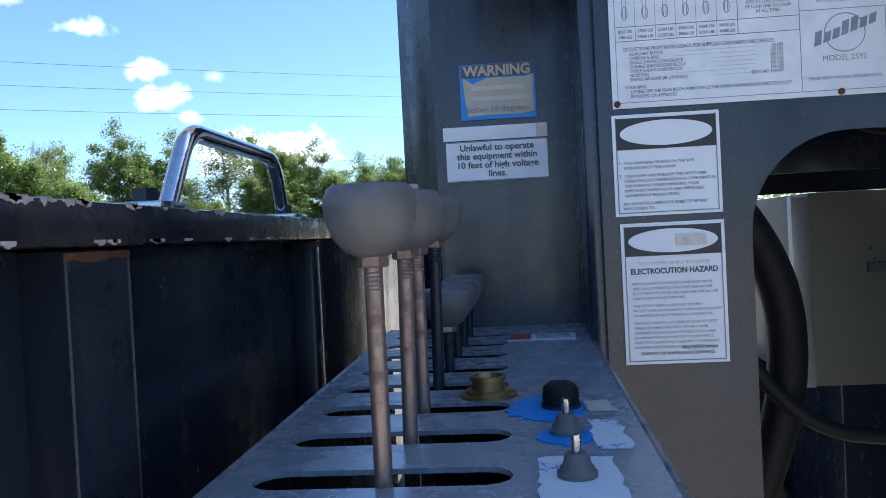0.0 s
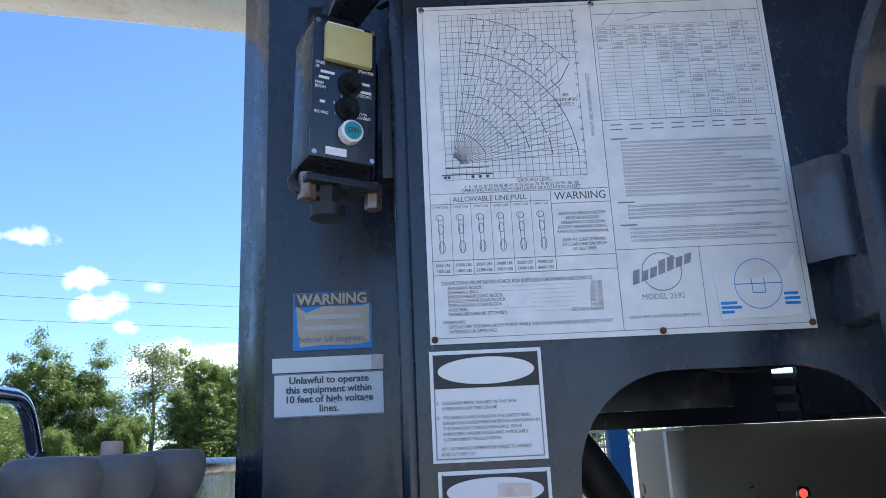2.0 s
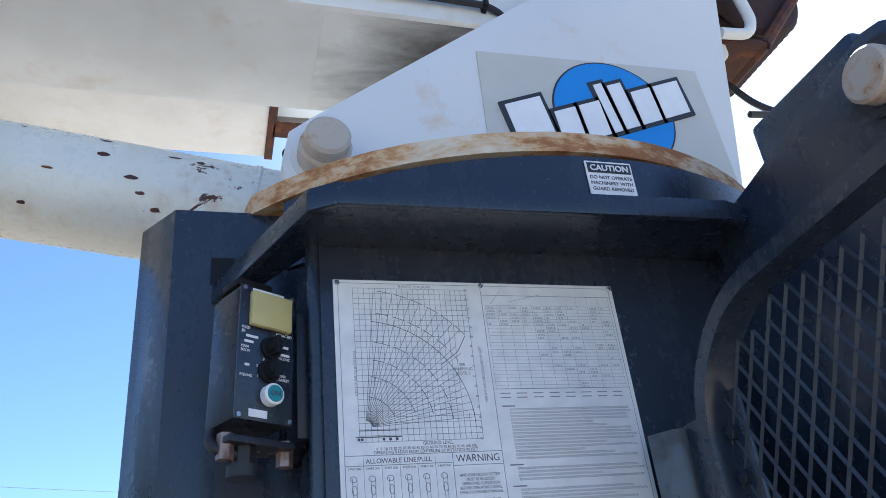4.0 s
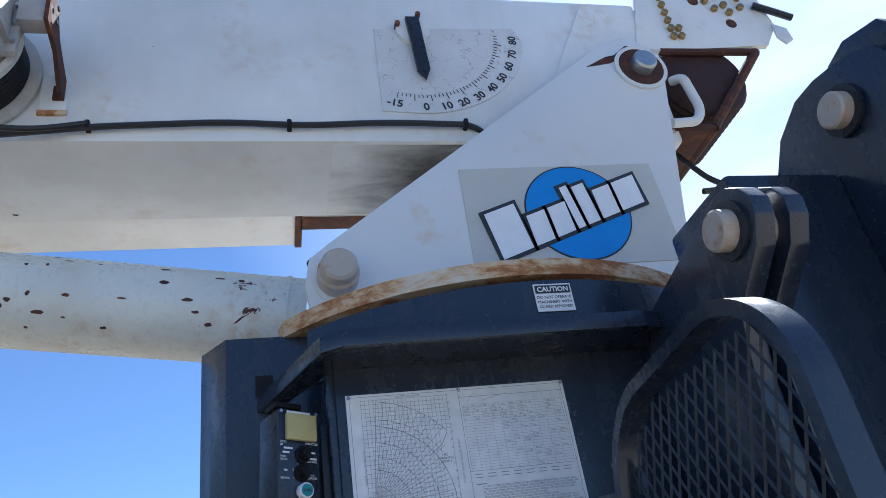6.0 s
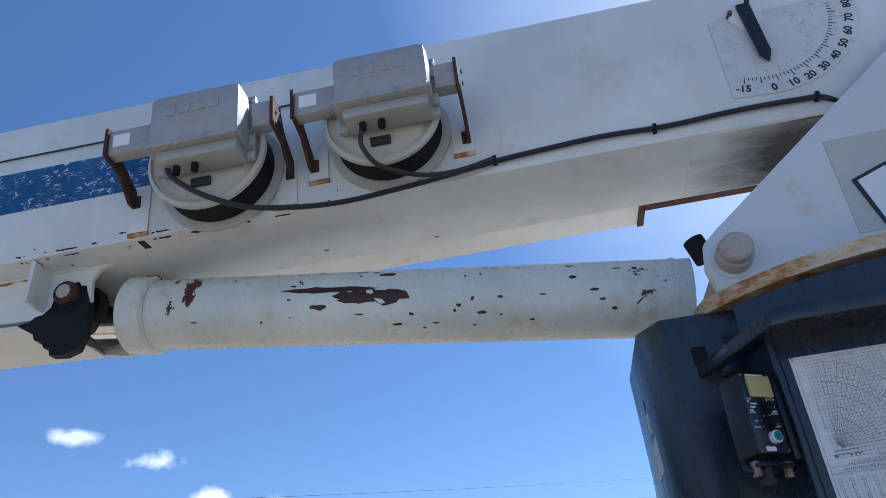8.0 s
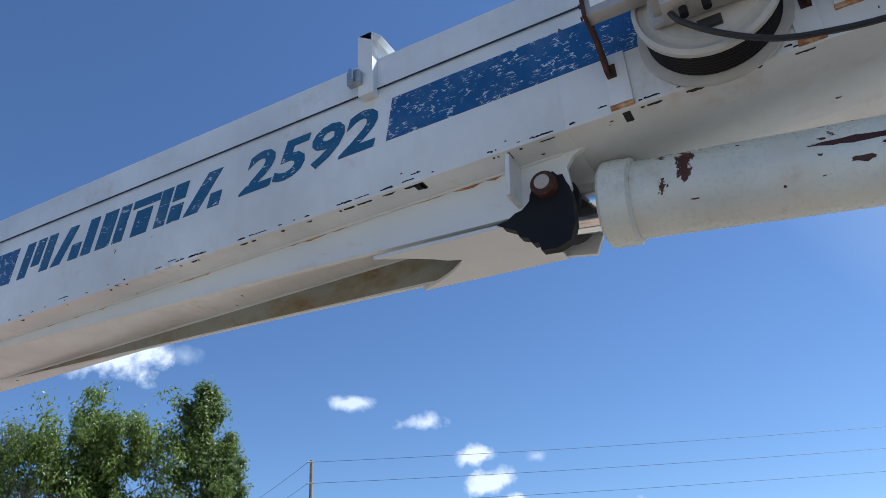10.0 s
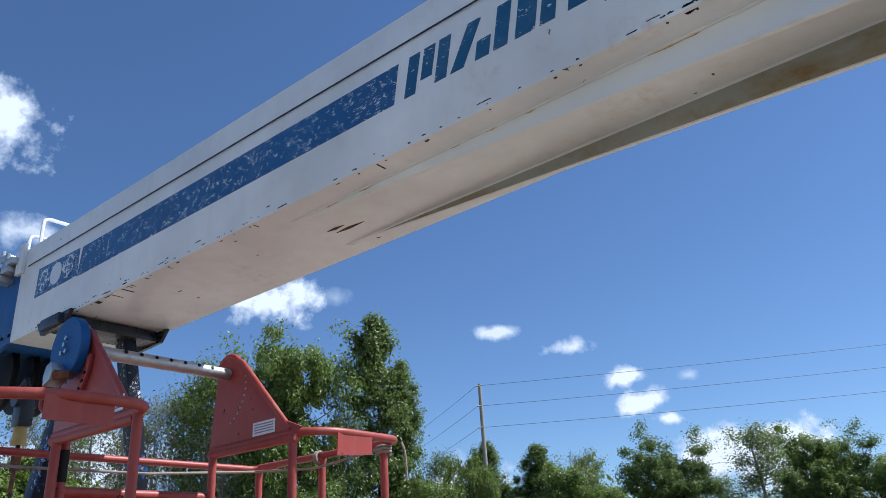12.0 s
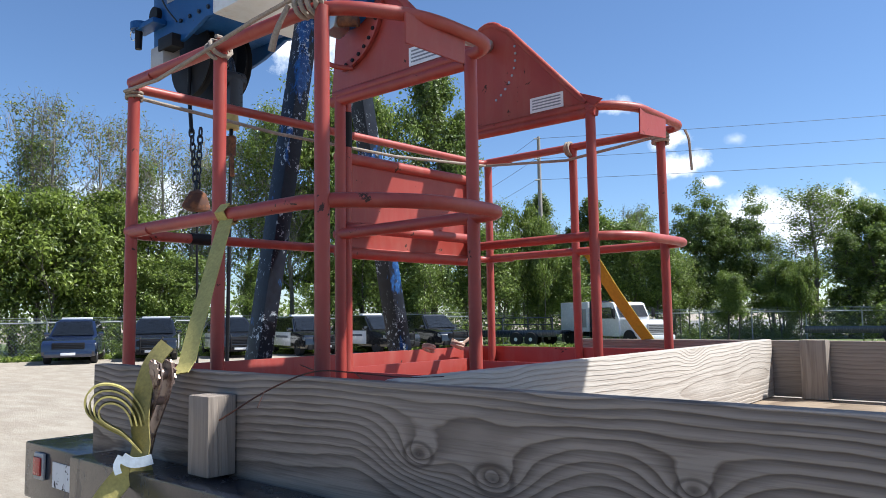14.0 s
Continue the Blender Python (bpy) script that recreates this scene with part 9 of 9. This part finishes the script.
# grass verge
s = Shape()
ring_in = [polar(az, 37.0 - max(0, 40 - az) * 0.05, GROUND_Z + 0.004) for az in range(95, -6, -5)]
ring_out = [polar(az, 70.0, GROUND_Z + 0.004) for az in range(95, -6, -5)]
for p0, p1, q0, q1 in zip(ring_in, ring_in[1:], ring_out, ring_out[1:]):
    s.quad(p0, p1, q1, q0)
bmesh.ops.remove_doubles(s.bm, verts=s.bm.verts, dist=0.01)
tagged(part("grass_verge", s, M_GRASS), "strip of rough grass along the fence", "grass", kind="structure")
n = 9000
az = rng.uniform(3, 90, n)
dist = 36.6 + rng.gamma(1.5, 1.0, n)
a = np.radians(az)
c = np.stack([-3.8 - np.sin(a) * dist, -0.9 + np.cos(a) * dist, GROUND_Z + rng.uniform(0.02, 0.16, n)], axis=1)
me = leaf_mesh("grass_tufts", c, rng.uniform(0.06, 0.14, n), rng)
me.materials.append(M_LEAF3)
tagged(new("grass_tufts", me), "tufts of long grass along the verge", "grass", kind="stuff")


# ---- fence, poles and wires ----
fence = thing("chain_link_fence", "galvanised chain-link fence along the yard", "fence")
line = [polar(88, 40.5), polar(60, 39.8), polar(42, 40.2), polar(34, 49.0), polar(4, 53.0)]
FZ = GROUND_Z + 1.62
count = 0
for p, q in zip(line, line[1:]):
    L = (q - p).length
    k = max(1, round(L / 3.0))
    for i in range(k + (1 if q is line[-1] else 0)):
        b = p.lerp(q, i / k)
        s = Shape()
        s.cyl((b.x, b.y, GROUND_Z - 0.05), (b.x, b.y, FZ + 0.05), 0.04, 8)
        s.tube([(b.x, b.y, FZ + 0.05), (b.x + 0.16, b.y - 0.16, FZ + 0.30)], 0.018, 6)
        part("post", s, M_GALV, fence)
    s = Shape()
    s.tube([(p.x, p.y, FZ), (q.x, q.y, FZ)], 0.032, 8)
    part("top_rail", s, M_GALV, fence)
    for j in range(3):
        s = Shape()
        o = 0.05 * (j + 1)
        s.tube([(p.x + o, p.y - o, FZ + 0.07 + 0.075 * j), (q.x + o, q.y - o, FZ + 0.07 + 0.075 * j)], 0.008, 4)
        part("barbed_wire", s, M_GALV, fence)
    s = Shape()
    d = (q - p).normalized()
    step = 0.16
    nn = int(L / step)
    for i in range(nn):
        for sg in (1, -1):
            a = p + d * (i * step)
            e = a + d * (1.6 * sg)
            w = d * 0.0035
            s.quad(a - w, a + w, e + w + Vector((0, 0, 1.6)), e - w + Vector((0, 0, 1.6)))
    for v in s.bm.verts:
        v.co.z += GROUND_Z - (0 if v.co.z < 1 else 0)
    tagged(part("wire_mesh", s, M_GALV, fence), kind="stuff")

pole = thing("utility_pole", "grey timber utility pole with a lamp arm", "pole")
P1 = polar(34.6, 50.0)
PZ = 1.6 + 50 * math.tan(radians(13.25))
s = Shape()
s.cyl((P1.x, P1.y, GROUND_Z), (P1.x, P1.y, PZ), 0.19, 12, 0.11)
part("shaft", s, matte("weathered_pole_timber", (0.34, 0.31, 0.28), 0.9, 0.25, 3.0), pole)
s = Shape()
s.tube(bend([(P1.x, P1.y, 6.0), (P1.x + 0.8, P1.y - 0.4, 6.6), (P1.x + 1.9, P1.y - 0.9, 6.8)], 0.4), 0.04, 8)
part("lamp_arm", s, M_GALV, pole)
for k, z in enumerate((PZ - 0.15, PZ - 1.5, PZ - 2.9)):
    s = Shape()
    s.cyl((P1.x - 0.15, P1.y - 0.3, z), (P1.x + 0.1, P1.y - 0.1, z), 0.05, 8)
    part("insulator", s, M_ALU, pole)
M_WIRE = metal("weathered_aluminium_wire", (0.20, 0.22, 0.25), 0.55, (0.12, 0.13, 0.15), 0.4)
P2 = Vector((27.6, 68.8, 0))
P3 = polar(45, 84.0)
wires = thing("power_line", "three dark overhead power lines", "power line")
for k, dz in enumerate((0.15, 1.5, 2.9)):
    z1 = PZ - dz
    for P, z2, sag in ((P2, PZ - dz + 0.4, 0.5), (P3, PZ - dz - 1.0, 0.5)):
        s = Shape()
        pts = [P1.lerp(P, i / 16) for i in range(17)]
        s.tube([(p.x - 0.1, p.y - 0.25, z1 + (z2 - z1) * i / 16 - sag * 4 * (i / 16) * (1 - i / 16)) for i, p in enumerate(pts)], 0.013, 5)
        part("wire", s, M_WIRE, wires)
# a lower pair of far wires
far = thing("far_power_line", "thin distant overhead lines", "power line")
for z in (9.0, 10.6):
    s = Shape()
    A1, A2 = polar(48, 100), polar(-25, 100)
    s.tube([(A1.lerp(A2, i / 12).x, A1.lerp(A2, i / 12).y, z - 1.2 * 4 * (i / 12) * (1 - i / 12) + 0.8) for i in range(13)], 0.017, 4)
    part("wire", s, M_WIRE, far)
lean = thing("leaning_pole", "thin leaning timber pole among the evergreens", "pole")
s = Shape()
b0, b1 = polar(11.9, 52), polar(12.7, 52)
s.cyl((b0.x, b0.y, GROUND_Z), (b1.x, b1.y, 5.6), 0.09, 8, 0.06)
part("shaft", s, M_BARK, lean)

# ---- road beyond the fence ----
s = Shape()
for a0, a1 in ((32, 18), (18, 2)):
    p, q = polar(a0, 56), polar(a1, 60)
    p2, q2 = polar(a0, 66), polar(a1, 70)
    s.quad((p.x, p.y, 0.05), (q.x, q.y, 0.05), (q2.x, q2.y, 1.0), (p2.x, p2.y, 1.0))
tagged(part("road", s, matte("grey_asphalt_bank", (0.22, 0.215, 0.21), 0.9, 0.12, 1.2)), "grey road bank beyond the fence", "road", kind="structure")

# ---- parked vehicles ----
M_GLASS = Nodes("dark_car_glass")
M_GLASS.done((0.02, 0.023, 0.026), 0.05, 0.0, Specular_IOR_Level=1.0, Coat_Weight=1.0)
M_GLASS = M_GLASS.mat
M_TYRE = matte("tyre_rubber", (0.016, 0.016, 0.017), 0.8)
M_CARBLACK = matte("black_car_paint", (0.012, 0.013, 0.016), 0.22, 0.1, 8, 0.0, 1.0, 0.6)
M_CARBLUE = matte("dark_blue_car_paint", (0.010, 0.018, 0.050), 0.22, 0.1, 8, 0.0, 1.0, 0.6)
M_CARWHITE = matte("white_car_paint", (0.72, 0.73, 0.74), 0.25, 0.04, 8, 0.0, 0.8)
M_LIGHTGLASS = matte("headlamp_glass", (0.80, 0.82, 0.83), 0.12, 0.1, 30, 0.0, 0.5)


def suv(label, paint, door, m, bull=True, bar=True):
    """A parked utility car; local +x is its front."""
    t = thing("parked_suv", label, "car", "parked cars by the fence")
    t.matrix_basis = m
    s = Shape()
    s.prism([(-2.40, 0.42), (-2.45, 0.75), (-2.38, 1.02), (0.95, 1.06), (1.25, 1.05), (2.15, 0.93), (2.38, 0.80), (2.42, 0.45), (2.30, 0.30), (-2.28, 0.30)], "y", -0.96, 0.96, 0.06)
    body = part("body", s, paint, t)
    s = Shape()
    lo = [(-2.30, -0.90), (1.10, -0.90), (1.10, 0.90), (-2.30, 0.90)]
    hi = [(-2.05, -0.70), (0.30, -0.70), (0.30, 0.70), (-2.05, 0.70)]
    vl = [s.bm.verts.new((x, y, 1.02)) for x, y in lo]
    vh = [s.bm.verts.new((x, y, 1.74)) for x, y in hi]
    for k in range(4):
        s.bm.faces.new((vl[k], vl[(k + 1) % 4], vh[(k + 1) % 4], vh[k]))
    s.bm.faces.new(vh)
    bmesh.ops.bevel(s.bm, geom=s.bm.edges[:], offset=0.07, segments=2, affect="EDGES")
    bmesh.ops.recalc_face_normals(s.bm, faces=s.bm.faces)
    part("cabin", s, paint, t)
    def pane(name, pts, off):
        q = Shape()
        q.quad(*[tuple(Vector(p) + Vector(off)) for p in pts])
        bmesh.ops.solidify(q.bm, geom=q.bm.faces[:], thickness=0.004)
        return part(name, q, M_GLASS, t)
    pane("windscreen", [(1.02, -0.78, 1.10), (1.02, 0.78, 1.10), (0.38, 0.62, 1.66), (0.38, -0.62, 1.66)], (0.035, 0, 0.01))
    for sg in (-1, 1):
        pane("side_window", [(-0.55, sg * 0.875, 1.10), (0.80, sg * 0.875, 1.10), (0.25, sg * 0.72, 1.64), (-0.55, sg * 0.72, 1.64)], (0, sg * 0.014, 0))
        pane("side_window", [(-2.0, sg * 0.875, 1.10), (-0.65, sg * 0.875, 1.10), (-0.65, sg * 0.72, 1.64), (-1.9, sg * 0.72, 1.64)], (0, sg * 0.014, 0))
        s = Shape()
        s.box((-1.25, sg * 0.955 - 0.012, 0.42), (0.75, sg * 0.955 + 0.012, 1.04), 0.01)
        part("door", s, door, t)
        s = Shape()
        s.box((0.62, sg * 1.0 - 0.10, 1.08), (0.78, sg * 1.0 + 0.10, 1.24), 0.03)
        part("mirror", s, paint, t)
        s = Shape()
        s.prism([(2.05, 0.86), (2.34, 0.80), (2.30, 0.66), (2.02, 0.72)], "y", sg * 0.80 - 0.16, sg * 0.80 + 0.16, 0.01)
        part("headlight", s, M_LIGHTGLASS, t)
        for x in (-1.50, 1.48):
            s = Shape()
            s.lathe([(0.20, -0.12), (0.34, -0.12), (0.37, -0.09), (0.37, 0.09), (0.34, 0.12), (0.20, 0.12)], Matrix.Translation((x, sg * 0.84, 0.37)) @ Matrix.Rotation(radians(90), 4, "X"), 22)
            w = part("wheel", s, M_TYRE, t)
            s = Shape()
            s.lathe([(0.02, -0.125), (0.2, -0.11), (0.21, 0.11), (0.02, 0.125)], Matrix.Translation((x, sg * 0.84, 0.37)) @ Matrix.Rotation(radians(90), 4, "X"), 14)
            part("rim", s, M_ALU if not bull else M_BLACKWORN, w)
    s = Shape()
    s.box((2.36, -0.58, 0.60), (2.425, 0.58, 0.84), 0.02)
    g = part("grille", s, M_RUBBER, t)
    for k in range(3):
        s = Shape()
        s.box((2.424, -0.5, 0.635 + 0.065 * k), (2.435, 0.5, 0.652 + 0.065 * k))
        part("grille_bar", s, M_BLACKWORN, g)
    s = Shape()
    s.box((2.28, -0.85, 0.28), (2.46, 0.85, 0.50), 0.05)
    part("bumper", s, M_RUBBER if bull else paint, t)
    s = Shape()
    s.box((2.455, -0.26, 0.36), (2.465, 0.26, 0.46), 0.003)
    part("plate_bar", s, M_DECAL, t)
    if bull:
        s = Shape()
        for y in (-0.42, 0.42):
            s.tube(bend([(2.44, y, 0.32), (2.58, y, 0.40), (2.58, y, 0.92), (2.42, y, 0.98)], 0.05), 0.035, 8)
        s.tube([(2.58, -0.42, 0.88), (2.58, 0.42, 0.88)], 0.03, 8)
        s.tube([(2.58, -0.42, 0.55), (2.58, 0.42, 0.55)], 0.03, 8)
        part("push_bumper", s, M_RUBBER, t)
    if bar:
        s = Shape()
        s.box((-0.35, -0.58, 1.74), (-0.05, 0.58, 1.83), 0.03)
        part("light_bar", s, M_DECAL, t)
    if door is M_CARWHITE:
        for sg in (-1, 1):
            s = Shape()
            s.box((-0.95, sg * 0.970 - 0.002, 0.78), (0.45, sg * 0.970 + 0.002, 0.88))
            part("door_marking", s, M_INK, t, "plain dark bar of door lettering")
    return t


def parked(az, dist, face):
    return Matrix.Translation(polar(az, dist)) @ Matrix.Rotation(radians(face), 4, "Z")
suv("dark blue SUV parked nose-out by the fence", M_CARBLUE, M_CARBLUE, parked(67.6, 35.5, -29), False, True)
suv("black and white SUV with a push bumper", M_CARBLACK, M_CARWHITE, parked(62.6, 36.0, -31), True, True)
suv("black and white SUV with a push bumper", M_CARBLACK, M_CARWHITE, parked(57.6, 36.5, -22), True, True)
suv("black and white SUV with a push bumper", M_CARBLACK, M_CARWHITE, parked(52.4, 36.5, -14), True, True)
suv("white-doored dark SUV parked by the fence", M_CARBLACK, M_CARWHITE, parked(47.3, 37.0, -6), True, True)
suv("black pickup-like SUV half hidden by the fence", M_CARBLACK, M_CARBLACK, parked(43.0, 38.5, -14), True, False)

lorry = thing("white_lorry", "white conventional-cab lorry with a grey service body", "lorry")
lorry.matrix_basis = parked(29.0, 39.5, -27) @ Matrix.Diagonal((0.87, 0.87, 0.87, 1))
s = Shape()
s.prism([(1.2, 0.85), (1.2, 1.62), (2.6, 1.55), (3.15, 1.38), (3.25, 0.75), (2.9, 0.6), (1.2, 0.6)], "y", -0.95, 0.95, 0.12)
part("bonnet", s, M_CARWHITE, lorry)
s = Shape()
s.prism([(-0.75, 0.6), (-0.75, 2.52), (0.55, 2.55), (0.80, 2.48), (1.30, 1.62), (1.30, 0.6)], "y", -1.05, 1.05, 0.08)
part("cab", s, M_CARWHITE, lorry)
s = Shape()
s.quad((1.27, -0.92, 1.70), (1.27, 0.92, 1.70), (0.88, 0.90, 2.36), (0.88, -0.90, 2.36))
bmesh.ops.solidify(s.bm, geom=s.bm.faces[:], thickness=0.02)
for v in s.bm.verts:
    v.co.x += 0.045
part("windscreen", s, M_GLASS, lorry)
for sg in (-1, 1):
    s = Shape()
    s.prism([(-0.35, 1.62), (0.95, 1.62), (0.62, 2.25), (-0.35, 2.25)], "y", sg * 1.055 - 0.006, sg * 1.055 + 0.006)
    part("side_window", s, M_GLASS, lorry)
    s = Shape()
    s.tube(bend([(0.95, sg * 1.05, 1.6), (1.25, sg * 1.3, 1.6), (1.25, sg * 1.3, 2.2), (0.9, sg * 1.06, 2.25)], 0.05), 0.02, 6)
    s.box((1.18, sg * 1.32 - 0.09, 1.7), (1.28, sg * 1.32 + 0.09, 2.15), 0.02)
    part("mirror", s, M_RUBBER, lorry)
    s = Shape()
    s.prism([(2.75, 1.30), (3.18, 1.22), (3.22, 1.0), (2.8, 1.02)], "y", sg * 0.80 - 0.17, sg * 0.80 + 0.17, 0.02)
    part("headlight", s, M_LIGHTGLASS, lorry)
    for x in (2.2, -4.2):
        s = Shape()
        s.lathe([(0.25, -0.14), (0.47, -0.14), (0.5, -0.1), (0.5, 0.1), (0.47, 0.14), (0.25, 0.14)], Matrix.Translation((x, sg * 0.95, 0.5)) @ Matrix.Rotation(radians(90), 4, "X"), 22)
        w = part("wheel", s, M_TYRE, lorry)
        s = Shape()
        s.lathe([(0.02, -0.145), (0.25, -0.12), (0.26, 0.12), (0.02, 0.145)], Matrix.Translation((x, sg * 0.95, 0.5)) @ Matrix.Rotation(radians(90), 4, "X"), 14)
        part("rim", s, M_ALU, w)
s = Shape()
s.box((3.18, -0.55, 0.80), (3.29, 0.55, 1.32), 0.03)
g = part("grille", s, M_ALU, lorry)
for k in range(5):
    s = Shape()
    s.box((3.285, -0.5, 0.86 + 0.09 * k), (3.30, 0.5, 0.89 + 0.09 * k))
    part("grille_bar", s, M_RUBBER, g)
s = Shape()
s.box((3.0, -1.1, 0.42), (3.42, 1.1, 0.72), 0.06)
part("bumper", s, M_CARWHITE, lorry)
s = Shape()
s.box((-5.6, -0.45, 0.55), (3.0, 0.45, 0.85), 0.02)
part("chassis", s, M_BLACK, lorry)
s = Shape()
s.box((-1.6, -1.1, 0.85), (-0.9, 1.1, 2.65), 0.03)
part("black_headboard", s, M_BLACKWORN, lorry)
s = Shape()
s.box((-4.9, -1.15, 0.85), (-1.7, 1.15, 2.62), 0.04)
bd = part("service_body", s, M_CARWHITE, lorry)
s = Shape()
s.box((-2.6, -1.165, 1.1), (-1.9, -1.15, 2.2), 0.01)
part("body_door", s, M_ALU, bd)
for k in range(5):
    s = Shape()
    s.box((-0.1 + 0.0 * k, -0.7 + 0.33 * k, 2.53), (0.02, -0.62 + 0.33 * k, 2.60), 0.01)
    part("roof_lamp", s, matte("amber_lens_%d" % k, (0.5, 0.25, 0.03), 0.3) if k == 0 else bpy.data.materials["amber_lens_0"], lorry)

def trailer(name, label, az, dist, face, rails):
    t = thing(name, label, "trailer", "parked trailers")
    t.matrix_basis = parked(az, dist, face)
    s = Shape()
    s.box((-3.0, -1.1, 0.62), (3.0, 1.1, 0.82), 0.02)
    s.box((-3.05, -1.15, 0.5), (3.05, -1.05, 0.86), 0.01)
    part("deck", s, M_BLACK, t)
    for x in (0.9, 1.75):
        for sg in (-1, 1):
            s = Shape()
            s.lathe([(0.18, -0.1), (0.36, -0.1), (0.38, 0.0), (0.36, 0.1), (0.18, 0.1)], Matrix.Translation((x, sg * 1.2, 0.38)) @ Matrix.Rotation(radians(90), 4, "X"), 18)
            w = part("wheel", s, M_TYRE, t)
            s = Shape()
            s.lathe([(0.02, -0.11), (0.18, -0.09), (0.18, 0.09), (0.02, 0.11)], Matrix.Translation((x, sg * 1.2, 0.38)) @ Matrix.Rotation(radians(90), 4, "X"), 12)
            part("rim", s, M_CARWHITE, w)
    if rails:
        s = Shape()
        for x in (-2.9, -1.5, 0.0, 1.5, 2.9):
            s.tube([(x, -1.05, 0.8), (x, -1.05, 1.5)], 0.03, 6)
        s.tube([(-2.9, -1.05, 1.5), (2.9, -1.05, 1.5)], 0.03, 6)
        s.tube([(-2.9, -1.05, 1.15), (2.9, -1.05, 1.15)], 0.03, 6)
        part("side_rail", s, M_BLACK, t)
    return t
trailer("railed_trailer", "black flat trailer with side rails", 37.0, 42.0, 10, True)
trailer("flat_trailer", "black flat trailer on white-rimmed wheels", 12.6, 44.0, 0, False)
